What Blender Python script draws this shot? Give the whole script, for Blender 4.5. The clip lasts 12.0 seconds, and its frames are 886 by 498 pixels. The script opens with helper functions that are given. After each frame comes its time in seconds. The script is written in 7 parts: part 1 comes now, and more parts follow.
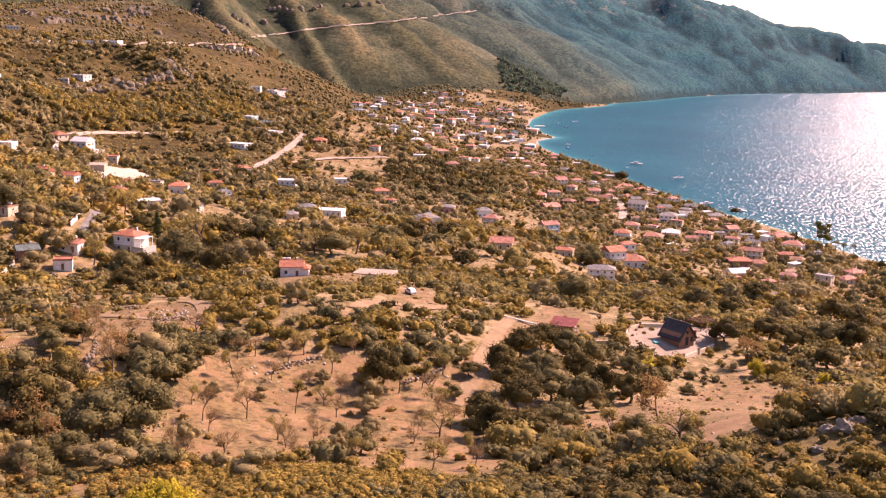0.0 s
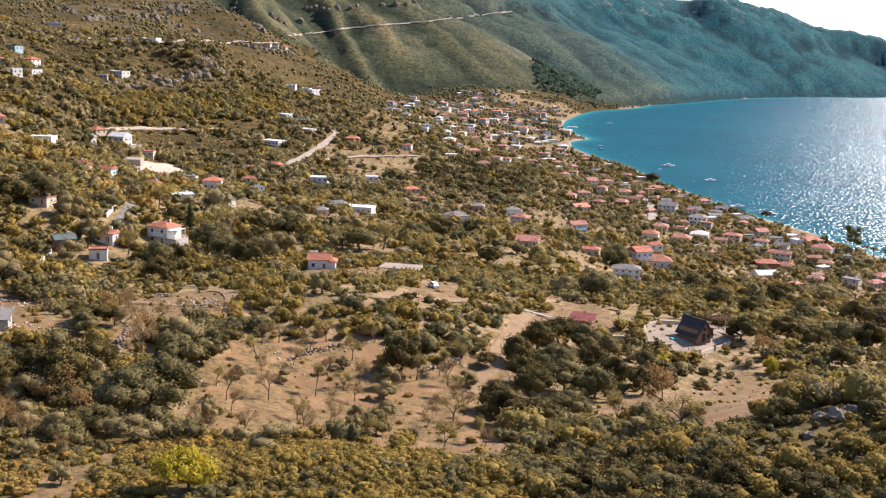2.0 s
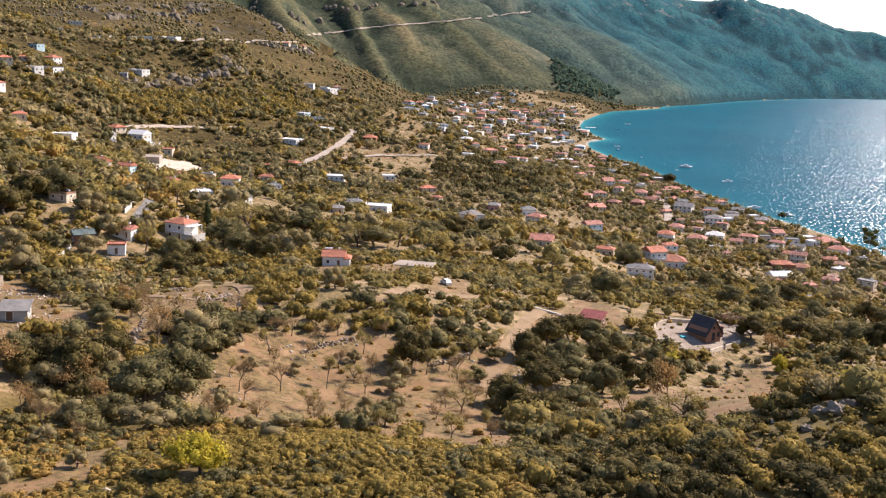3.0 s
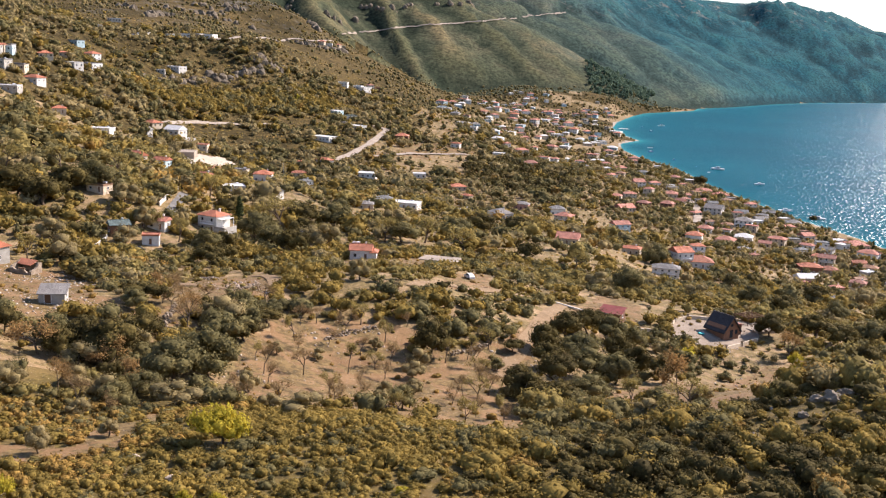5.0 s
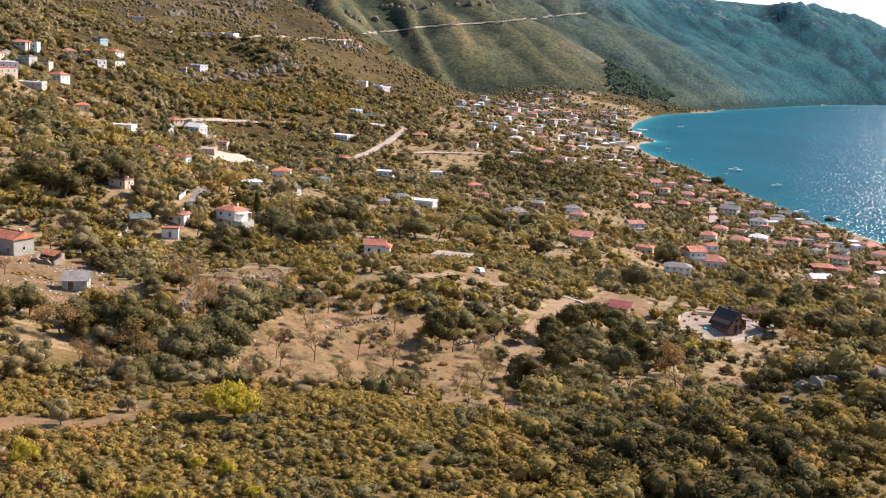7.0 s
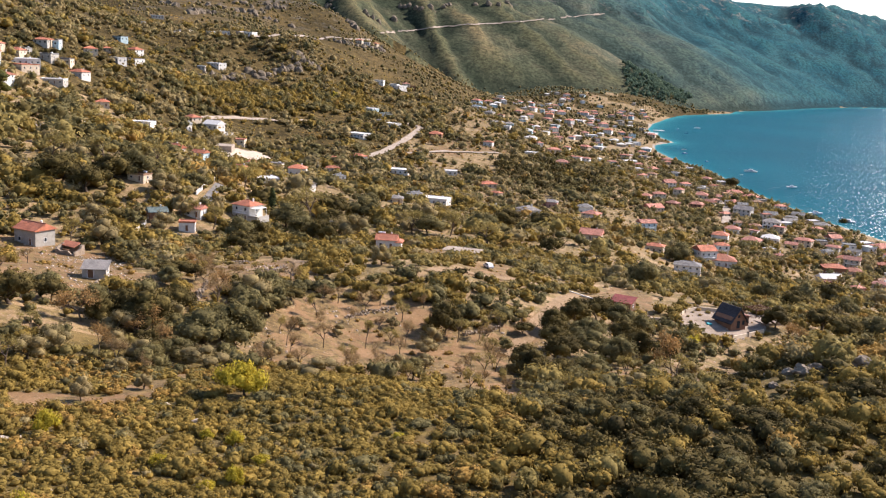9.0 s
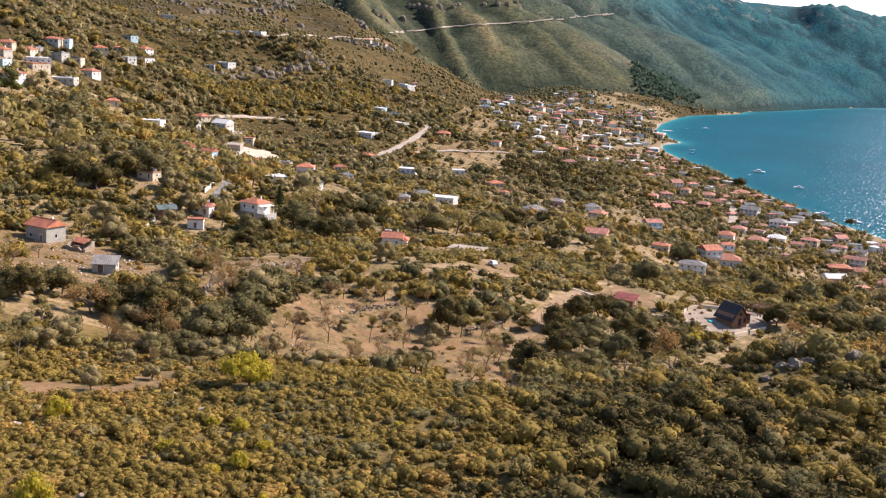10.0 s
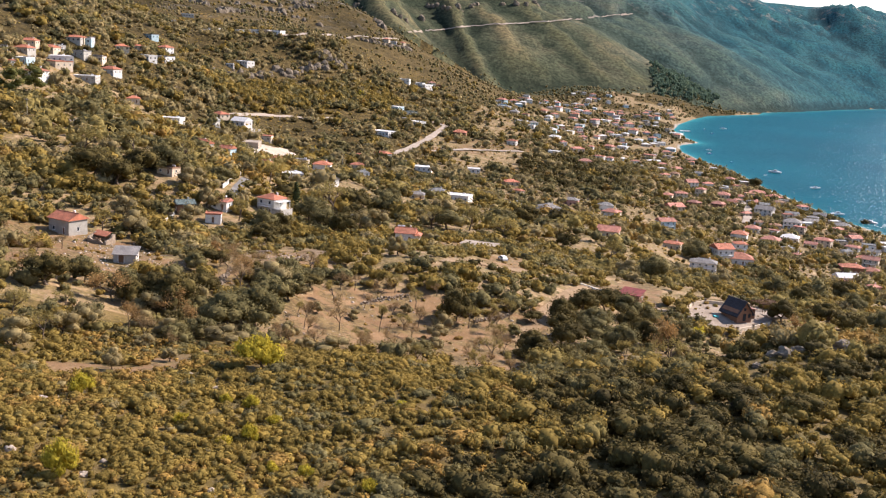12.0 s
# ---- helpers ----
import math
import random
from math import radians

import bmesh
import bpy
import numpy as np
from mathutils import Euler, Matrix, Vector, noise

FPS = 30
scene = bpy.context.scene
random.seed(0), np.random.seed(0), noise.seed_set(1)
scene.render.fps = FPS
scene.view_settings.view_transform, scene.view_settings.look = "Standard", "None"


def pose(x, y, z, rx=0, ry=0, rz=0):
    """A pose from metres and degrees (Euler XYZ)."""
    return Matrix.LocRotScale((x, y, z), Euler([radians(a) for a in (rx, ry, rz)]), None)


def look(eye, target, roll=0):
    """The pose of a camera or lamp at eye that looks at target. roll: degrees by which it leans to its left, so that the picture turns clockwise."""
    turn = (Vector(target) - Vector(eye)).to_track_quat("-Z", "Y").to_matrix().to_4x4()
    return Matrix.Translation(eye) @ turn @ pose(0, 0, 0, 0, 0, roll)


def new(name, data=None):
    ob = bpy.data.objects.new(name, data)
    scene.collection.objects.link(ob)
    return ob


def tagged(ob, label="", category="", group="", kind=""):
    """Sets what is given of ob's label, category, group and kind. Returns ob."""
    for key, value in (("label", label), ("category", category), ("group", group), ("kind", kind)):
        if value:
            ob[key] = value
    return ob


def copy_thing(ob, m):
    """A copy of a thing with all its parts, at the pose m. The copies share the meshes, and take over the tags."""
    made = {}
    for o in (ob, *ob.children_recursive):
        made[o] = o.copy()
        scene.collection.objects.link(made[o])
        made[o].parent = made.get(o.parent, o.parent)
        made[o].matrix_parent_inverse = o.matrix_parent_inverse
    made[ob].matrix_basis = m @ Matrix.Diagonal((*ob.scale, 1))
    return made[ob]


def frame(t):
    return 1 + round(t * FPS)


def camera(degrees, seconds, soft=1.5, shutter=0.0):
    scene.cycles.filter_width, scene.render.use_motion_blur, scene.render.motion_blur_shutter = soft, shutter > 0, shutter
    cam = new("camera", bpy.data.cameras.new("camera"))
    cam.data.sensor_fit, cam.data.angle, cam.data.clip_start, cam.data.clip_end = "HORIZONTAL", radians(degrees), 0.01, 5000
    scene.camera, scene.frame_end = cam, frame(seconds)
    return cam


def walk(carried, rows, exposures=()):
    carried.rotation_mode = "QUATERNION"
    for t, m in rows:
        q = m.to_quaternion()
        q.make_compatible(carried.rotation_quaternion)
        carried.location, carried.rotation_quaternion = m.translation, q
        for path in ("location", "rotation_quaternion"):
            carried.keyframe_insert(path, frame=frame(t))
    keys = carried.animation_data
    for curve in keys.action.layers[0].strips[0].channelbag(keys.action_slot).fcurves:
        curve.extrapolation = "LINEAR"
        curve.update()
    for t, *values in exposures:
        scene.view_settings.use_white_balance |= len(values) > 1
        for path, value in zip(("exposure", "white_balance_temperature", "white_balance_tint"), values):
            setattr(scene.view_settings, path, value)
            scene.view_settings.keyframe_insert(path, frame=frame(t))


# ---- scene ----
cam = camera(46.22, 12.0, 1.25)
PATH = [
    (0, (0.00, 0.00, 124.10), (0.00, 98.18, 105.11), 1.34),
    (0.5, (0.80, -1.61, 124.03), (-0.01, 96.57, 105.02), 1.49),
    (1, (1.46, -3.25, 124.03), (-0.09, 94.91, 105.01), 1.62),
    (1.5, (2.18, -4.92, 124.02), (-0.20, 93.22, 104.97), 1.73),
    (2, (2.93, -6.55, 124.01), (-0.27, 91.56, 104.95), 1.85),
    (2.5, (3.70, -8.16, 123.99), (-0.36, 89.92, 104.90), 1.97),
    (3, (4.44, -9.70, 123.94), (-0.45, 88.34, 104.82), 2.08),
    (5, (7.28, -16.21, 123.85), (-0.73, 81.59, 104.60), 2.59),
    (5.5, (8.00, -17.86, 123.84), (-0.53, 79.89, 104.57), 2.65),
    (6, (8.74, -19.58, 123.85), (-0.27, 78.12, 104.55), 2.70),
    (6.5, (9.47, -21.25, 123.80), (0.02, 76.41, 104.48), 2.78),
    (7, (10.22, -22.93, 123.81), (0.37, 74.68, 104.47), 2.88),
    (9, (13.17, -29.55, 123.80), (1.71, 67.87, 104.37), 3.19),
    (9.5, (13.95, -31.32, 123.87), (2.08, 66.05, 104.41), 3.23),
    (10, (14.73, -32.97, 123.92), (2.45, 64.34, 104.42), 3.29),
    (10.5, (15.49, -34.61, 123.94), (2.80, 62.64, 104.41), 3.38),
    (11, (16.24, -36.28, 123.99), (3.11, 60.91, 104.41), 3.44),
    (11.5, (16.99, -37.96, 124.03), (3.41, 59.15, 104.42), 3.46),
    (12, (17.74, -39.69, 124.05), (3.76, 57.36, 104.41), 3.46),
]
# the picture opens in a warm flush that fades within half a second
EXPOSURES = [(0.0, 1.38, 7900, 54), (0.2, 1.2, 7100, 36), (0.4, 1.13, 6420, 21), (12.0, 1.12, 6420, 21)]
walk(cam, [(t, look(eye, target, roll)) for t, eye, target, roll in PATH], EXPOSURES)

# ---- world and sun ----
SUN_AZ, SUN_EL = 54.0, 37.0
world = bpy.data.worlds.new("sky")
scene.world = world
world.use_nodes = True
wn = world.node_tree
sky = wn.nodes.new("ShaderNodeTexSky")
sky.sky_type, sky.sun_disc = "NISHITA", False
sky.sun_elevation, sky.sun_rotation = radians(SUN_EL), radians(SUN_AZ)
sky.altitude, sky.air_density, sky.dust_density, sky.ozone_density = 100, 1.0, 0.35, 1.6
wn.links.new(sky.outputs[0], wn.nodes["Background"].inputs[0])
wn.nodes["Background"].inputs[1].default_value = 0.093
sun_data = bpy.data.lights.new("sun", "SUN")
sun_data.energy, sun_data.angle, sun_data.color = 4.65, radians(0.53), (1.0, 0.92, 0.80)
sun = new("sun", sun_data)
sun.matrix_world = look((900 * math.sin(radians(SUN_AZ)), 900 * math.cos(radians(SUN_AZ)), 900 * math.tan(radians(SUN_EL))), (0, 0, 0))


# ---- materials ----
def shader(name, rough=0.85, metal=0.0):
    m = bpy.data.materials.new(name)
    m.use_nodes = True
    n, l = m.node_tree.nodes, m.node_tree.links
    b = n["Principled BSDF"]
    b.inputs["Roughness"].default_value, b.inputs["Metallic"].default_value = rough, metal
    b.inputs["Specular IOR Level"].default_value = 0.25
    return m, n, l, b


def noise_at(n, l, size, detail=4.0, rough=0.6, local=False):
    """A noise of patches about that many metres across."""
    t = n.new("ShaderNodeTexNoise")
    t.inputs["Scale"].default_value, t.inputs["Detail"].default_value, t.inputs["Roughness"].default_value = 1.0 / size, detail, rough
    if local:
        c = n.new("ShaderNodeTexCoord")
        l.new(c.outputs["Object"], t.inputs["Vector"])
    else:
        g = n.new("ShaderNodeNewGeometry")
        l.new(g.outputs["Position"], t.inputs["Vector"])
    return t.outputs["Fac"]


def ramp(n, l, fac, stops):
    r = n.new("ShaderNodeValToRGB")
    while len(r.color_ramp.elements) < len(stops):
        r.color_ramp.elements.new(0.5)
    for e, (p, c) in zip(r.color_ramp.elements, stops):
        e.position, e.color = p, (*c, 1)
    l.new(fac, r.inputs["Fac"])
    return r.outputs["Color"]


def mixed(n, l, a, b, fac, how="MIX"):
    x = n.new("ShaderNodeMix")
    x.data_type, x.blend_type = "RGBA", how
    for sock, v in ((x.inputs[6], a), (x.inputs[7], b)):
        if isinstance(v, tuple):
            sock.default_value = (*v, 1)
        else:
            l.new(v, sock)
    if isinstance(fac, float):
        x.inputs[0].default_value = fac
    else:
        l.new(fac, x.inputs[0])
    return x.outputs[2]


def bumped(n, l, b, fac, strength, distance):
    u = n.new("ShaderNodeBump")
    u.inputs["Strength"].default_value, u.inputs["Distance"].default_value = strength, distance
    l.new(fac, u.inputs["Height"])
    l.new(u.outputs["Normal"], b.inputs["Normal"])


def leafy(name, dark, mid, light, patch=3.0, see=0.3):
    """Foliage: colour drifts from bush to bush and from leaf to leaf, and light shines through."""
    m, n, l, b = shader(name, 0.85)
    b.inputs["Specular IOR Level"].default_value = 0.08
    dark, light = tuple(m + 0.85 * (v - m) for v, m in zip(dark, mid)), tuple(m + 0.6 * (v - m) for v, m in zip(light, mid))
    base = ramp(n, l, noise_at(n, l, patch, 2.0), ((0.32, dark), (0.5, mid), (0.68, light)))
    g = n.new("ShaderNodeNewGeometry")
    r = ramp(n, l, g.outputs["Random Per Island"], ((0.0, (0.88, 0.88, 0.88)), (1.0, (1.11, 1.10, 1.06))))
    col = mixed(n, l, base, r, 1.0, "MULTIPLY")
    # sprays of leaves within a lump
    spray = noise_at(n, l, 0.34, 3.0, 0.7)
    col = mixed(n, l, col, ramp(n, l, spray, ((0.36, (0.72, 0.72, 0.72)), (0.62, (1.11, 1.10, 1.08)))), 1.0, "MULTIPLY")
    bumped(n, l, b, spray, 0.5, 0.2)
    l.new(col, b.inputs["Base Color"])
    t = n.new("ShaderNodeBsdfTranslucent")
    l.new(col, t.inputs["Color"])
    s = n.new("ShaderNodeMixShader")
    s.inputs[0].default_value = see
    l.new(b.outputs[0], s.inputs[1])
    l.new(t.outputs[0], s.inputs[2])
    l.new(s.outputs[0], n["Material Output"].inputs["Surface"])
    return m


def plain(name, colour, rough=0.8, metal=0.0, vary=0.18, patch=1.2, bump=0.3, differ=False):
    """Paint, plaster, metal: one colour with stains at two scales and a fine relief."""
    m, n, l, b = shader(name, rough, metal)
    lo, hi = tuple(c * (1 - vary) for c in colour), tuple(min(1, c * (1 + vary)) for c in colour)
    a = ramp(n, l, noise_at(n, l, patch, 5.0), ((0.3, lo), (0.7, hi)))
    c = ramp(n, l, noise_at(n, l, patch * 0.09, 2.0), ((0.3, (0.88, 0.88, 0.88)), (0.7, (1.08, 1.08, 1.08))))
    col = mixed(n, l, a, c, 1.0, "MULTIPLY")
    if differ:
        # no two walls are painted quite alike
        o = n.new("ShaderNodeObjectInfo")
        col = mixed(n, l, col, ramp(n, l, o.outputs["Random"], ((0.0, (0.74, 0.73, 0.70)), (1.0, (1.06, 1.04, 1.0)))), 1.0, "MULTIPLY")
    l.new(col, b.inputs["Base Color"])
    bumped(n, l, b, noise_at(n, l, patch * 0.06, 3.0), bump, 0.02)
    return m


def tiled(name, colour):
    """Clay roof tiles: rows of rounded tiles, weathered in patches."""
    m, n, l, b = shader(name, 0.8)
    c = n.new("ShaderNodeTexCoord")
    w = n.new("ShaderNodeTexWave")
    w.bands_direction = "X"
    w.inputs["Scale"].default_value = 2.2
    w.inputs["Distortion"].default_value = 0.6
    l.new(c.outputs["Object"], w.inputs["Vector"])
    a = ramp(n, l, noise_at(n, l, 1.8, 5.0), ((0.28, tuple(v * 0.62 for v in colour)), (0.5, colour), (0.72, tuple(min(1, v * 1.25) for v in colour))))
    d = ramp(n, l, w.outputs["Fac"], ((0.0, (0.72, 0.7, 0.7)), (0.6, (1.05, 1.05, 1.05))))
    o = n.new("ShaderNodeObjectInfo")
    age = ramp(n, l, o.outputs["Random"], ((0.0, (0.70, 0.74, 0.76)), (1.0, (1.12, 1.04, 1.0))))
    l.new(mixed(n, l, mixed(n, l, a, d, 1.0, "MULTIPLY"), age, 1.0, "MULTIPLY"), b.inputs["Base Color"])
    bumped(n, l, b, w.outputs["Fac"], 0.5, 0.06)
    return m


def soil(name, low, mid, high, speck, patch, growth=None, spread=0.5):
    m, n, l, b = shader(name, 0.95)
    a = ramp(n, l, noise_at(n, l, patch, 6.0, 0.65), ((0.3, low), (0.5, mid), (0.7, high)))
    fine = noise_at(n, l, patch * 0.04, 4.0, 0.7)
    c = ramp(n, l, fine, ((0.32, (0.7, 0.7, 0.7)), (0.62, (1.12, 1.12, 1.12))))
    col = mixed(n, l, a, c, 1.0, "MULTIPLY")
    if growth:
        # low dry growth in blotches
        g = ramp(n, l, noise_at(n, l, 5.5, 6.0, 0.72), ((spread - 0.03, (0, 0, 0)), (spread + 0.03, (1, 1, 1))))
        tuft = ramp(n, l, noise_at(n, l, 1.3, 3.0, 0.7), ((0.38, tuple(0.55 * v for v in growth)), (0.62, tuple(1.35 * v for v in growth))))
        col = mixed(n, l, col, tuft, g)
    spot = ramp(n, l, noise_at(n, l, patch * 0.022, 1.0), ((0.70, (0, 0, 0)), (0.76, (1, 1, 1))))
    l.new(mixed(n, l, col, speck, spot), b.inputs["Base Color"])
    bumped(n, l, b, fine, 0.6, patch * 0.012)
    return m


LEAF = {
    "oak": leafy("oak_leaves", (0.099, 0.088, 0.039), (0.173, 0.148, 0.063), (0.279, 0.228, 0.093), 5.0, 0.34),
    "holm": leafy("holm_oak_leaves", (0.050, 0.040, 0.015), (0.098, 0.077, 0.026), (0.192, 0.143, 0.043), 4.0, 0.2),
    "olive": leafy("olive_leaves", (0.205, 0.165, 0.080), (0.305, 0.240, 0.112), (0.405, 0.308, 0.138), 4.0, 0.35),
    "amber": leafy("amber_leaves", (0.198, 0.16, 0.06), (0.304, 0.24, 0.082), (0.414, 0.314, 0.102), 4.0, 0.4),
    "rust": leafy("rust_leaves", (0.260, 0.165, 0.070), (0.370, 0.228, 0.092), (0.480, 0.295, 0.115), 3.0, 0.35),
    "bare": leafy("dry_leaves", (0.225, 0.150, 0.072), (0.300, 0.200, 0.094), (0.380, 0.250, 0.110), 3.0, 0.3),
    "broom": leafy("broom_leaves", (0.290, 0.246, 0.032), (0.450, 0.365, 0.042), (0.590, 0.455, 0.055), 2.0, 0.42),
    "cypress": leafy("cypress_leaves", (0.037, 0.049, 0.020), (0.055, 0.068, 0.025), (0.083, 0.090, 0.031), 3.0, 0.15),
    "pine": leafy("pine_needles", (0.073, 0.080, 0.023), (0.132, 0.129, 0.038), (0.204, 0.174, 0.049), 4.0, 0.2),
    "palm": leafy("palm_fronds", (0.075, 0.082, 0.028), (0.111, 0.115, 0.042), (0.166, 0.147, 0.056), 2.0, 0.2),
    "scrub": leafy("maquis_leaves", (0.156, 0.113, 0.03), (0.264, 0.189, 0.05), (0.403, 0.274, 0.065), 4.5, 0.32),
    "grove": leafy("grove_leaves", (0.070, 0.115, 0.082), (0.110, 0.165, 0.112), (0.160, 0.205, 0.128), 20.0, 0.4),
    "heath": leafy("heath_leaves", (0.191, 0.12, 0.037), (0.292, 0.181, 0.05), (0.401, 0.244, 0.061), 4.0, 0.2),
}
EARTH = soil("bare_earth", (0.148, 0.083, 0.036), (0.213, 0.124, 0.056), (0.280, 0.171, 0.083), (0.50, 0.42, 0.32), 9.0, (0.150, 0.099, 0.038), 0.49)
UNDER = soil("dry_grass_soil", (0.180, 0.118, 0.058), (0.275, 0.184, 0.092), (0.360, 0.247, 0.130), (0.52, 0.45, 0.36), 12.0, (0.170, 0.120, 0.046), 0.48)
FLOOR = soil("maquis_floor", (0.085, 0.054, 0.016), (0.135, 0.090, 0.028), (0.190, 0.128, 0.044), (0.42, 0.36, 0.29), 5.0, (0.115, 0.080, 0.020), 0.46)
BEACH = soil("beach_pebbles", (0.22, 0.185, 0.14), (0.29, 0.25, 0.195), (0.37, 0.325, 0.265), (0.62, 0.58, 0.52), 6.0)
ROCK = soil("limestone", (0.12, 0.095, 0.07), (0.20, 0.163, 0.12), (0.29, 0.243, 0.19), (0.16, 0.14, 0.10), 3.0)
RUBBLE = soil("pale_rubble", (0.31, 0.245, 0.185), (0.42, 0.345, 0.270), (0.53, 0.455, 0.370), (0.28, 0.22, 0.16), 1.5)
CRAG = soil("weathered_crag", (0.085, 0.064, 0.042), (0.150, 0.118, 0.082), (0.230, 0.188, 0.138), (0.08, 0.07, 0.03), 5.0)
BARK = plain("bark", (0.11, 0.078, 0.052), 0.95, 0, 0.3, 0.4)
STONE = soil("field_stone", (0.190, 0.143, 0.098), (0.285, 0.222, 0.158), (0.390, 0.315, 0.235), (0.22, 0.18, 0.13), 1.2)


def hillside(name, low, mid, high_tone, rock_from, rock_to, rock_edge, haze_tones=None):
    """Mountain slopes: low scrub in clumps over dry soil, bare rock where it is steep."""
    m, n, l, b = shader(name, 0.95)
    b.inputs["Specular IOR Level"].default_value = 0.04
    big = ramp(n, l, noise_at(n, l, 150.0, 5.0), ((0.30, low), (0.5, mid), (0.70, high_tone)))
    if haze_tones:
        # distance haze painted into the colour, bluer along the range towards the open sea
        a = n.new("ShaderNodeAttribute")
        a.attribute_name = "far_haze"
        deep = ramp(n, l, noise_at(n, l, 120.0, 5.0), ((0.32, haze_tones[0]), (0.68, haze_tones[1])))
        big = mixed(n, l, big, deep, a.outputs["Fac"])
        # gullies darkened as dense maquis plus painted-in shade, spurs lightened as dry grass
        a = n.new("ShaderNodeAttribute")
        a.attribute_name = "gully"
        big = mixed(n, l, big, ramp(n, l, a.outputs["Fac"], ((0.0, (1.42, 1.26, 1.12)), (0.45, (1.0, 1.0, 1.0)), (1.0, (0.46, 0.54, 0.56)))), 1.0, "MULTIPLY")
    clump_fac = noise_at(n, l, 8.0, 7.0, 0.75)
    clumps = ramp(n, l, clump_fac, ((0.42, (0.48, 0.50, 0.50)), (0.60, (1.32, 1.28, 1.20))))
    col = mixed(n, l, big, clumps, 1.0, "MULTIPLY")
    g = n.new("ShaderNodeNewGeometry")
    s = n.new("ShaderNodeSeparateXYZ")
    l.new(g.outputs["Normal"], s.inputs[0])
    steep = ramp(n, l, s.outputs["Z"], ((0.50, (1, 1, 1)), (0.60, (0, 0, 0))))
    rock = ramp(n, l, noise_at(n, l, 12.0, 6.0, 0.7), ((0.35, (0.07, 0.068, 0.06)), (0.65, (0.21, 0.19, 0.16))))
    col = mixed(n, l, col, rock, steep)
    # outcrops of grey limestone high on the slopes, in broken bands
    z = n.new("ShaderNodeSeparateXYZ")
    l.new(g.outputs["Position"], z.inputs[0])
    high = n.new("ShaderNodeMapRange")
    high.inputs["From Min"].default_value, high.inputs["From Max"].default_value = rock_from, rock_to
    l.new(z.outputs["Z"], high.inputs["Value"])
    crag = n.new("ShaderNodeMath")
    crag.operation = "MULTIPLY"
    l.new(ramp(n, l, noise_at(n, l, 48.0, 6.0, 0.75), ((rock_edge, (0, 0, 0)), (rock_edge + 0.08, (1, 1, 1)))), crag.inputs[0])
    l.new(high.outputs[0], crag.inputs[1])
    l.new(mixed(n, l, col, rock, crag.outputs[0]), b.inputs["Base Color"])
    bumped(n, l, b, clump_fac, 0.8, 2.2)
    return m


def sea_water():
    """Blue water, turquoise over the shallows, with wind waves and sun glints set by a mask."""
    m, n, l, b = shader("sea_water", 0.42)
    b.inputs["IOR"].default_value, b.inputs["Specular IOR Level"].default_value = 1.33, 0.35
    a = n.new("ShaderNodeAttribute")
    a.attribute_name = "shallow"
    deep = ramp(n, l, noise_at(n, l, 220.0, 3.0), ((0.35, (0.0, 0.060, 0.085)), (0.65, (0.0, 0.080, 0.109))))
    tone = ramp(n, l, a.outputs["Fac"], ((0.0, (0, 0, 0)), (0.55, (0.45, 0.45, 0.45)), (1.0, (1, 1, 1))))
    l.new(mixed(n, l, deep, (0.03, 0.24, 0.25), tone), b.inputs["Base Color"])
    # wind waves as a bump; the sun's glints are set separately below
    w = noise_at(n, l, 9.0, 3.0, 0.65)
    bumped(n, l, b, w, 0.9, 2.2)
    bump = next(k for k in n if k.type == "BUMP")
    # glints shaped in: masked facets tilted halfway between sun and camera, denser by bearing
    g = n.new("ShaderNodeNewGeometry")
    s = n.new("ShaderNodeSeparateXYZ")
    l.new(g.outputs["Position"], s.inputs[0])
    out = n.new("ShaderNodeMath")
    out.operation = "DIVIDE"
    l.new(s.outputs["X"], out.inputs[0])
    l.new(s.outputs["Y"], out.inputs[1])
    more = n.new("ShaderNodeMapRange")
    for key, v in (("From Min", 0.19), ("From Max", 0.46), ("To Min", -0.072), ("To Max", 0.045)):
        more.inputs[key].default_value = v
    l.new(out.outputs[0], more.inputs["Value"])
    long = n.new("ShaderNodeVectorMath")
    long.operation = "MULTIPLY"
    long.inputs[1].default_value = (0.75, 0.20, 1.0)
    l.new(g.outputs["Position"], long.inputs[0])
    glint_noise = n.new("ShaderNodeTexNoise")
    glint_noise.inputs["Scale"].default_value, glint_noise.inputs["Detail"].default_value = 1.0, 2.0
    l.new(long.outputs[0], glint_noise.inputs["Vector"])
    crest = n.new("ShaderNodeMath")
    l.new(glint_noise.outputs["Fac"], crest.inputs[0])
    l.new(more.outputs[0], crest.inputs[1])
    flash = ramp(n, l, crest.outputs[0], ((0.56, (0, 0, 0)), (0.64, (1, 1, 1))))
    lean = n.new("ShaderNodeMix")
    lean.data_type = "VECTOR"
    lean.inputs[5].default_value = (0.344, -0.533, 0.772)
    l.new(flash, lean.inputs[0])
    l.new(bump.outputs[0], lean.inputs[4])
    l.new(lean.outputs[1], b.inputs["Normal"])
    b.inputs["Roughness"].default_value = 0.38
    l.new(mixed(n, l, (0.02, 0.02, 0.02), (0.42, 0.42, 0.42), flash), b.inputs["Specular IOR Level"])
    return m


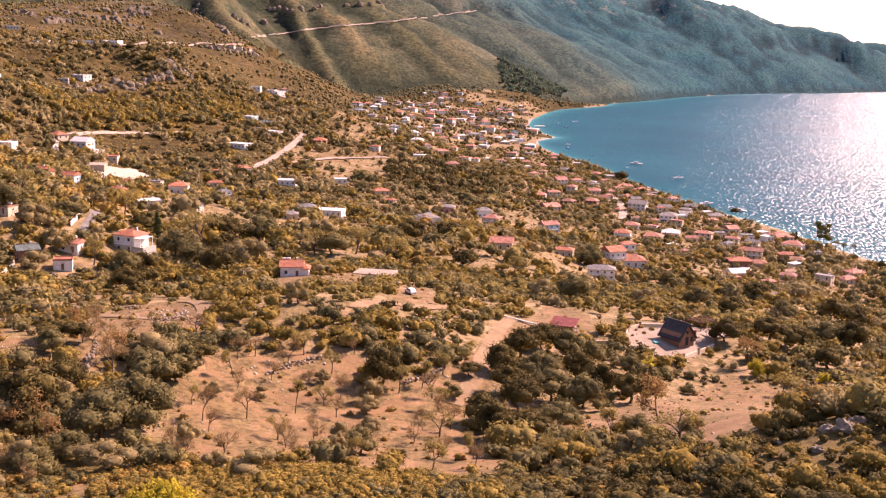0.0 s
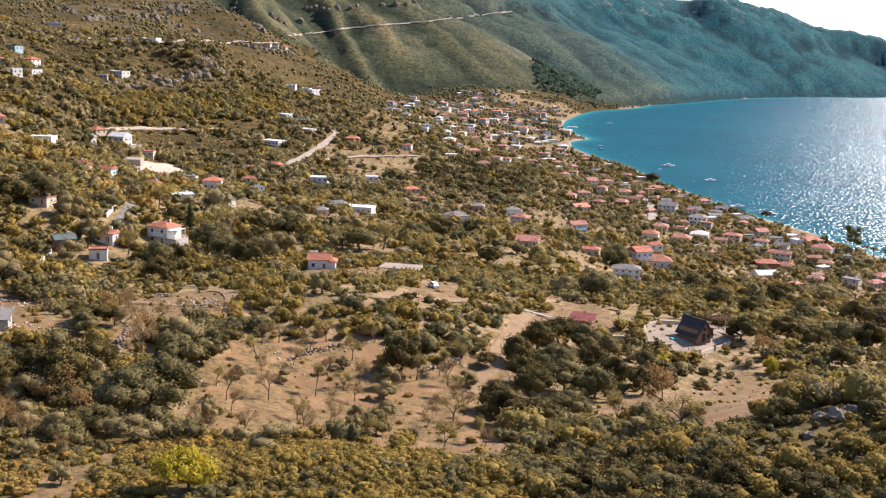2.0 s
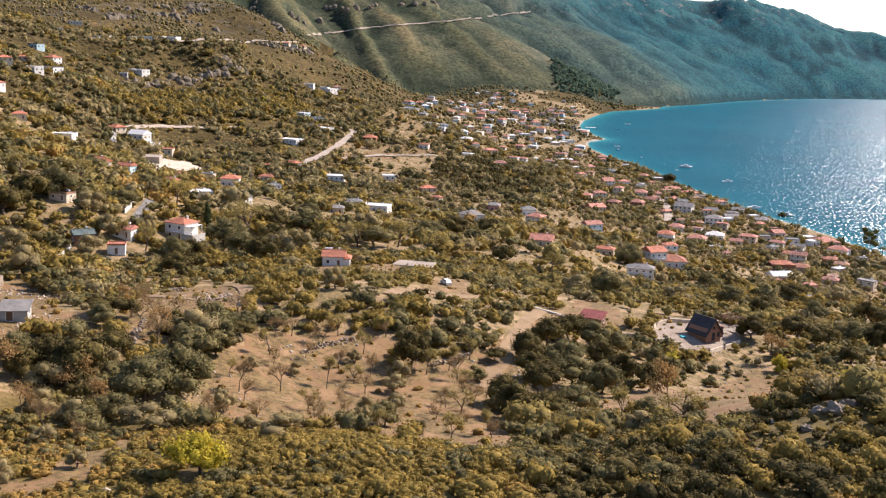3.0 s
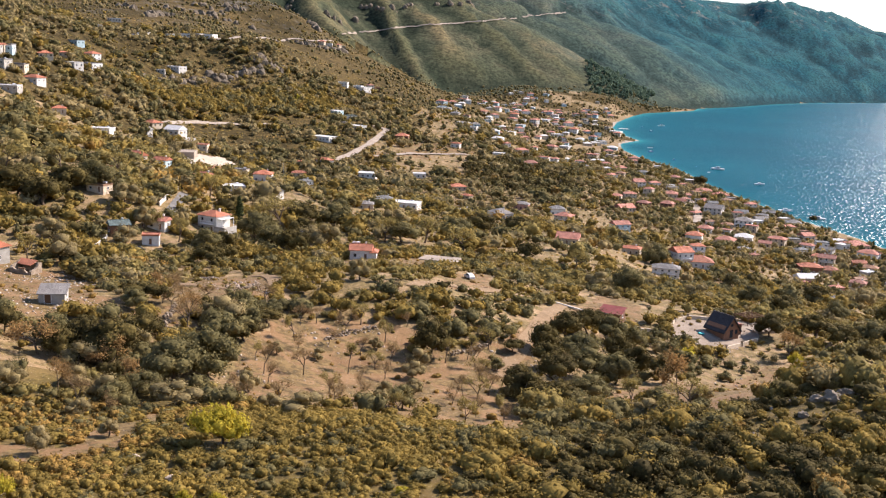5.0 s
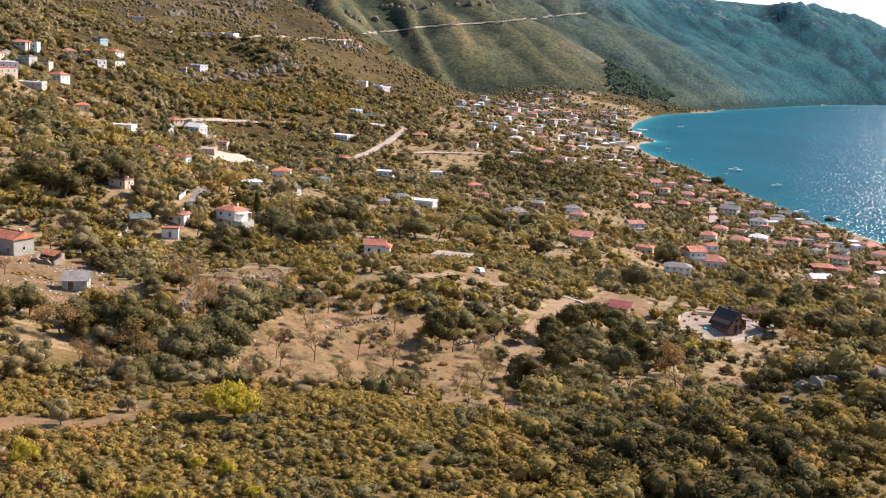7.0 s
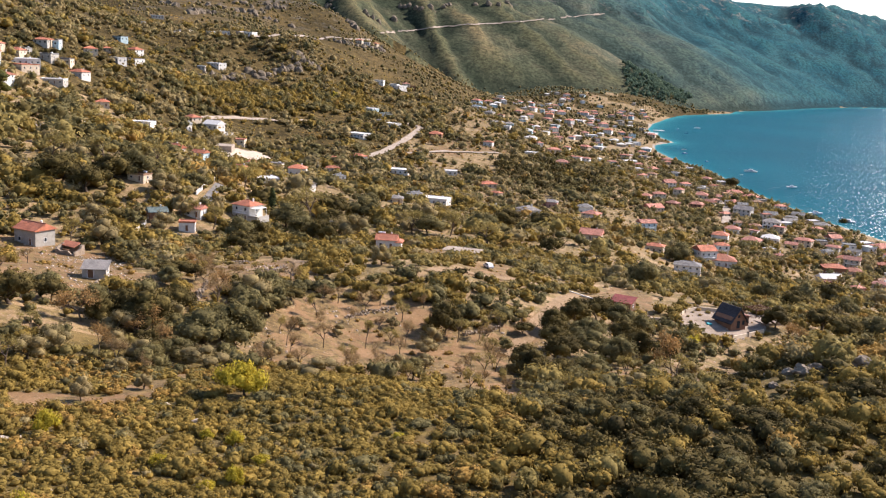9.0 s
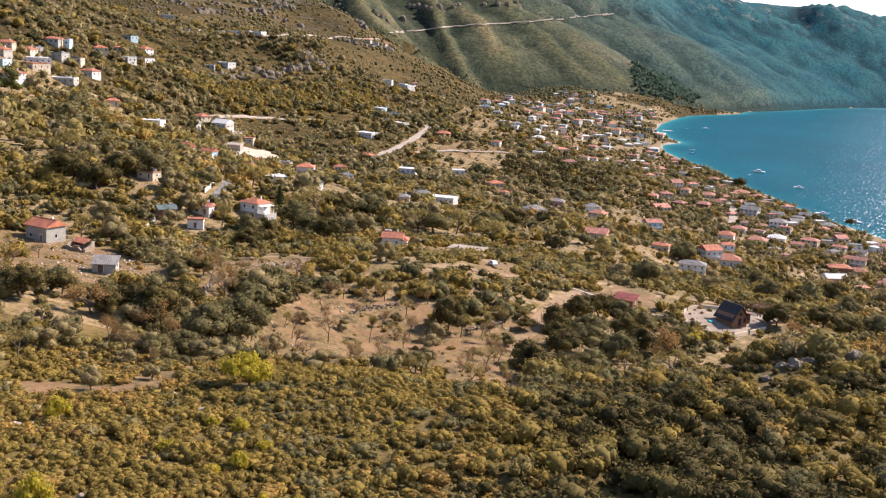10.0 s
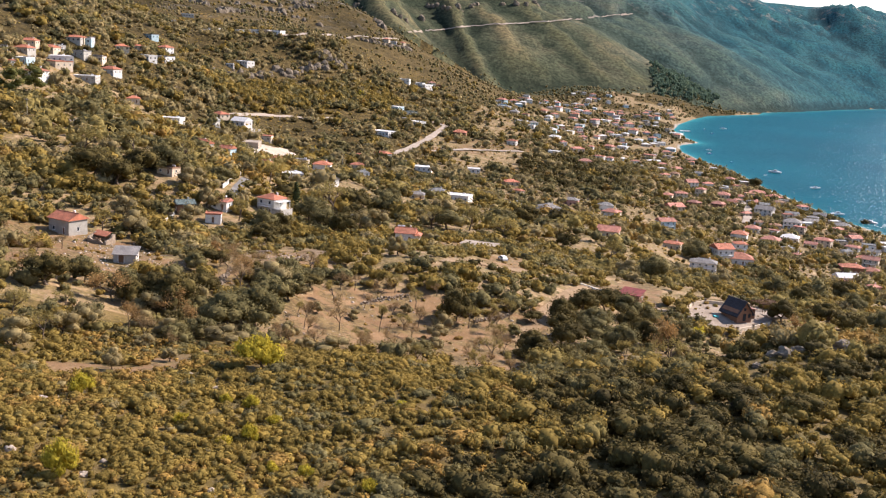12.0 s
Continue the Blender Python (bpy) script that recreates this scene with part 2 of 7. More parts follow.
# the last pair of colours is the painted haze blue
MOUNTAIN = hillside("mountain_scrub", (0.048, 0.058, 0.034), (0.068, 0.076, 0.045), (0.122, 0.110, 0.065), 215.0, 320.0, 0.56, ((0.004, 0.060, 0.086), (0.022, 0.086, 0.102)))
DRYHILL = hillside("dry_hill_scrub", (0.050, 0.038, 0.016), (0.086, 0.063, 0.026), (0.150, 0.105, 0.045), 110.0, 220.0, 0.52)
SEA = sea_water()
ROOF = {
    "r": tiled("orange_roof_tiles", (0.43, 0.165, 0.095)), "p": tiled("faded_pink_roof_tiles", (0.46, 0.205, 0.145)),
    "g": tiled("grey_roof_tiles", (0.22, 0.215, 0.20)), "d": tiled("dark_slate_shingles", (0.055, 0.055, 0.06)),
    "w": plain("white_flat_roof", (0.62, 0.60, 0.56)), "n": tiled("green_grey_roof", (0.12, 0.16, 0.15)),
    "b": tiled("brown_roof", (0.30, 0.17, 0.10)), "m": tiled("maroon_sheet_roof", (0.24, 0.055, 0.05)),
}
WALL = {
    "w": plain("white_plaster", (0.74, 0.72, 0.68), 0.9, differ=True), "c": plain("cream_plaster", (0.60, 0.50, 0.38), 0.9, differ=True),
    "g": plain("grey_render", (0.42, 0.40, 0.36), 0.9, differ=True), "bl": plain("pale_blue_plaster", (0.45, 0.60, 0.66), 0.9, differ=True),
    "br": plain("brown_timber_and_brick", (0.24, 0.125, 0.075), 0.9, differ=True), "pk": plain("pink_plaster", (0.56, 0.30, 0.24), 0.9, differ=True),
}
GLASS = plain("dark_window_glass", (0.03, 0.035, 0.04), 0.08, 0, 0.2, 2.0, 0.0)
FRAME = plain("white_window_frame", (0.70, 0.68, 0.64), 0.6)
WOOD = plain("brown_wood", (0.16, 0.085, 0.045), 0.7)
PAVING = {"pale": soil("concrete_road", (0.25, 0.200, 0.150), (0.32, 0.262, 0.205), (0.39, 0.33, 0.265), (0.3, 0.25, 0.2), 6.0),
          "dust": soil("pale_dust", (0.34, 0.275, 0.205), (0.43, 0.355, 0.270), (0.51, 0.43, 0.34), (0.6, 0.54, 0.46), 7.0),
          "gravel": soil("yard_gravel", (0.195, 0.150, 0.108), (0.262, 0.207, 0.154), (0.325, 0.265, 0.205), (0.5, 0.45, 0.38), 4.0),
          "asphalt": soil("asphalt", (0.10, 0.095, 0.09), (0.15, 0.14, 0.13), (0.2, 0.19, 0.17), (0.3, 0.28, 0.25), 5.0),
          "dirt": soil("dirt_track_soil", (0.180, 0.117, 0.060), (0.238, 0.158, 0.084), (0.295, 0.203, 0.115), (0.55, 0.46, 0.36), 4.0)}
WHITE = plain("white_paint", (0.78, 0.77, 0.74), 0.45)
RUBBER = plain("black_rubber", (0.02, 0.02, 0.02), 0.8)
TARP = plain("turquoise_tarpaulin", (0.05, 0.42, 0.42), 0.5)
BLUEPAINT = plain("blue_boat_paint", (0.06, 0.16, 0.32), 0.4)
BLACKPAINT = plain("black_car_paint", (0.02, 0.021, 0.024), 0.25)


# ---- the land ----
# Heights of the land on a coarse plan grid: rows run north (metres along y), columns are spread with distance
LAND_Y = np.array([-150, -50, 25, 62.5, 100, 137.5, 175, 218.75, 275, 350, 450, 575, 725, 900, 1100, 1350, 1675, 2125])
LAND_U = np.array([-1.75, -1.3, -0.95, -0.65, -0.4, -0.15, 0.1, 0.35, 0.65, 1.0])
LAND_NEAR = [
    [105, 100, 96.2, 93.8, 91.2, 90, 88.8, 87.5, 82.5, 75],
    [102.5, 98.8, 95, 92.5, 90, 87.5, 86.2, 86.2, 85, 82.5],
    [95, 90, 86.2, 85, 83.8, 82.5, 81.2, 80, 80, 78.8],
    [95, 88.8, 83.8, 81.2, 81.2, 80, 78.8, 80, 78.8, 73.8],
    [96.2, 87.5, 82.5, 80, 75, 77.5, 77.5, 78.8, 76.2, 71.2],
    [98.8, 87.5, 78.8, 77.5, 71.2, 67.5, 66.2, 75, 71.2, 66.2],
    [101.2, 85, 72.5, 72.5, 72.5, 63.8, 60, 62.5, 61.2, 55],
    [102.5, 81.2, 66.2, 61.2, 65, 68.8, 58.8, 50, 51.2, 45],
    [106.2, 82.5, 67.5, 60, 57.5, 60, 55, 51.2, 43.8, 30],
]
LAND_FAR = [
    [116.2, 90, 76.2, 68.8, 51.2, 50, 43.8, 40, 33.8, 10],
    [128.8, 97.5, 77.5, 58.8, 52.5, 40, 38.8, 21.2, 17.5, 5],
    [138.8, 115, 72.5, 50, 36.2, 27.5, 23.8, 15, 5, 2.5],
    [147.5, 140, 85, 43.8, 31.2, 21.2, 16.2, 6.2, 2.5, 1.2],
    [163.8, 157.5, 107.5, 65, 43.8, 30, 18.8, 3.8, 1.2, 0],
    [180, 151, 134, 120, 68, 45, 7.5, 2.5, 1.2, 0],
    [188, 167, 155, 126, 91, 33, 6, 2.5, 1.2, 0],
    [185, 167, 180, 175, 93, 35, 8, 4, 1.2, 0],
    [190, 176, 154, 105, 35, 20, 10, 3, 1.2, 0],
]
LAND = np.array(LAND_NEAR + LAND_FAR, float)
# The shore, from south to north
SHORE = np.array([
    (525, -500), (412, 150), (328, 412), (270, 619), (255, 681), (242, 749), (216, 831), (200, 914), (181, 1018),
    (171, 1114), (154, 1200), (135, 1266), (121, 1362), (125, 1450), (158, 1519), (140, 1625), (135, 1750), (154, 1905),
    (196, 2102), (236, 2250), (305, 2351), (369, 2451), (399, 2572), (495, 2712), (669, 3020), (799, 3214), (1138, 3556),
    (1338, 3662), (1675, 3975), (1850, 4275), (2150, 4700), (2500, 7000),
], float)
# The foot of the mountains, with the height of the crest behind each point
FOOT = np.array([
    (-2125, 1125), (-1125, 1625), (-700, 1850), (-375, 2012), (-100, 2112), (75, 2200), (212, 2325), (375, 2562), (525, 2738),
    (675, 3031), (806, 3231), (962, 3395), (1085, 3515), (1231, 3612), (1356, 3681), (1512, 3838), (1675, 4000), (1875, 4300),
], float)
# Spurs that run from the foot up to the crests: x, y, height
SPURS = [
    [(406, 2648, 20), (318, 2780, 116), (249, 2867, 156), (176, 2952, 179), (82, 3056, 229), (15, 3137, 269), (-58, 3236, 337)],
    [(703, 3193, 21), (639, 3318, 67), (582, 3420, 124), (521, 3531, 193), (472, 3598, 219), (368, 3720, 274), (238, 3870, 313)],
    [(76, 2306, 46), (24, 2447, 97), (-35, 2597, 161), (-70, 2716, 211), (-114, 2834, 264)],
    [(-213, 2095, 44), (-282, 2238, 120), (-328, 2373, 181), (-394, 2525, 256)],
    [(-377, 2021, 134), (-440, 2130, 174), (-490, 2242, 218), (-550, 2362, 271)],
    [(1126, 3505, 15), (1056, 3630, 81), (977, 3755, 169), (905, 3896, 255), (857, 4040, 344), (816, 4201, 350)],
    [(1329, 3806, 51), (1237, 3994, 182), (1153, 4174, 294), (1117, 4287, 324), (1013, 4415, 366)],
    [(857, 4040, 344), (947, 4123, 348), (1019, 4157, 330), (1114, 4236, 324), (1258, 4425, 300), (1410, 4378, 261), (1578, 4321, 236), (1640, 4270, 206), (1759, 4250, 155), (1850, 4330, 90)],
]
CREST = np.array([500, 488, 475, 450, 425, 381, 312, 328, 362, 388, 388, 370, 338, 338, 340, 272, 330, 90], float)


def cubic(grid, v):
    """Indices and weights of a smooth interpolation over uneven steps."""
    v = np.clip(v, grid[0], grid[-1] - 1e-6)
    i = np.clip(np.searchsorted(grid, v, side="right") - 1, 0, len(grid) - 2)
    s = (v - grid[i]) / (grid[i + 1] - grid[i])
    w = (-.5 * s + s * s - .5 * s**3, 1 - 2.5 * s * s + 1.5 * s**3, .5 * s + 2 * s * s - 1.5 * s**3, -.5 * s * s + .5 * s**3)
    return (np.maximum(i - 1, 0), i, i + 1, np.minimum(i + 2, len(grid) - 1)), w


LATTICE = np.random.RandomState(7).rand(256, 256)


def vnoise(x, y):
    i, j = np.floor(x).astype(int), np.floor(y).astype(int)
    u, v = x - i, y - j
    u, v = u * u * (3 - 2 * u), v * v * (3 - 2 * v)
    a, b = LATTICE[i % 256, j % 256], LATTICE[(i + 1) % 256, j % 256]
    c, d = LATTICE[i % 256, (j + 1) % 256], LATTICE[(i + 1) % 256, (j + 1) % 256]
    return (a * (1 - u) + b * u) * (1 - v) + (c * (1 - u) + d * u) * v - 0.5


def fbm(x, y, size, octaves=4):
    """Fractal noise, about -1 to 1, of bumps that many metres across."""
    out = np.zeros(np.shape(x))
    for o in range(octaves):
        out = out + vnoise(x / size * 2**o + 17.3 * o, y / size * 2**o + 5.1 * o) / 2**o
    return out * 1.3


def along(line, x, y):
    """For each place: distance to the line, positive on its left side, and the position along it in segments."""
    best, side, pos = np.full(np.shape(x), 1e12), np.zeros(np.shape(x)), np.zeros(np.shape(x))
    for n, (a, b) in enumerate(zip(line[:-1], line[1:])):
        e = b - a
        s = np.clip(((x - a[0]) * e[0] + (y - a[1]) * e[1]) / (e @ e), 0, 1)
        dx, dy = x - a[0] - s * e[0], y - a[1] - s * e[1]
        d = dx * dx + dy * dy
        near = d < best
        best = np.where(near, d, best)
        side = np.where(near, np.sign(e[0] * dy - e[1] * dx), side)
        pos = np.where(near, n + s, pos)
    return np.sqrt(best) * side, pos


def smooth(v, a, b):
    s = np.clip((v - a) / (b - a), 0, 1)
    return s * s * (3 - 2 * s)


def spurs(x, y):
    """The height of the nearest spur's flank at a place."""
    out = np.full(np.shape(x), -60.0)
    bend = 26 * fbm(x, y, 170, 4)
    for line in SPURS:
        p = np.array(line, float)
        d, pos = along(p[:, :2], x, y)
        top = np.interp(pos, np.arange(len(p)), p[:, 2])
        out = np.maximum(out, top - 0.62 * (np.sqrt((np.abs(d) + bend * np.clip(np.abs(d) / 60, 0, 1)) ** 2 + 7.0 ** 2) - 7.0))
    return out


def height(x, y, fine=True):
    """The ground's height at a place."""
    x, y = np.asarray(x, float), np.asarray(y, float)
    yy = y + 0 * x
    (iy, wy), (iu, wu) = cubic(LAND_Y, yy), cubic(LAND_U, x / (93.75 + 0.33 * np.maximum(yy, 0)))
    land = sum(LAND[p, q] * w * v for p, w in zip(iy, wy) for q, v in zip(iu, wu))
    far = np.hypot(x, y)
    # the rocky knoll on the near ridge
    land = land + 4.4 * np.exp(-((x - 60) / 18) ** 2 - ((y - 118) / 15) ** 2)
    # the rocky bluff under the upper houses
    bluff = smooth(np.abs(x + 344 - 0.10 * (y - 750)), 120, 25) * smooth(y, 590, 675) * smooth(y, 1125, 1050)
    land = land + bluff * 6 * smooth(fbm(x, y, 75), -0.2, 0.35)
    # mountains
    d, pos = along(FOOT, x, y)
    d = d + 32 * fbm(x, y, 240, 3)
    crest = np.interp(pos, np.arange(len(CREST)), CREST)
    run = crest / 0.68
    rise = crest * (1 - np.clip(1 - d / run, 0, 1) ** 1.35)
    ribbed = smooth(pos, 2.0, 3.5)
    rise = rise * (1 - 0.36 * ribbed * smooth(d, 800, 400))
    # gullies worn into the slopes
    rise = rise + np.clip(d / 160, 0, 1) * smooth(d, 900, 310) * 20 * (0.45 - np.abs(fbm(x + 0.5 * d, y - 0.3 * d, 210, 5)) * 2)
    if np.max(y) > 1800:
        rise = np.maximum(rise, spurs(x, y) + 9 * (0.3 - np.abs(fbm(x, y, 90, 4)) * 2) * np.clip(d / 120, 0, 1))
    # cliffs near the tops, high ground behind the saddle
    cliff = smooth(rise, crest * 0.58, crest * 0.66) - smooth(rise, crest * 0.68, crest * 0.95)
    rise = rise + cliff * 14 * smooth(fbm(x, y, 110), -0.15, 0.15)
    rise = rise + smooth(d, 600, 1850) * 325 * smooth(pos, 9.0, 6.0)
    # a gentle apron of fields below the slopes
    land = land + 30 * smooth(d, -230, 10) * smooth(pos, 3.6, 4.6) * smooth(pos, 6.5, 5.2)
    rise = np.where(d > -10, rise, -30)
    k = 17.0
    z = np.maximum(land, rise) + k * np.log1p(np.exp(-np.abs(land - rise) / k)) - k * np.exp(-np.abs(land - rise) / k) * 0.69
    z = z + 110 * np.exp(-((x - 2020) / 260) ** 2 - ((y - 5050) / 200) ** 2)
    if fine:
        z = z + fbm(x, y, 14, 3) * 0.6 * smooth(far, 25, 60) + fbm(x, y, 90, 3) * smooth(far, 300, 900) * np.clip(z / 20, 0, 1) * 2.2
    # down to the sea bed
    inland = along(SHORE, x, y)[0]
    return np.where(inland > 0, 0.5 + (np.maximum(z, 0.6) - 0.5) * smooth(inland, -6, 42), np.maximum(-24, inland * 0.16) + 0.5)


# bare ground and roads, in plan
CLEARINGS = []
CLEARINGS.append([(-41.5, 149.6), (-43.3, 164.6), (-42.2, 178.5), (-38.7, 187.2), (-31.1, 188.3), (-20.7, 195.5), (-14.8, 194.0), (-12.7, 184.2), (-8.6, 188.3), (-1.9, 190.5), (3.6, 203.4), (10.7, 231.0), (17.9, 256.7), (21.3, 251.8), (13.4, 209.3), (8.2, 182.0), (5.6, 162.4), (10.1, 138.5), (5.8, 132.5), (-1.3, 129.8), (-8.0, 132.4), (-18.5, 126.7), (-29.4, 126.2), (-37.3, 131.7)])  # orchard
CLEARINGS.append([(54.3, 215.9), (70.1, 239.3), (77.5, 231.6), (78.3, 217.0), (49.8, 135.2), (37.2, 121.8), (32.8, 136.8), (28.5, 164.7), (21.3, 150.6), (14.0, 147.2), (11.6, 154.5), (19.7, 164.2), (34.6, 186.0)])  # right_clearing
CLEARINGS.append([(-81.1, 165.0), (-72.0, 175.1), (-76.6, 225.8), (-69.9, 239.6), (-62.8, 250.5), (-50.6, 218.1), (-46.7, 195.9), (-52.5, 188.3), (-54.1, 175.3), (-56.9, 165.1), (-55.3, 153.5), (-59.9, 159.6), (-67.8, 162.2), (-74.6, 155.5)])  # track_terrace
CLEARINGS.append([(-13.2, 233.6), (-13.2, 276.5), (-5.9, 297.4), (-0.2, 268.2), (-1.1, 241.6), (-10.3, 230.4)])  # parking
CLEARINGS.append([(46.8, 261.4), (54.5, 272.1), (68.2, 277.7), (76.5, 276.0), (70.1, 258.3), (59.9, 243.7), (51.9, 238.2), (46.4, 248.7)])  # house_yard
CLEARINGS.append([(16.6, 261.6), (27.0, 258.9), (40.8, 250.0), (44.9, 248.0), (38.2, 240.4), (24.4, 242.9), (14.4, 240.6)])  # lane_strip
CLEARINGS.append([(22.3, 255.4), (28.9, 289.3), (38.5, 284.2), (42.7, 261.3), (35.4, 247.8)])  # bare_slope
CLEARINGS.append([(96.3, 470.9), (117.2, 476.8), (122.3, 437.3), (97.7, 401.8), (89.5, 424.9)])  # field_patch
CLEARINGS.append([(-44.9, 94.5), (-46.5, 102.2), (-44.2, 109.6), (-41.8, 116.8), (-39.4, 111.0), (-41.1, 101.9), (-40.9, 92.2)])  # lower_left
CLEARINGS.append([(-57.0, 89.8), (-52.6, 94.3), (-41.7, 93.2), (-40.6, 96.3), (-40.6, 102.6), (-38.7, 91.9), (-42.5, 86.0), (-52.2, 84.4)])  # end_left
CLEARINGS.append([(-140.8, 239.9), (-127.1, 239.6), (-118.3, 253.1), (-79.5, 183.8), (-73.6, 164.5), (-73.0, 150.6), (-83.1, 154.9), (-94.4, 160.4)])  # ruin_yard
CLEARINGS.append([(-51.8, 295.7), (-47.1, 309.9), (-36.3, 299.2), (-26.3, 323.9), (-17.8, 314.6), (-19.7, 276.4), (-30.1, 255.5), (-38.8, 243.3)])  # house_front
CLEARINGS.append([(-204.6, 590.2), (-204.7, 673.5), (-186.2, 653.8), (-169.6, 585.3), (-173.8, 542.2), (-185.0, 539.8)])  # quarry
for cx, cy, cr in ((-140, 240, 13), (-122, 232, 12), (-107, 226, 12), (-96, 196, 11), (-82, 160, 11), (-70, 148, 8), (-106, 167, 12), (-94, 152, 10), (-87, 138, 8), (-145, 224, 10)):
    CLEARINGS.append([(cx + cr * math.sin(k * 0.785), cy + cr * math.cos(k * 0.785)) for k in range(8)])
ROADS = []
ROADS.append(([(-142.6, 757.0), (-134.5, 814.2), (-131.6, 883.5), (-130.3, 934.8), (-131.4, 956.4), (-143.5, 957.2)], 6))
ROADS.append(([(-259.3, 711.9), (-258.0, 762.1), (-245.7, 809.2), (-232.3, 828.0), (-218.2, 860.4)], 4.5))
ROADS.append(([(-224.8, 357.6), (-223.5, 377.5), (-220.6, 396.0), (-221.6, 435.5), (-232.2, 491.9)], 4.5))
ROADS.append(([(-119.2, 809.2), (-100.7, 839.8), (-78.1, 874.2), (-49.3, 900.0)], 5))
ROADS.append(([(-116.4, 330.2), (-119.9, 347.9), (-124.2, 366.3)], 3.2))
ROADS.append(([(-98.0, 221.0), (-93.7, 230.5), (-86.2, 235.5), (-74.4, 224.0), (-57.9, 209.2), (-51.6, 209.6), (-51.8, 219.6), (-57.1, 235.5), (-62.8, 244.6)], 3.2))
ROADS.append(([(2.6, 180.6), (4.9, 187.6), (7.2, 196.6), (9.2, 210.0), (12.4, 230.4), (15.4, 244.8), (18.5, 256.5), (25.0, 251.5), (33.4, 247.9), (40.2, 245.4)], 3.5))
ROADS.append(([(129.0, 740.3), (135.0, 775.9), (141.4, 828.2), (142.2, 872.8)], 6))
ROADS.append(([(-328.6, 1035.6), (-307.7, 1055.5), (-299.3, 1137.1), (-326.1, 1368.2), (-303.6, 1424.8), (-292.8, 1511.3)], 5))
ROADS.append(([(-18.7, 218.4), (-12.9, 235.7), (-6.0, 240.4), (2.5, 251.8), (11.6, 257.6)], 4))


# ---- the ground: one sheet to the horizon ----
CENTRE = (10.0, -20.0)
ANGLES = np.radians(np.concatenate([np.linspace(-40, 34, 420), np.linspace(34, 320, 73)[1:-1]]))
RINGS = np.concatenate([[0.02, 4.0, 9.0, 15.0], np.geomspace(22, 5600, 380)])


def inside(poly, x, y):
    out = np.zeros(np.shape(x), bool)
    for (ax, ay), (bx, by) in zip(poly, poly[1:] + poly[:1]):
        cross = ((ay > y) != (by > y)) & (x < (bx - ax) * (y - ay) / (by - ay + 1e-9) + ax)
        out ^= cross
    return out


def cleared(x, y):
    """Where the ground lies bare."""
    jx, jy = x + 2.2 * fbm(x, y, 6, 2), y + 2.2 * fbm(y, x, 6, 2)
    out = np.zeros(np.shape(x), bool)
    for poly in CLEARINGS:
        out |= inside(poly, jx, jy)
    return out


def quick_mesh(name, verts, faces, mats, index=None, smooth_faces=False):
    """A mesh from arrays: faces all with as many corners."""
    me = bpy.data.meshes.new(name)
    k = faces.shape[1]
    me.vertices.add(len(verts))
    me.vertices.foreach_set("co", np.ascontiguousarray(verts, np.float32).ravel())
    me.loops.add(faces.size)
    me.loops.foreach_set("vertex_index", np.ascontiguousarray(faces, np.int32).ravel())
    me.polygons.add(len(faces))
    me.polygons.foreach_set("loop_start", np.arange(0, faces.size, k, dtype=np.int32))
    for m in mats:
        me.materials.append(m)
    if index is not None:
        me.polygons.foreach_set("material_index", np.ascontiguousarray(index, np.int32))
    if smooth_faces:
        me.polygons.foreach_set("use_smooth", np.ones(len(faces), bool))
    me.update(calc_edges=True)
    return me


na, nr = len(ANGLES), len(RINGS)
GX = CENTRE[0] + RINGS[:, None] * np.sin(ANGLES)[None]
GY = CENTRE[1] + RINGS[:, None] * np.cos(ANGLES)[None]
GZ = height(GX, GY)
ii, jj = np.meshgrid(np.arange(nr - 1), np.arange(na), indexing="ij")
j2 = (jj + 1) % na
QUADS = np.stack([ii * na + jj, (ii + 1) * na + jj, (ii + 1) * na + j2, ii * na + j2], -1).reshape(-1, 4)[:, ::-1]
FX, FY = GX.ravel()[QUADS].mean(1), GY.ravel()[QUADS].mean(1)
shore_d = along(SHORE, FX, FY)[0]
foot_d = along(FOOT, FX, FY)[0] + 30 * fbm(FX, FY, 60)
slot = np.where(cleared(FX, FY), 0, 1)
wander = 25 * fbm(FX, FY, 50, 3)
slot = np.where((slot == 1) & (np.hypot(FX - CENTRE[0], FY - CENTRE[1]) + 0.5 * wander < 165), 5, slot)
slot = np.where((slot == 1) & ((FY + wander > 1420) | ((FY + wander > 1130) & (FX < -70 + wander)) | ((FY + wander > 600) & (FX < -130 + 2 * wander))), 6, slot)
slot = np.where((slot == 6) & (FX > -75) & (fbm(FX, FY, 70) > 0.0), 1, slot)
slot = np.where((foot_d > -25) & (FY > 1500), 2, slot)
slot = np.where((fbm(FX, FY, 45) > 0.33) & (FY > 450) & (FX > -140) & (slot == 1), 0, slot)
slot = np.where((shore_d < np.where(FY > 1950, -5.0, np.where(FY > 1000, 0.9, 0.4)) + 3 * fbm(FX, FY, 20)) & (FY < 1950), 3, slot)
slot = np.where(inside(CLEARINGS[4], FX, FY), 4, slot)
slot = np.where(inside(CLEARINGS[12], FX, FY), 7, slot)
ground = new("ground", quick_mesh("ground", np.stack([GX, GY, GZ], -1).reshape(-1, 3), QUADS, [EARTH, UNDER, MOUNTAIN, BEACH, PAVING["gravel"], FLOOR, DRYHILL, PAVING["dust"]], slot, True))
# weight of the painted distance haze, growing along the range
far_haze = ground.data.attributes.new("far_haze", "FLOAT", "POINT")
far_haze.data.foreach_set("value", smooth(along(FOOT, GX, GY)[1] + 0.9 * fbm(GX, GY, 260), 5.0, 10.5).ravel().astype(np.float32))
# high in hollows, low on spurs: drives the growth tint and painted shade
gully_tone = np.full(GX.shape, 0.45)
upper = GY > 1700
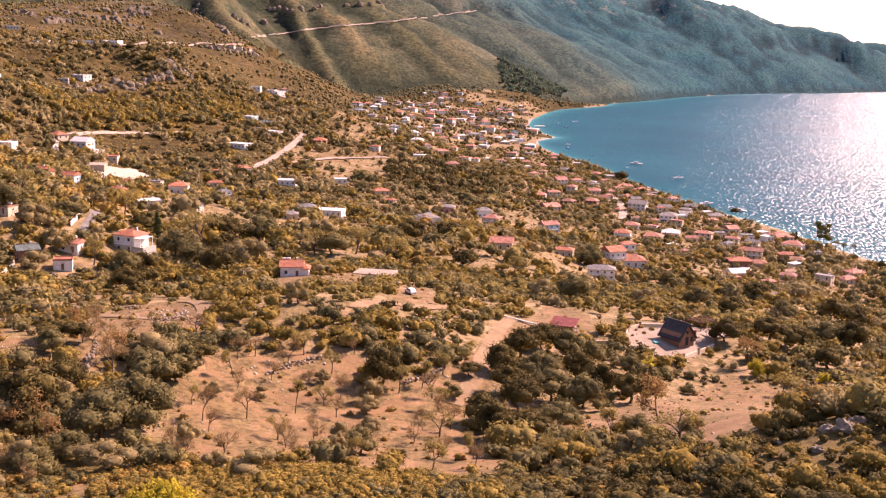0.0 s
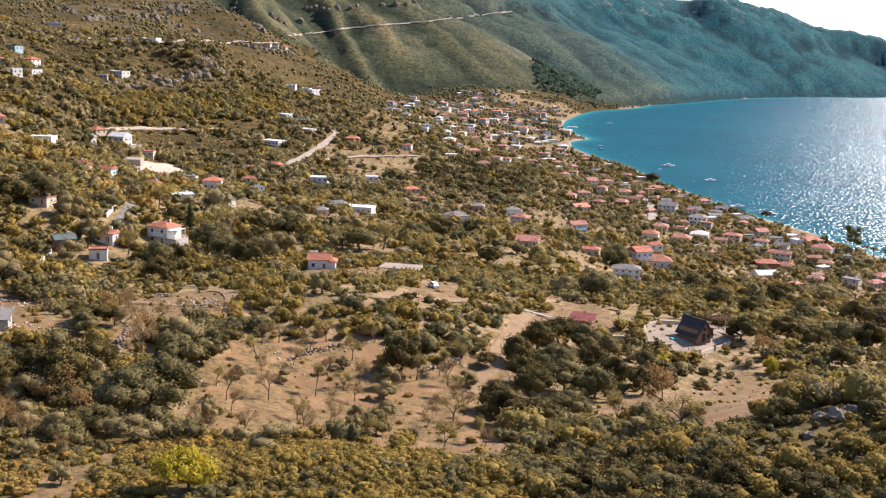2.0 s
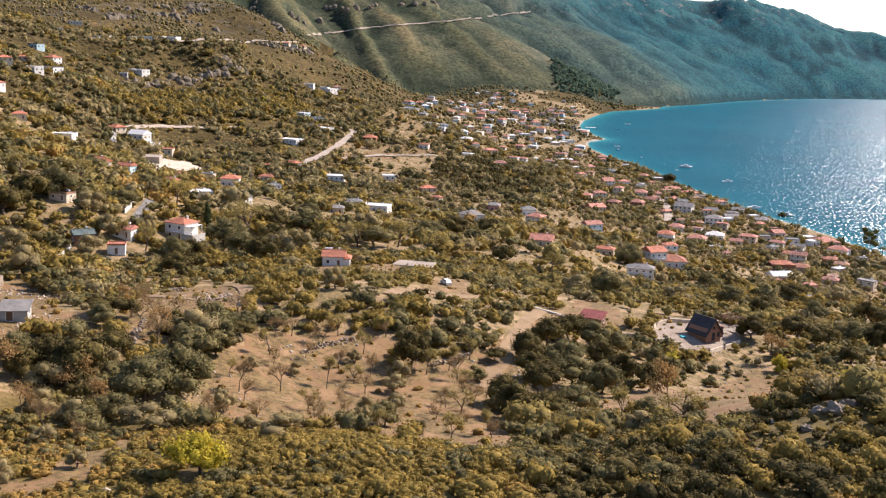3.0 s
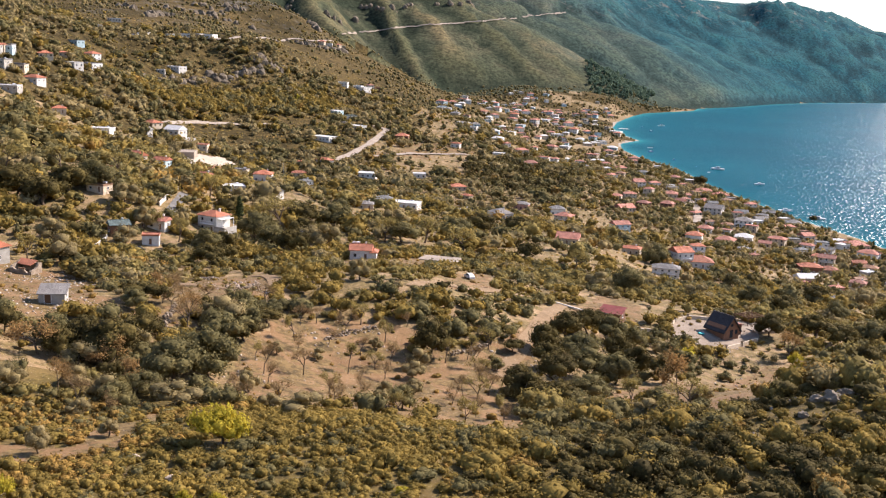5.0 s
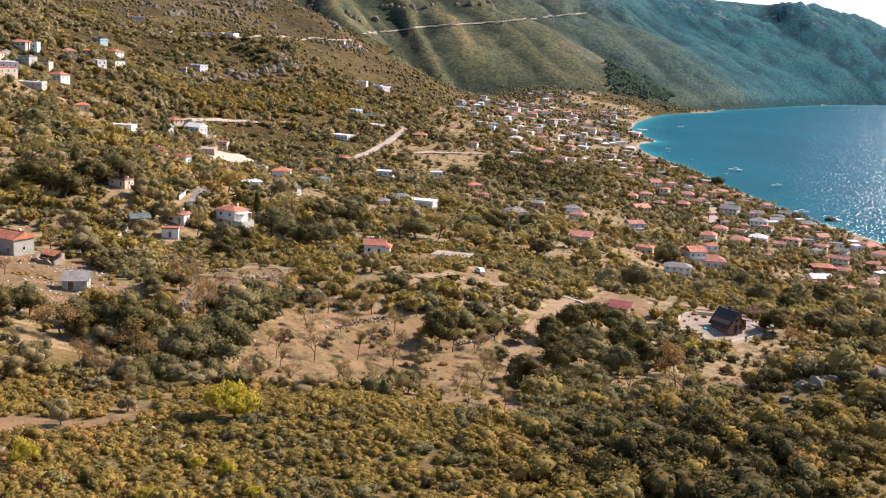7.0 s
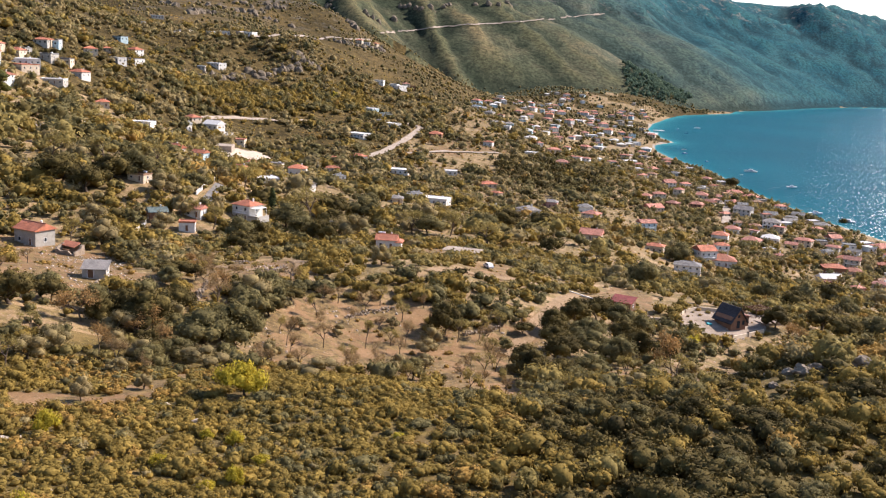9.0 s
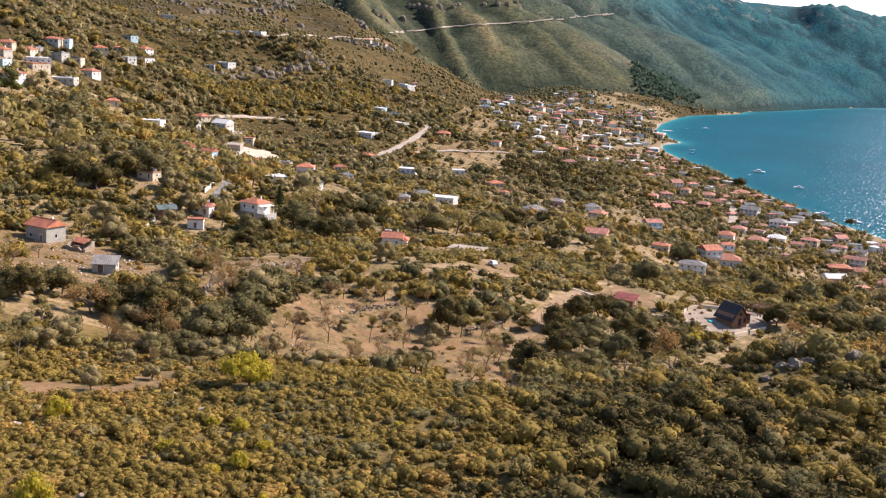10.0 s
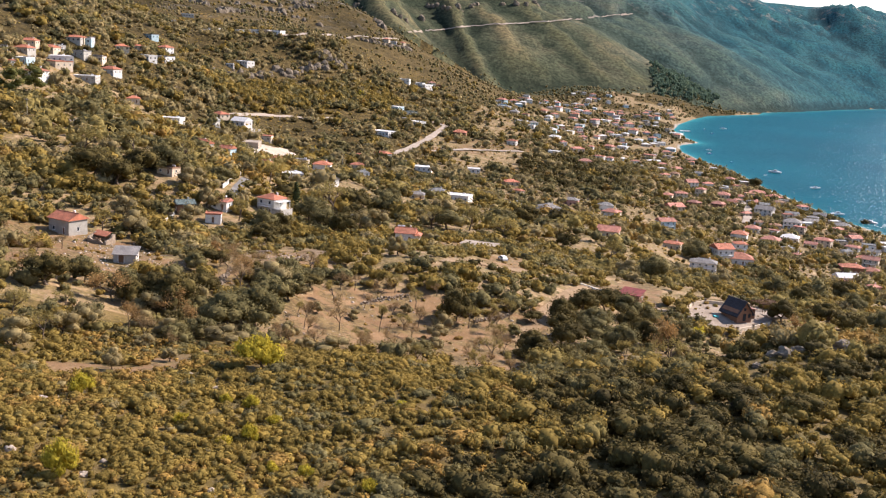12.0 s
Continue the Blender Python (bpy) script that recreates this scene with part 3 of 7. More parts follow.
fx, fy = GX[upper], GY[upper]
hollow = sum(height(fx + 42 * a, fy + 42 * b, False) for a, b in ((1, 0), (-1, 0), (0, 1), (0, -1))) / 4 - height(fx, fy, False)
gully_tone[upper] = np.clip(0.45 + hollow / 8, 0, 1)
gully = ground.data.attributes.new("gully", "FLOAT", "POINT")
gully.data.foreach_set("value", gully_tone.ravel().astype(np.float32))
tagged(ground, "dry brown hillside with bare earth, scrub and mountain slopes", "ground", kind="structure")

wet = shore_d < 14
used, packed = np.unique(QUADS[wet], return_inverse=True)
sx, sy = GX.ravel()[used], GY.ravel()[used]
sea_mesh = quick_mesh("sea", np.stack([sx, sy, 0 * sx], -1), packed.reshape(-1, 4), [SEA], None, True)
shallow = sea_mesh.attributes.new("shallow", "FLOAT", "POINT")
reach = 4 + 13 * smooth(sy, 900, 1900)
shallow.data.foreach_set("value", np.exp(-np.clip(-along(SHORE, sx, sy)[0], 0, None) / reach * (1 + 0.5 * fbm(sx, sy, 40))).astype(np.float32))
tagged(new("sea", sea_mesh), "blue sea glittering in the sun, turquoise along the shore", "sea", kind="structure")


def place(x, y):
    return float(height(x, y))


# ---- building blocks ----
def part(name, bm, mats, parent=None, label=""):
    me = bpy.data.meshes.new(name)
    bm.to_mesh(me)
    bm.free()
    for m in mats if isinstance(mats, list) else [mats]:
        me.materials.append(m)
    ob = new(name, me)
    if parent:
        ob.parent = parent
    return tagged(ob, label)


def empty(name, label, category, m, group="", kind=""):
    ob = new(name)
    ob.matrix_basis = m
    ob.empty_display_size = 0.2
    return tagged(ob, label, category, group, kind)


def box(bm, x0, x1, y0, y1, z0, z1, bevel=0.0):
    v = bmesh.ops.create_cube(bm, size=1.0, matrix=Matrix.Translation(((x0 + x1) / 2, (y0 + y1) / 2, (z0 + z1) / 2)) @ Matrix.Diagonal((x1 - x0, y1 - y0, z1 - z0, 1)))["verts"]
    if bevel:
        bmesh.ops.bevel(bm, geom=list({e for a in v for e in a.link_edges}), offset=bevel, segments=1, affect="EDGES")
    return v


def boxed(*size, bevel=0.0):
    bm = bmesh.new()
    box(bm, *size, bevel=bevel)
    return bm


def solid(verts, faces):
    bm = bmesh.new()
    vs = [bm.verts.new(v) for v in verts]
    for f in faces:
        bm.faces.new([vs[i] for i in f])
    bmesh.ops.recalc_face_normals(bm, faces=bm.faces)
    return bm


# ---- roads ----
def road(name, line, width, kind):
    """A strip laid over the land along a line."""
    pts = [Vector((*p, 0)) for p in line]
    path = []
    for k in range(len(pts) - 1):
        p0, p1, p2, p3 = pts[max(k - 1, 0)], pts[k], pts[k + 1], pts[min(k + 2, len(pts) - 1)]
        steps = max(3, int((p2 - p1).length / (1.5 if p1.y < 400 else 5)))
        for s in range(steps):
            t = s / steps
            path.append(0.5 * (2 * p1 + (p2 - p0) * t + (2 * p0 - 5 * p1 + 4 * p2 - p3) * t * t + (3 * p1 - p0 - 3 * p2 + p3) * t**3))
    path.append(pts[-1])
    verts, faces, cols = [], [], 5
    for k, p in enumerate(path):
        d = (path[min(k + 1, len(path) - 1)] - path[max(k - 1, 0)]).normalized()
        side = Vector((d.y, -d.x, 0))
        for c in range(cols):
            w = width * (0.5 + 0.10 * float(fbm(np.array(p.x * (1 + c)), np.array(p.y), 9, 2)))
            q = p + side * w * (c / (cols - 1) * 2 - 1)
            lift = (0.10 if c in (0, cols - 1) else 0.16) + 0.0011 * max(0, p.y - 150)
            verts.append((q.x, q.y, place(q.x, q.y) + lift))
            if k and c:
                a = len(verts) - 1
                faces.append((a, a - 1, a - 1 - cols, a - cols))
    ob = new(name, quick_mesh(name, np.array(verts), np.array(faces), [PAVING[kind]], None, True))
    words = {"pale": "sun-bleached pale concrete road on the slope", "asphalt": "short grey asphalt lane between houses", "dirt": "rutted brown dirt track through the scrub"}
    return tagged(ob, words[kind], "road", kind="structure")


road('road', ROADS[0][0], 6, 'pale')
road('road', ROADS[1][0], 4.5, 'pale')
road('road', ROADS[2][0], 4.5, 'pale')
road('road', ROADS[3][0], 5, 'pale')
road('road', ROADS[4][0], 3.2, 'asphalt')
road('dirt_track', ROADS[5][0], 3.2, 'dirt')
road('dirt_track', ROADS[6][0], 3.5, 'dirt')
road('road', ROADS[7][0], 6, 'pale')
road('road', ROADS[8][0], 5, 'pale')
road('dirt_track', ROADS[9][0], 4, 'dirt')


def mountain_road(bearings, levels, width):
    """A road cut along the mountain at a slowly rising level; it drops out of sight round the spurs."""
    reach = np.arange(1960.0, 3300.0, 4.0)
    line = []
    for az in np.arange(bearings[0], bearings[-1], 0.11):
        x, y = CENTRE[0] + reach * math.sin(radians(az)), CENTRE[1] + reach * math.cos(radians(az))
        over = np.where(height(x, y) > np.interp(az, bearings, levels))[0]
        if len(over):
            p = (x[over[0]], y[over[0]])
            if line and math.dist(line[-1], p) > 45:
                if len(line) > 2:
                    road("road", line, width, "pale")
                line = []
            line.append(p)
    if len(line) > 2:
        road("road", line, width, "pale")


mountain_road((-10.7, -9.1, -7.6, -5.8, -3.4, -1.3, 0.2, 1.4), (134, 144, 156, 166, 179, 196, 214, 224), 3.6)


# ---- houses ----
HOUSES = []
ROOF_WORDS = {"r": "orange-tiled", "p": "faded pink-tiled", "g": "grey-tiled", "w": "white flat", "n": "green-grey", "b": "brown", "d": "dark slate", "m": "maroon sheet"}
WALL_WORDS = {"w": "white", "c": "cream", "g": "grey", "bl": "pale blue", "br": "brown", "pk": "pink"}
window_mesh = {}


def opening(parent, name, x, y, z, w, h, turn, near):
    """A window or door set on a wall face: a frame proud of the wall, and a pane within it."""
    key = (name, round(w, 1), round(h, 1), near)
    if key not in window_mesh:
        t = 0.09
        if near:
            o, i = [(-w / 2, 0), (w / 2, 0), (w / 2, h), (-w / 2, h)], [(-w / 2 + t, t), (w / 2 - t, t), (w / 2 - t, h - t), (-w / 2 + t, h - t)]
            v = [(px, py, pz) for py in (-0.06, 0.05) for px, pz in o + i]
            f = [(k, (k + 1) % 4, 4 + (k + 1) % 4, 4 + k) for k in range(4)] + [(8 + k, 12 + k, 12 + (k + 1) % 4, 8 + (k + 1) % 4) for k in range(4)]
            f += [(k, 8 + k, 8 + (k + 1) % 4, (k + 1) % 4) for k in range(4)] + [(4 + k, 4 + (k + 1) % 4, 12 + (k + 1) % 4, 12 + k) for k in range(4)]
            bm = solid(v, f)
        else:
            bm = boxed(-w / 2, w / 2, -0.05, 0.03, 0, h)
        fr = bpy.data.meshes.new(name)
        bm.to_mesh(fr)
        bm.free()
        fr.materials.append(FRAME if near else GLASS)
        pane = sill = None
        if near:
            bm = boxed(-w / 2 + t, w / 2 - t, -0.02, 0.02, t, h - t)
            pane = bpy.data.meshes.new("pane")
            bm.to_mesh(pane)
            bm.free()
            pane.materials.append(GLASS if name == "window" else WOOD)
            if name == "window":
                bm = boxed(-w / 2 - 0.08, w / 2 + 0.08, -0.15, 0.05, -0.08, 0)
                sill = bpy.data.meshes.new("sill")
                bm.to_mesh(sill)
                bm.free()
                sill.materials.append(FRAME)
        window_mesh[key] = (fr, pane, sill)
    fr, pane, sill = window_mesh[key]
    ob = new(name, fr)
    ob.parent = parent
    ob.matrix_basis = pose(x, y, z, 0, 0, turn)
    if pane:
        p = new("pane" if name == "window" else "door_leaf", pane)
        p.parent = ob
    if sill:
        p = new("sill", sill)
        p.parent = ob
    return ob


def roof_mesh(kind, w, d, rise, over=0.45, thick=0.16):
    a, b = w / 2 + over, d / 2 + over
    if kind == "flat":
        bm = boxed(-w / 2 - 0.12, w / 2 + 0.12, -d / 2 - 0.12, d / 2 + 0.12, 0, 0.5)
        top = [f for f in bm.faces if f.normal.z > 0.9]
        bmesh.ops.inset_region(bm, faces=top, thickness=0.22)
        for v in top[0].verts:
            v.co.z = 0.22
        return bm
    inset = min(a, b) * 0.95 if kind == "hip" else 0.0
    if a >= b:
        top = [(-a + inset, 0, rise), (a - inset, 0, rise)]
    else:
        top = [(0, -b + inset, rise), (0, b - inset, rise)]
    low = [(-a, -b, 0), (a, -b, 0), (a, b, 0), (-a, b, 0)]
    under = [(p[0], p[1], -thick) for p in low]
    v = low + top + under
    if a >= b:
        f = [(0, 1, 5, 4), (2, 3, 4, 5), (3, 0, 4), (1, 2, 5)]
    else:
        f = [(0, 1, 4), (2, 3, 5), (1, 2, 5, 4), (3, 0, 4, 5)]
    f += [(9, 8, 7, 6), (0, 6, 7, 1), (1, 7, 8, 2), (2, 8, 9, 3), (3, 9, 6, 0)]
    return solid(v, f)


def house(x, y, w, d, h, turn, roof="hip", tile="r", wall="w", label=""):
    """A house on the slope: walls with footing, roof, windows, door, chimney or tank."""
    z = max(place(x, y), place(x, y - d / 2) - 0.2)
    near = y < 640
    HOUSES.append((x, y, max(w, d) * 0.55))
    words = label or f"{WALL_WORDS[wall]} {'two-storey ' if h > 4.4 else ''}house with a {ROOF_WORDS[tile]} {'' if tile == 'w' else 'flat ' if roof == 'flat' else roof + ' '}roof"
    ob = empty("house", words, "house", pose(x, y, z, 0, 0, turn), "houses of the village")
    rise = min(w, d) * (0.22 if roof == "hip" else 0.26)
    if roof == "gable":
        g = h + rise * 0.84
        low = [(-w / 2, -d / 2, -3), (w / 2, -d / 2, -3), (w / 2, d / 2, -3), (-w / 2, d / 2, -3)]
        v = low + [(px, py, h) for px, py, _ in low] + ([(-w / 2, 0, g), (w / 2, 0, g)] if w >= d else [(0, -d / 2, g), (0, d / 2, g)])
        if w >= d:
            f = [(0, 1, 5, 4), (2, 3, 7, 6), (1, 2, 6, 9, 5), (3, 0, 4, 8, 7), (4, 5, 9, 8), (6, 7, 8, 9), (3, 2, 1, 0)]
        else:
            f = [(0, 1, 5, 8, 4), (2, 3, 7, 9, 6), (1, 2, 6, 5), (3, 0, 4, 7), (5, 6, 9, 8), (7, 4, 8, 9), (3, 2, 1, 0)]
        bm = solid(v, f)
    else:
        bm = boxed(-w / 2, w / 2, -d / 2, d / 2, -3.0, h)
    part("wall", bm, WALL[wall], ob)
    r = part("roof", roof_mesh(roof, w, d, rise), ROOF[tile], ob)
    r.location.z = h + (0.02 if roof == "flat" else 0.05)
    storeys = 2 if h > 4.4 else 1
    for s in range(storeys):
        base = s * h / storeys + (0.85 if near or h > 3 else 0.7)
        tall = min(1.25, h / storeys - 1.25)
        count = max(1, int(w / 3.0))
        for k in range(count):
            px = -w / 2 + w * (k + 0.5) / count
            if s == 0 and k == count // 2 and near:
                opening(ob, "door", px, -d / 2, 0.05, 1.0, 2.05, 0, near)
            else:
                opening(ob, "window", px, -d / 2, base, 1.1, tall, 0, near)
        count = max(1, int(d / 3.6))
        for k in range(count):
            py = -d / 2 + d * (k + 0.5) / count
            opening(ob, "window", w / 2, py, base, 1.0, tall, 90, near)
            if near:
                opening(ob, "window", -w / 2, py, base, 1.0, tall, -90, near)
    if near and roof != "flat":
        c = part("chimney", boxed(-0.3, 0.3, -0.25, 0.25, -0.5, 1.0, bevel=0.03), WALL["w"], ob)
        c.location = (w * 0.22, d * 0.12, h + rise * 0.75)
    if near and roof != "flat" and abs(w - d) > 0.3:
        L = abs(w - d) / 2 if roof == "hip" else max(w, d) / 2 + 0.45
        size = (-L, L, -0.11, 0.11) if w > d else (-0.11, 0.11, -L, L)
        c = part("ridge_tiles", boxed(*size, rise - 0.04, rise + 0.10, bevel=0.03), ROOF[tile], ob)
        c.location.z = h + 0.05
    if near and roof == "flat" and w > 6:
        bm = bmesh.new()
        bmesh.ops.create_cone(bm, cap_ends=True, segments=10, radius1=0.32, radius2=0.32, depth=1.3, matrix=pose(0, 0.25, 0.65, 0, 90, 0))
        c = part("water_tank", bm, WHITE, ob)
        c.location = (w * 0.2, d * 0.2, h + 0.24)
    if storeys == 2 and near:
        c = part("balcony", boxed(-w * 0.34, w * 0.34, -1.35, 0.0, -0.16, 0.0, bevel=0.02), WHITE, ob)
        c.location = (0, -d / 2, h / 2 + 0.1)
        for k in range(7):
            u = -w * 0.33 + w * 0.66 * k / 6
            part("baluster", boxed(u - 0.03, u + 0.03, -1.33, -1.27, 0, 0.95), WHITE, c)
        part("handrail", boxed(-w * 0.34, w * 0.34, -1.35, -1.25, 0.95, 1.02), WHITE, c)
    return ob


house(-137.3, 246.5, 8.6, 7.0, 4.3, -21, 'gable', 'r', 'g', 'grey rendered house with an orange-tiled gable roof')
house(-109, 291.7, 5.1, 4.3, 2.8, 15, 'flat', 'r', 'w')
house(-120.1, 293.5, 5.8, 4.9, 3.2, 35, 'gable', 'n', 'br')
cottage = house(-45.5, 307.2, 6.6, 6.0, 3.1, 4, 'gable', 'r', 'w', 'white cottage with an orange-tiled roof and a lower wing')
house(-112.5, 308.3, 6.2, 4.4, 3, -8, 'gable', 'p', 'w')
villa = house(-100.6, 328.7, 8.2, 7.0, 5.6, -24, 'hip', 'r', 'w', 'white two-storey villa with an orange hip roof and a side terrace')
house(-140.8, 327.9, 7, 5.0, 2.2, -15, 'flat', 'b', 'c')
house(-150.6, 357, 4.2, 3.1, 2.8, 15, 'flat', 'r', 'pk')
house(133.6, 411.6, 3.7, 3.5, 2.8, 15, 'gable', 'g', 'g')
house(-120.7, 420.4, 9.2, 8.3, 2.8, 25, 'flat', 'w', 'w')
house(-104.2, 425.5, 6.8, 5.6, 3.1, -32, 'gable', 'g', 'w')
house(25.6, 447.2, 9.7, 8.6, 2.8, -8, 'gable', 'p', 'c')
house(71.5, 457.4, 12.1, 7.7, 4.6, -8, 'hip', 'g', 'w')
house(-142.2, 446.1, 9.1, 6.7, 3, -15, 'hip', 'r', 'w')
house(-71, 472.3, 7.5, 5.7, 2.8, 8, 'hip', 'g', 'c')
house(-185.1, 470.5, 10, 9, 2.8, -24, 'gable', 'r', 'c')
house(160.1, 496.8, 5.3, 4.9, 2.8, 25, 'hip', 'p', 'pk')
house(146.3, 501.9, 4.3, 3.3, 2.8, 35, 'flat', 'p', 'pk')
house(-176.1, 485.7, 7.3, 5.6, 3.5, -15, 'gable', 'r', 'bl')
house(59.8, 502.5, 9, 5.6, 3.3, -15, 'hip', 'r', 'c')
house(87.2, 521.9, 9.7, 9.1, 6.6, 25, 'gable', 'r', 'w')
house(96.7, 525, 14.5, 12.3, 3.2, 0, 'hip', 'r', 'w')
house(153.4, 526.5, 11.7, 7.5, 2.8, 15, 'gable', 'w', 'c')
house(182.3, 535.4, 8, 6.6, 2.8, -24, 'hip', 'p', 'c')
house(-155.8, 537.1, 6.1, 4.6, 2.8, 8, 'flat', 'r', 'w')
house(-165, 536.8, 5.6, 4.9, 2.8, 0, 'hip', 'r', 'w')
house(-294.5, 503.2, 10.7, 9.7, 4.8, -8, 'hip', 'r', 'w')
house(101.8, 561.4, 7.2, 6.1, 5.6, 8, 'hip', 'r', 'w')
house(165.7, 569.7, 12.2, 8.3, 4.3, 0, 'hip', 'r', 'br')
house(179.3, 580.8, 10.2, 8.2, 2.8, -8, 'hip', 'r', 'c')
house(-144.6, 561.2, 10.2, 9, 4.3, 8, 'hip', 'r', 'w')
house(-317, 516.4, 4.2, 2.8, 2.8, -32, 'hip', 'r', 'w')
house(202.7, 584.9, 8.3, 5.2, 2.8, 35, 'flat', 'w', 'c')
house(-123, 574.2, 7.5, 5.6, 5.3, 35, 'hip', 'g', 'w')
house(139.4, 590.6, 5, 4.4, 2.8, 35, 'hip', 'p', 'c')
house(-243.9, 573.2, 12, 8.6, 3.2, 0, 'flat', 'w', 'w')
house(-161.9, 577.2, 7.8, 5.1, 3.2, -8, 'flat', 'g', 'c')
house(-321.2, 537.6, 8.5, 7.9, 3.2, -8, 'flat', 'w', 'bl')
house(-65.2, 588.2, 15.6, 11, 3, -8, 'flat', 'w', 'w')
house(-9.4, 592, 11.8, 11.2, 3.6, 25, 'hip', 'g', 'w')
house(-304.1, 579.6, 14.1, 9.1, 2.8, 8, 'flat', 'w', 'g')
house(-78.2, 587.4, 9.8, 7.7, 3.3, 8, 'hip', 'g', 'w')
house(61.7, 599.6, 10.3, 7.2, 5.4, 25, 'gable', 'p', 'bl')
house(-275.2, 584.5, 7.8, 6.8, 3, 25, 'hip', 'r', 'c')
house(-31, 596.5, 8.6, 5.5, 2.8, 25, 'hip', 'g', 'w')
house(-339.2, 545.6, 3.8, 3.1, 2.8, 25, 'flat', 'g', 'g')
house(137.2, 609.7, 6.4, 5, 2.8, 35, 'flat', 'w', 'c')
house(209.3, 620.8, 9.4, 6.6, 2.8, -8, 'hip', 'r', 'br')
house(29, 613.3, 10.1, 8.3, 4.6, -24, 'hip', 'p', 'c')
house(187.4, 627.9, 9.9, 7.5, 2.8, -24, 'hip', 'r', 'c')
house(-337.3, 565.2, 10.1, 8, 2.8, -8, 'hip', 'r', 'g')
house(110.6, 631.1, 9.8, 9.1, 4.1, -15, 'hip', 'r', 'w')
house(-320.5, 575.6, 12.8, 11.8, 3.2, -32, 'flat', 'r', 'c')
house(131.8, 640.7, 11.2, 9.3, 2.9, -24, 'hip', 'p', 'c')
house(-328.5, 589.8, 16.9, 14.6, 3.2, 35, 'flat', 'w', 'w')
house(225.6, 658.1, 12.4, 9.8, 3.2, -32, 'hip', 'p', 'w')
house(-347.8, 588.7, 10.5, 7.2, 2.8, 8, 'hip', 'r', 'c')
house(-334.2, 631.4, 9.1, 8.6, 3.2, 0, 'flat', 'g', 'g')
house(-240.3, 634.9, 5.6, 4.5, 4.3, -32, 'gable', 'w', 'w')
house(-316.9, 638.5, 11.7, 8.8, 3.3, -15, 'hip', 'r', 'w')
house(-341, 603, 9.2, 7.6, 2.8, -8, 'hip', 'r', 'c')
house(25.5, 659.6, 9.5, 9, 4.3, 8, 'hip', 'g', 'w')
house(148.7, 669.7, 11.2, 10, 3, -15, 'hip', 'w', 'w')
house(-332.4, 647.9, 8.3, 6, 3.2, 15, 'flat', 'g', 'w')
house(2.5, 662.4, 9.3, 7.3, 4, -8, 'hip', 'g', 'pk')
house(214.9, 679.6, 7.3, 6.5, 2.8, 35, 'flat', 'w', 'w')
house(-145.1, 654.5, 9.3, 6.5, 2.8, 8, 'hip', 'r', 'c')
house(202, 680.9, 8.7, 7.7, 3.2, -8, 'flat', 'g', 'w')
house(225.7, 688.6, 15, 12.7, 2.8, 15, 'hip', 'p', 'c')
house(184.4, 682.8, 7.6, 6.7, 3.2, 0, 'flat', 'g', 'c')
house(-343.8, 618.5, 6.5, 5.7, 2.8, -24, 'flat', 'g', 'g')
house(-349.1, 658.2, 6, 4.5, 2.8, 8, 'hip', 'r', 'c')
house(126.9, 690.1, 9.7, 9, 2.8, -15, 'hip', 'p', 'w')
house(-335.4, 630.3, 11.5, 10.8, 3.2, 0, 'flat', 'g', 'g')
house(217.2, 699.1, 9.9, 7.1, 2.8, 25, 'flat', 'w', 'w')
house(-236, 675.3, 11.5, 10.2, 6.9, -15, 'gable', 'w', 'w')
house(-219.4, 676.1, 11.7, 10.2, 3.1, 8, 'flat', 'r', 'c')
house(-351.4, 676.2, 5.7, 4, 2.8, -24, 'flat', 'g', 'w')
house(-35.6, 687.3, 6.8, 4.7, 2.8, -32, 'hip', 'r', 'c')
house(-331.5, 646.6, 10.9, 8.8, 3.2, 8, 'flat', 'g', 'c')
house(-230.3, 685.4, 7.7, 5.9, 3.2, -32, 'flat', 'w', 'w')
house(-349.8, 650.7, 9.4, 7.1, 2.8, 15, 'hip', 'r', 'g')
house(-257.6, 690.9, 10.5, 8.8, 2.8, -32, 'hip', 'r', 'c')
house(-347.7, 663.1, 8.9, 7.8, 2.9, 15, 'flat', 'w', 'bl')
house(-109.9, 716.1, 14.2, 11.1, 2.8, 0, 'flat', 'w', 'w')
house(-345.7, 714.3, 10.1, 8.2, 2.8, 35, 'hip', 'r', 'c')
house(162.5, 742.1, 12.3, 10.7, 5.1, -15, 'hip', 'g', 'w')
house(-45.1, 728.3, 11, 8.4, 2.8, 25, 'hip', 'r', 'c')
house(196.2, 747.7, 8.5, 5.8, 2.8, 15, 'hip', 'p', 'c')
house(-160.8, 725.2, 5.2, 3.5, 2.8, -8, 'hip', 'r', 'c')
house(76.9, 747, 13.4, 9.6, 2.8, 35, 'gable', 'p', 'c')
house(-331.2, 730.7, 10.7, 7.7, 3.2, -32, 'flat', 'w', 'w')
house(-145.5, 741.8, 11.2, 7, 4.1, -32, 'hip', 'r', 'g')
house(176.9, 764.4, 7.8, 6.9, 2.8, 8, 'flat', 'w', 'w')
house(-77.1, 755.4, 11.1, 8.2, 2.8, 8, 'flat', 'w', 'w')
house(-347.3, 746.7, 6.9, 4.6, 2.8, 25, 'hip', 'r', 'c')
house(181.7, 774.9, 10.3, 8.4, 2.8, 8, 'gable', 'g', 'w')
house(-328.9, 754.2, 13.3, 9.9, 3.2, -24, 'flat', 'g', 'w')
house(93.9, 777.3, 9.2, 7.5, 5, -32, 'hip', 'p', 'br')
house(203.6, 795.4, 8.2, 5.2, 2.8, 25, 'flat', 'w', 'c')
house(74.5, 796, 8.4, 7.2, 3.6, -15, 'hip', 'p', 'c')
house(114.8, 799.3, 9.5, 7.9, 4.7, -24, 'hip', 'p', 'br')
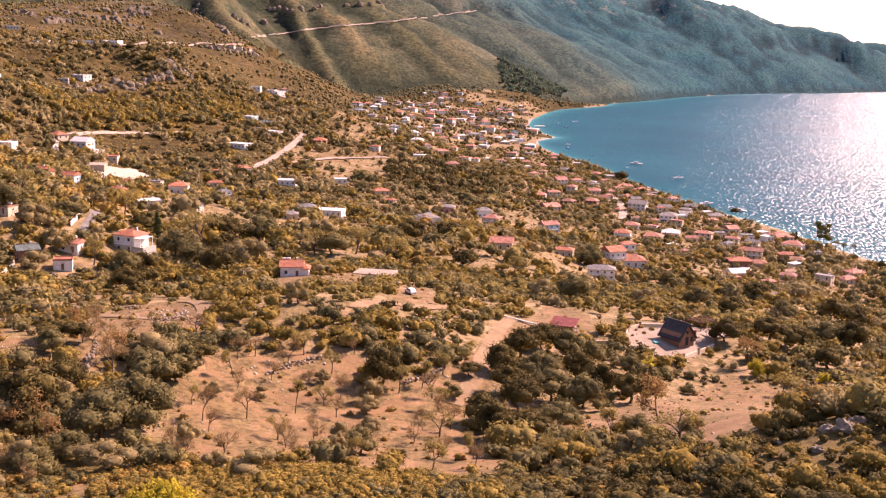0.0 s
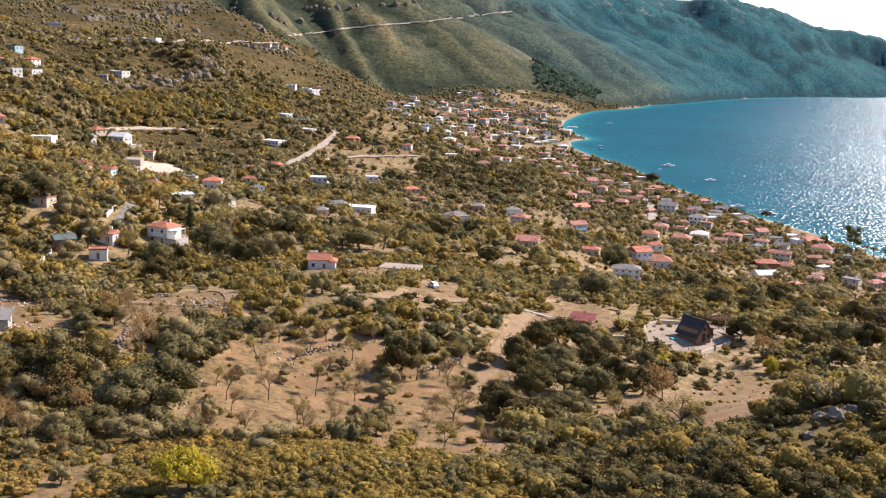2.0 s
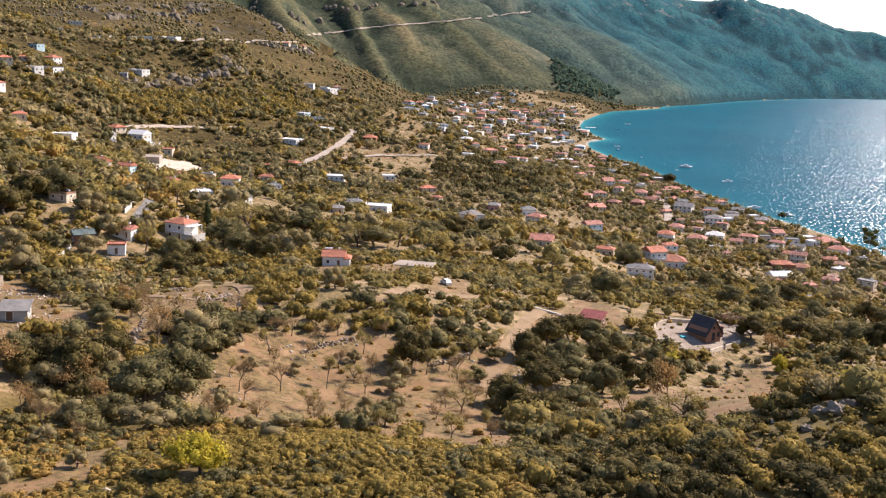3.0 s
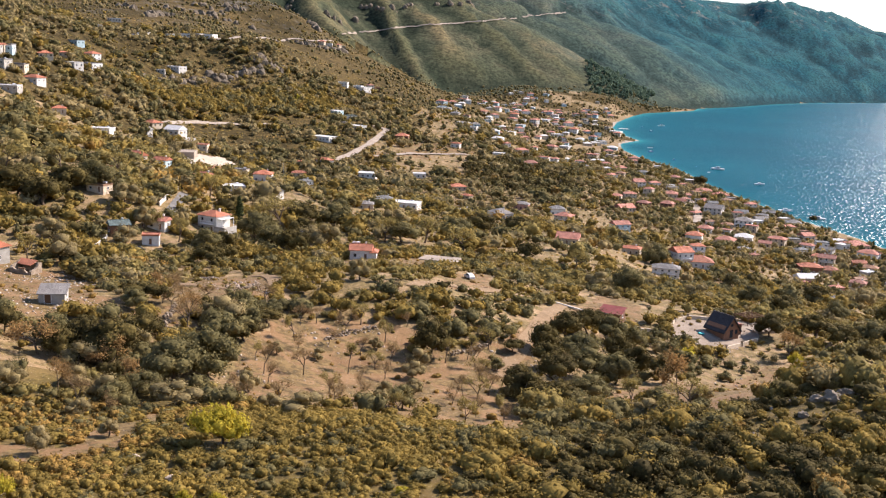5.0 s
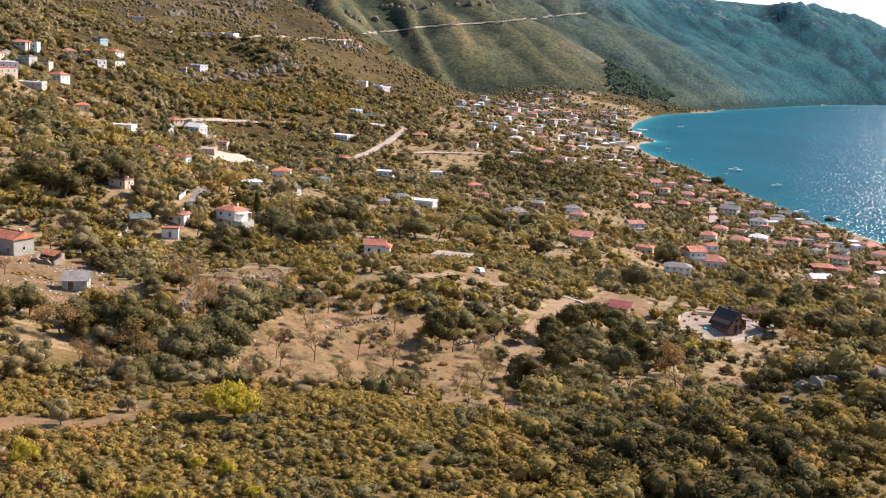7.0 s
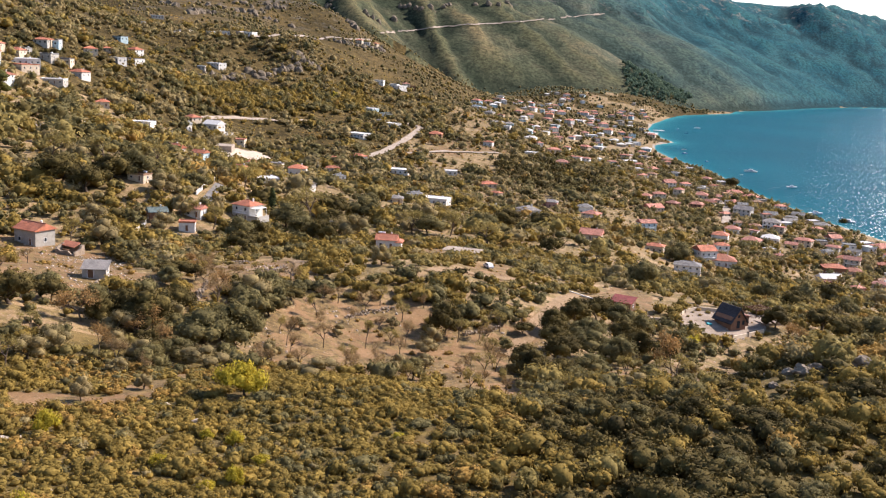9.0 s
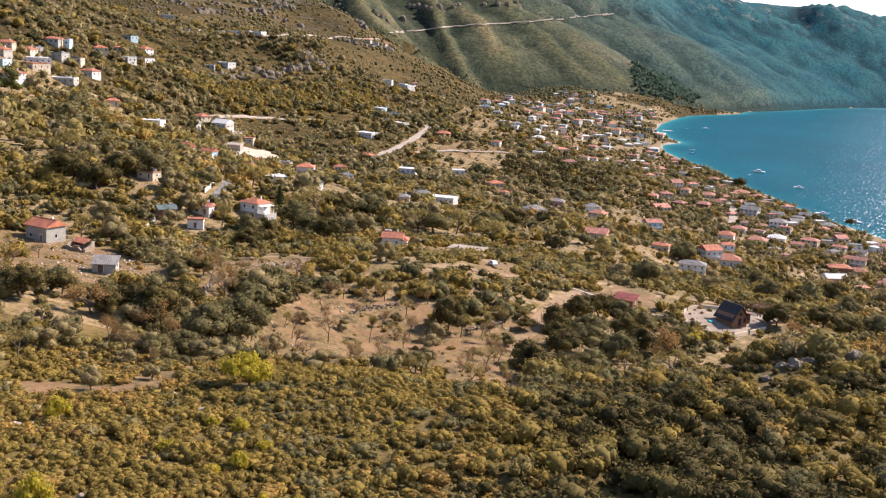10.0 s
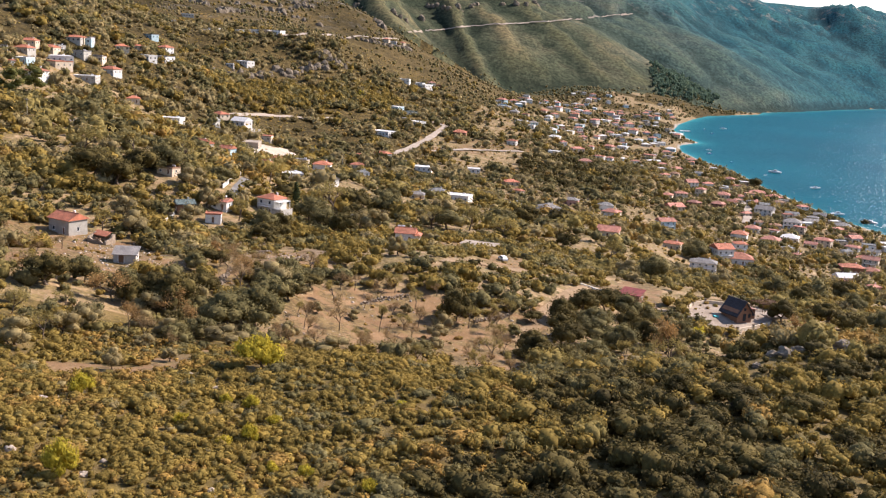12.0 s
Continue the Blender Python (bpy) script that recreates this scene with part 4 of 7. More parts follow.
house(151.5, 803.4, 13.6, 10, 5.1, -24, 'gable', 'g', 'w')
house(86.1, 811, 9.7, 6.7, 4.8, 8, 'hip', 'p', 'c')
house(-355, 816, 10.7, 9.3, 5.4, -24, 'hip', 'r', 'w')
house(-165.9, 839.1, 17.3, 12.4, 3.2, -24, 'flat', 'w', 'w')
house(105.6, 854.8, 7.6, 6.9, 6.3, -24, 'hip', 'p', 'c')
house(136.4, 856.3, 7.2, 4.9, 3, 25, 'hip', 'p', 'c')
house(153.5, 864.2, 9.1, 8.5, 3, 35, 'hip', 'p', 'w')
house(-380.2, 843.3, 10.3, 8.3, 3.2, -24, 'flat', 'g', 'bl')
house(127.4, 879.6, 11.3, 10.7, 3, -8, 'hip', 'p', 'c')
house(181.7, 900.5, 9.2, 7.1, 2.8, -8, 'flat', 'g', 'g')
house(6.4, 897.3, 11.6, 9.3, 3.1, 0, 'hip', 'p', 'c')
house(175.4, 916.7, 12.7, 11.3, 2.8, 25, 'hip', 'p', 'c')
house(-325.1, 892.5, 7, 5.3, 2.8, 8, 'flat', 'w', 'g')
house(78.8, 913.8, 8.1, 6.3, 4.5, 35, 'hip', 'p', 'w')
house(119.1, 931, 9.4, 6.5, 4.1, 15, 'hip', 'p', 'w')
house(164, 935.6, 13.8, 9.1, 2.8, 0, 'hip', 'p', 'c')
house(-22.7, 925.6, 10.1, 7.5, 3.2, -15, 'flat', 'w', 'w')
house(-322.2, 922.6, 16.6, 10.4, 2.8, -24, 'flat', 'w', 'w')
house(-111.6, 920.2, 12.7, 10.8, 4.6, 0, 'hip', 'r', 'br')
house(134.4, 943.3, 8, 5.6, 3.2, -24, 'flat', 'w', 'w')
house(-165.2, 929.9, 8.9, 6.4, 2.8, 35, 'flat', 'g', 'g')
house(-153.5, 928.2, 13.3, 10.2, 3.2, -32, 'flat', 'w', 'w')
house(-63.0, 933.1, 8.7, 5.6, 3.7, -15, 'hip', 'r', 'w')
house(-387.9, 987.7, 9, 5.7, 3.2, 8, 'flat', 'g', 'w')
house(-182.2, 963, 13.9, 10.8, 3.2, -24, 'flat', 'w', 'bl')
house(-167, 965.9, 10.4, 8.4, 3.2, 35, 'flat', 'n', 'w')
house(-427.6, 992.7, 11.6, 9.9, 3.2, 35, 'flat', 'w', 'g')
house(-386.5, 1011.4, 11.6, 10.6, 3.2, 8, 'flat', 'w', 'w')
house(161.5, 1014.4, 10, 7.1, 3.2, 0, 'flat', 'w', 'c')
house(-18.5, 1007.9, 6.4, 5.7, 3.5, 35, 'hip', 'p', 'w')
house(149.2, 1025.1, 9.8, 7.9, 3, -32, 'hip', 'p', 'c')
house(-361.3, 1016.9, 6.7, 5.7, 3.2, -32, 'flat', 'w', 'bl')
house(-350.6, 1028.4, 10.2, 7.9, 3.2, 25, 'flat', 'w', 'w')
house(-338.8, 1036.2, 9.4, 6.9, 3.2, -24, 'flat', 'w', 'c')
house(-445.3, 1081.6, 12.2, 8.1, 3.1, 35, 'flat', 'w', 'g')
house(-328.1, 1041.5, 12.3, 10, 3.2, -15, 'flat', 'w', 'w')
house(100.2, 1075.5, 9.9, 9.2, 3.2, 35, 'hip', 'p', 'c')
house(-54.6, 1047.1, 9.2, 6, 3.2, -15, 'flat', 'w', 'w')
house(-65.1, 1055.3, 11.9, 8, 3.2, -24, 'flat', 'w', 'w')
house(87.9, 1121.4, 9.8, 7, 2.8, 15, 'hip', 'p', 'c')
house(-201.9, 1109.7, 11.2, 9.5, 3.2, 0, 'flat', 'w', 'w')
house(79.2, 1141.5, 15.7, 14.1, 2.8, 0, 'flat', 'w', 'c')
house(-3.8, 1137.6, 8.1, 7.1, 5.1, 35, 'hip', 'p', 'w')
house(-184.0, 1130.3, 16.5, 14, 3.2, -32, 'flat', 'w', 'w')
house(99.5, 1213.7, 11.3, 9.6, 3, -32, 'flat', 'g', 'c')
house(81.9, 1215.3, 10.3, 8.8, 2.8, 25, 'flat', 'w', 'g')
house(47.6, 1260.5, 12.9, 11.1, 3.2, -32, 'flat', 'w', 'w')
house(-175.5, 1163.3, 10.8, 7.8, 3.2, 15, 'flat', 'b', 'br')
house(-19.6, 1265.5, 9, 7.7, 3.2, -24, 'flat', 'w', 'w')
house(100.6, 1274.8, 10.4, 6.8, 2.8, 8, 'hip', 'p', 'c')
house(86.7, 1370.8, 16, 13.4, 3.2, 25, 'flat', 'w', 'c')
house(98.7, 1403.4, 13.6, 9.1, 3.2, 15, 'flat', 'w', 'w')
house(39.3, 1414.4, 14.6, 10, 3.2, 25, 'flat', 'w', 'w')
house(64.9, 1512.7, 12.5, 10.8, 5.9, -15, 'hip', 'r', 'w')
house(7.5, 1566.1, 11.7, 10.9, 5.4, -32, 'hip', 'p', 'w')
house(-23.7, 1590, 13, 12, 4.7, -8, 'hip', 'r', 'c')
house(134.9, 1624.5, 17.3, 14.7, 3.2, -24, 'flat', 'w', 'w')
house(23, 1629.2, 17.3, 14.6, 3.2, -24, 'flat', 'w', 'w')
house(60.7, 1631.2, 13.6, 12.3, 4.8, 25, 'hip', 'p', 'w')
house(156.1, 1740.3, 17.6, 13, 3.2, 8, 'flat', 'w', 'bl')
house(-8.3, 1744.2, 13.1, 11.2, 5.1, 25, 'hip', 'p', 'w')
house(-290.5, 1420, 9, 7, 5.2, -10, 'hip', 'r', 'c')
house(-284, 1439, 9, 7, 3.2, 5, 'flat', 'w', 'w')
house(-277, 1463, 10, 7, 3.2, -20, 'hip', 'r', 'c')
house(-272.5, 1482, 8, 7, 3.2, 10, 'flat', 'g', 'c')
house(-188, 1128, 9, 7, 3.2, -12, 'flat', 'w', 'w')
house(-179.6, 1158, 8, 6, 4.8, 20, 'hip', 'p', 'c')

# the crowded houses round the head of the bay
village = np.random.RandomState(23)
made = 0
while made < 135:
    vx, vy = village.uniform(-150, 150), village.uniform(960, 2120)
    inland_d = float(along(SHORE, np.array(vx), np.array(vy))[0])
    ok = 14 < inland_d < 250 and all((vx - a) ** 2 + (vy - b) ** 2 > (c + 9) ** 2 for a, b, c in HOUSES)
    if ok and place(vx, vy) < 52:
        vw = village.uniform(7, 13)
        house(vx, vy, vw, vw * village.uniform(0.6, 0.9), village.choice([2.8, 3.2, 5.2]), village.uniform(-40, 40), village.choice(["hip", "hip", "flat"]), village.choice(["p", "p", "w", "g"]), village.choice(["w", "c", "c", "bl"]))
        made += 1
made = 0
while made < 40:
    vx, vy = village.uniform(40, 230), village.uniform(480, 960)
    inland_d = float(along(SHORE, np.array(vx), np.array(vy))[0])
    if 16 < inland_d < 110 and all((vx - a) ** 2 + (vy - b) ** 2 > (c + 8) ** 2 for a, b, c in HOUSES):
        vw = village.uniform(6, 11)
        house(vx, vy, vw, vw * village.uniform(0.6, 0.9), village.choice([2.7, 3.0, 4.9]), village.uniform(-40, 40), village.choice(["hip", "gable", "hip", "flat"]), village.choice(["p", "p", "b", "g"]), village.choice(["w", "c", "c", "c"]))
        made += 1


# ---- walls, rubble, vehicles, boats ----
def stone_mesh(seed):
    r = np.random.RandomState(seed)
    bm = bmesh.new()
    bmesh.ops.create_icosphere(bm, subdivisions=1, radius=0.5)
    for v in bm.verts:
        v.co = Vector(v.co) * (0.7 + 0.55 * r.rand())
        v.co.z *= 0.75
    me = bpy.data.meshes.new("stone")
    bm.to_mesh(me)
    bm.free()
    me.materials.append(STONE)
    return me


STONES = [stone_mesh(k) for k in range(8)]
stone_rng = np.random.RandomState(5)


def stone(parent, x, y, z, s):
    ob = new("stone", STONES[stone_rng.randint(8)])
    if parent:
        ob.parent = parent
    ob.matrix_basis = pose(x, y, z, *(stone_rng.rand(3) * (40, 40, 360))) @ Matrix.Diagonal((s * (0.8 + 0.5 * stone_rng.rand()), s * (0.8 + 0.4 * stone_rng.rand()), s, 1))
    return ob


def wall_run(name, line, high, thick, kind):
    """A wall that follows the land along a line: loose stones, or rendered masonry with a coping."""
    pts = [Vector((*p, 0)) for p in line]
    x0, y0 = line[0]
    words = {"stone": "tumbled dry stone terrace wall of pale field stones", "white": "whitewashed concrete wall along the lane", "stonewhite": "pale stone garden wall with square pillars"}
    ob = empty(name, words[kind], "wall", pose(x0, y0, place(x0, y0)), "", "")
    z0 = place(x0, y0)
    if kind == "stone":
        for a, b in zip(pts, pts[1:]):
            n = int((b - a).length / 0.42)
            for k in range(n):
                for row in range(2):
                    p = a.lerp(b, (k + stone_rng.rand()) / n)
                    ox, oy = stone_rng.normal(size=2) * thick * 0.4
                    s = 0.42 + 0.40 * stone_rng.rand()
                    stone(ob, p.x + ox - x0, p.y + oy - y0, place(p.x + ox, p.y + oy) - z0 + row * high * 0.42 + 0.08, s)
        return ob
    bm, pillars = bmesh.new(), []
    for a, b in zip(pts, pts[1:]):
        n = max(1, int((b - a).length / (4.2 if kind == "stonewhite" else 2.5)))
        d = (b - a).normalized()
        side = Vector((-d.y, d.x, 0)) * thick / 2
        for k in range(n):
            p, q = a.lerp(b, k / n), a.lerp(b, (k + 1) / n)
            zp, zq = place(p.x, p.y) - z0, place(q.x, q.y) - z0
            base = Vector((x0, y0, 0))
            ring = []
            for at, zz in ((p, zp), (q, zq)):
                for sgn in (-1, 1):
                    for up in (-1.0, high):
                        ring.append(bm.verts.new(at + side * sgn - base + Vector((0, 0, zz + up))))
            for f in ((0, 1, 5, 4), (2, 6, 7, 3), (1, 3, 7, 5), (0, 2, 3, 1), (4, 5, 7, 6)):
                bm.faces.new([ring[i] for i in f])
            pillars.append((p - base, zp))
    bmesh.ops.recalc_face_normals(bm, faces=bm.faces)
    part("masonry", bm, WALL["w"] if kind == "white" else WALL["c"], ob)
    if kind == "stonewhite":
        for at, zz in pillars:
            c = part("pillar", boxed(-0.26, 0.26, -0.26, 0.26, -0.6, high + 0.28, bevel=0.04), STONE, ob)
            c.location = (at.x, at.y, zz)
            part("cap", boxed(-0.34, 0.34, -0.34, 0.34, high + 0.283, high + 0.42, bevel=0.03), BARK, c, "dark weathered cap")
    return ob


ROCKS = []


def boulder(x, y, s, squash=0.7, level=3, mat=None):
    """A weathered limestone outcrop."""
    bm = bmesh.new()
    bmesh.ops.create_icosphere(bm, subdivisions=level, radius=1.0)
    o = Vector((x, y, s))
    ROCKS.append((x, y, s))
    breaks = [noise.random_unit_vector() for _ in range(14 if mat else 7)]
    for v in bm.verts:
        p = Vector(v.co)
        k = 1 + 0.45 * noise.noise(p * 1.3 + o) + 0.22 * noise.noise(p * 3.1 + o)
        k -= 0.25 * max(0, noise.noise(p * 2.2 + o * 2))
        # clean breaks along joints
        for cut in breaks:
            k = min(k, (0.78 if mat else 0.92) / max(p.normalized().dot(cut), 0.3))
        v.co = Vector((p.x, p.y, p.z * squash)) * k * s
    ob = part("boulder", bm, mat or ROCK)
    ob.matrix_basis = pose(x, y, place(x, y) + s * (-0.2 if mat else 0.12), 0, 0, stone_rng.rand() * 360)
    return tagged(ob, "weathered grey limestone outcrop among the bushes", "rock", "outcrops")


def car(x, y, turn, paint, label):
    z = place(x, y) + 0.16
    ob = empty("car", label, "car", pose(x, y, z, 0, 0, turn))
    prof = [(-2.1, 0.35), (-2.12, 0.85), (-1.9, 1.0), (-1.35, 1.5), (0.45, 1.53), (1.05, 1.05), (1.95, 0.88), (2.1, 0.6), (2.1, 0.35)]
    n = len(prof)
    v = [(px, -0.82 if pz < 1.1 else -0.66, pz) for px, pz in prof] + [(px, 0.82 if pz < 1.1 else 0.66, pz) for px, pz in prof]
    f = [tuple(range(n)), tuple(range(2 * n - 1, n - 1, -1))] + [(k, (k + 1) % n, n + (k + 1) % n, n + k) for k in range(n)]
    part("body", solid(v, f), paint, ob)
    g = [(-1.78, 1.08), (-1.33, 1.44), (0.40, 1.46), (0.90, 1.08)]
    for side in (-1, 1):
        part("side_window", solid([(px, side * (0.845 if pz < 1.2 else 0.69), pz) for px, pz in g] + [(px, side * (0.80 if pz < 1.2 else 0.64), pz) for px, pz in g],
             [(0, 1, 2, 3), (7, 6, 5, 4), (0, 4, 5, 1), (1, 5, 6, 2), (2, 6, 7, 3), (3, 7, 4, 0)]), GLASS, ob)
    part("windscreen", solid([(0.50, -0.6, 1.52), (0.50, 0.6, 1.52), (1.07, 0.7, 1.07), (1.07, -0.7, 1.07), (0.44, -0.6, 1.48), (0.44, 0.6, 1.48), (1.0, 0.7, 1.03), (1.0, -0.7, 1.03)],
         [(0, 1, 2, 3), (7, 6, 5, 4), (0, 4, 5, 1), (1, 5, 6, 2), (2, 6, 7, 3), (3, 7, 4, 0)]), GLASS, ob)
    for wx in (-1.3, 1.3):
        for wy in (-0.76, 0.76):
            bm = bmesh.new()
            bmesh.ops.create_cone(bm, cap_ends=True, segments=14, radius1=0.32, radius2=0.32, depth=0.2, matrix=pose(wx, wy, 0.32, 90, 0, 0))
            part("wheel", bm, RUBBER, ob)
    return ob


def boat(x, y, length, turn, paint, label):
    """A small motor boat at its mooring."""
    ob = empty("boat", label, "boat", pose(x, y, 0, 0, 0, turn), "moored boats")
    L, b = length / 2, length * 0.16
    rings = [(-L, b * 0.85, -0.3), (-L * 0.3, b, -0.35), (L * 0.4, b * 0.8, -0.3), (L * 0.8, b * 0.35, -0.1), (L, 0.03, 0.25)]
    v, f = [], []
    for k, (px, w, keel) in enumerate(rings):
        top = length * (0.10 + 0.012 * k)
        v += [(px, -w, top), (px, -w * 0.7, keel), (px, w * 0.7, keel), (px, w, top)]
        if k:
            a = 4 * k
            f += [(a - 4, a, a + 1, a - 3), (a - 3, a + 1, a + 2, a - 2), (a - 2, a + 2, a + 3, a - 1), (a - 1, a + 3, a, a - 4)]
    f += [(0, 1, 2, 3), (19, 18, 17, 16)]
    part("hull", solid(v, f), paint, ob)
    if length > 5:
        t = length * 0.11
        bm = solid([(-L * 0.35, -b * 0.6, t), (L * 0.42, -b * 0.5, t), (L * 0.2, -b * 0.42, t + length * 0.11), (-L * 0.3, -b * 0.5, t + length * 0.11),
                    (-L * 0.35, b * 0.6, t), (L * 0.42, b * 0.5, t), (L * 0.2, b * 0.42, t + length * 0.11), (-L * 0.3, b * 0.5, t + length * 0.11)],
                   [(0, 1, 2, 3), (7, 6, 5, 4), (0, 4, 5, 1), (1, 5, 6, 2), (2, 6, 7, 3), (3, 7, 4, 0)])
        part("cabin", bm, WHITE, ob)
        part("cabin_window", boxed(-L * 0.22, L * 0.14, -b * 0.58, b * 0.58, t + length * 0.045, t + length * 0.085), GLASS, ob)
    return ob


def pole(x, y, high):
    ob = empty("utility_pole", "weathered grey utility pole with a crossarm", "pole", pose(x, y, place(x, y), 0, 0, 20), "utility poles")
    bm = bmesh.new()
    bmesh.ops.create_cone(bm, cap_ends=True, segments=8, radius1=0.16, radius2=0.10, depth=high + 1, matrix=Matrix.Translation((0, 0, high / 2 - 0.5)))
    part("shaft", bm, WALL["g"], ob)
    part("crossarm", boxed(-0.9, 0.9, -0.06, 0.06, high - 0.7, high - 0.56), WALL["g"], ob)
    return ob


wall_run('dry_stone_wall', [(-31.0, 178.1), (-29.0, 182.7), (-26.2, 186.6), (-22.7, 190.5)], 1.1, 0.8, 'stone')
wall_run('dry_stone_wall', [(-6.9, 185.6), (-4.7, 188.8), (-2.0, 191.9), (-0.0, 195.7)], 0.9, 0.7, 'stone')
wall_run('dry_stone_wall', [(-40.5, 133.6), (-36.0, 128.6), (-31.1, 126.5), (-26.2, 122.4)], 0.7, 0.7, 'stone')
wall_run('dry_stone_wall', [(-93.8, 247.8), (-85.2, 240.6), (-78.3, 239.2), (-70.3, 233.3)], 1.2, 1.2, 'stone')
wall_run('dry_stone_wall', [(-57.4, 203.7), (-55.0, 208.0), (-55.6, 220.0)], 1.2, 1.2, 'stone')
wall_run('dry_stone_wall', [(-56.6, 158.5), (-57.9, 164.5), (-58.7, 169.2), (-59.4, 172.3)], 0.8, 0.7, 'stone')
wall_run('retaining_wall', [(-121.0, 331.7), (-123.5, 347.2), (-129.6, 375.5)], 1.5, 0.3, 'white')
wall_run('garden_wall', [(-120.5, 268.0), (-120.1, 276.1), (-120.6, 284.9)], 1.4, 0.3, 'white')
wall_run('garden_wall', [(-129.4, 293.4), (-125.9, 288.7), (-121.3, 287.3)], 1.4, 0.3, 'white')
wall_run('garden_wall', [(45.3, 251.4), (48.4, 260.4), (52.5, 265.6), (59.0, 267.5)], 0.9, 0.3, 'stonewhite')
wall_run('garden_wall', [(45.2, 247.4), (47.6, 243.9), (50.7, 237.9)], 0.9, 0.3, 'stonewhite')
wall_run('garden_wall', [(54.6, 239.4), (59.4, 244.3), (64.5, 250.5), (69.7, 256.3)], 1.0, 0.3, 'stonewhite')
wall_run('garden_wall', [(32.5, 239.0), (37.1, 243.1), (40.9, 245.0)], 1.2, 0.4, 'stonewhite')
wall_run('garden_wall', [(14.5, 258.5), (20.4, 254.1), (26.7, 249.9)], 0.5, 0.3, 'white')


# ---- houses and things with a shape of their own ----
def chalet(x, y, turn):
    """The brick house with the steep dark roof."""
    z = place(x, y)
    HOUSES.append((x, y, 6))
    ob = empty("house", "brick house with a steep dark slate roof inside a walled yard", "house", pose(x, y, z, 0, 0, turn), "houses of the village")
    w, d, h, top = 5.4, 6.4, 2.5, 5.8
    low = [(-w / 2, -d / 2, -2), (w / 2, -d / 2, -2), (w / 2, d / 2, -2), (-w / 2, d / 2, -2)]
    v = low + [(px, py, h) for px, py, _ in low] + [(0, -d / 2, top - 0.25), (0, d / 2, top - 0.25)]
    part("wall", solid(v, [(0, 1, 5, 8, 4), (2, 3, 7, 9, 6), (1, 2, 6, 5), (3, 0, 4, 7), (5, 6, 9, 8), (7, 4, 8, 9), (3, 2, 1, 0)]), WALL["br"], ob)
    for s in (-1, 1):
        a, b = s * (w / 2 + 0.6), -d / 2 - 0.6
        e = h - 0.85
        bm = solid([(0, b, top), (a, b, e), (a, -b, e), (0, -b, top), (0, b, top - 0.28), (a, b, e - 0.25), (a, -b, e - 0.25), (0, -b, top - 0.28)],
                   [(0, 1, 2, 3), (7, 6, 5, 4), (0, 4, 5, 1), (1, 5, 6, 2), (2, 6, 7, 3), (3, 7, 4, 0)])
        part("roof_slope", bm, ROOF["d"], ob)
    part("ridge_cap", boxed(-0.14, 0.14, -d / 2 - 0.62, d / 2 + 0.62, top - 0.05, top + 0.08), ROOF["d"], ob)
    opening(ob, "door", 0.0, -d / 2, 0.05, 1.1, 2.1, 0, False)
    opening(ob, "window", 1.8, -d / 2, 0.9, 0.9, 1.2, 0, False)
    opening(ob, "window", 0.0, -d / 2, 3.0, 0.8, 0.8, 0, False)
    opening(ob, "window", w / 2, -1.6, 0.9, 1.1, 1.2, 90, False)
    # annexe with a terrace beside it
    bm = boxed(w / 2, w / 2 + 3.4, -d / 2 + 2.2, d / 2 - 0.6, -2, 2.5)
    part("annexe", bm, WALL["br"], ob)
    bm = solid([(w / 2, -d / 2 + 1.8, 3.3), (w / 2 + 3.8, -d / 2 + 1.8, 2.55), (w / 2 + 3.8, d / 2 - 0.3, 2.55), (w / 2, d / 2 - 0.3, 3.3),
                (w / 2, -d / 2 + 1.8, 3.1), (w / 2 + 3.8, -d / 2 + 1.8, 2.35), (w / 2 + 3.8, d / 2 - 0.3, 2.35), (w / 2, d / 2 - 0.3, 3.1)],
               [(0, 1, 2, 3), (7, 6, 5, 4), (0, 4, 5, 1), (1, 5, 6, 2), (2, 6, 7, 3), (3, 7, 4, 0)])
    part("annexe_roof", bm, ROOF["p"], ob)
    return ob


def pergola(x, y, turn):
    ob = empty("pergola", "wooden pergola frame beside the brick house", "pergola", pose(x, y, place(x, y), 0, 0, turn))
    for px in (-3.2, 0, 3.2):
        for py in (-2.4, 2.4):
            part("post", boxed(px - 0.08, px + 0.08, py - 0.08, py + 0.08, -0.5, 2.4), WOOD, ob)
    for py in (-2.4, 2.4):
        part("beam", boxed(-3.5, 3.5, py - 0.07, py + 0.07, 2.4, 2.6), WOOD, ob)
    for k in range(11):
        u = -3.3 + 0.66 * k
        part("rafter", boxed(u - 0.05, u + 0.05, -2.8, 2.8, 2.6, 2.72), WOOD, ob)
    return ob


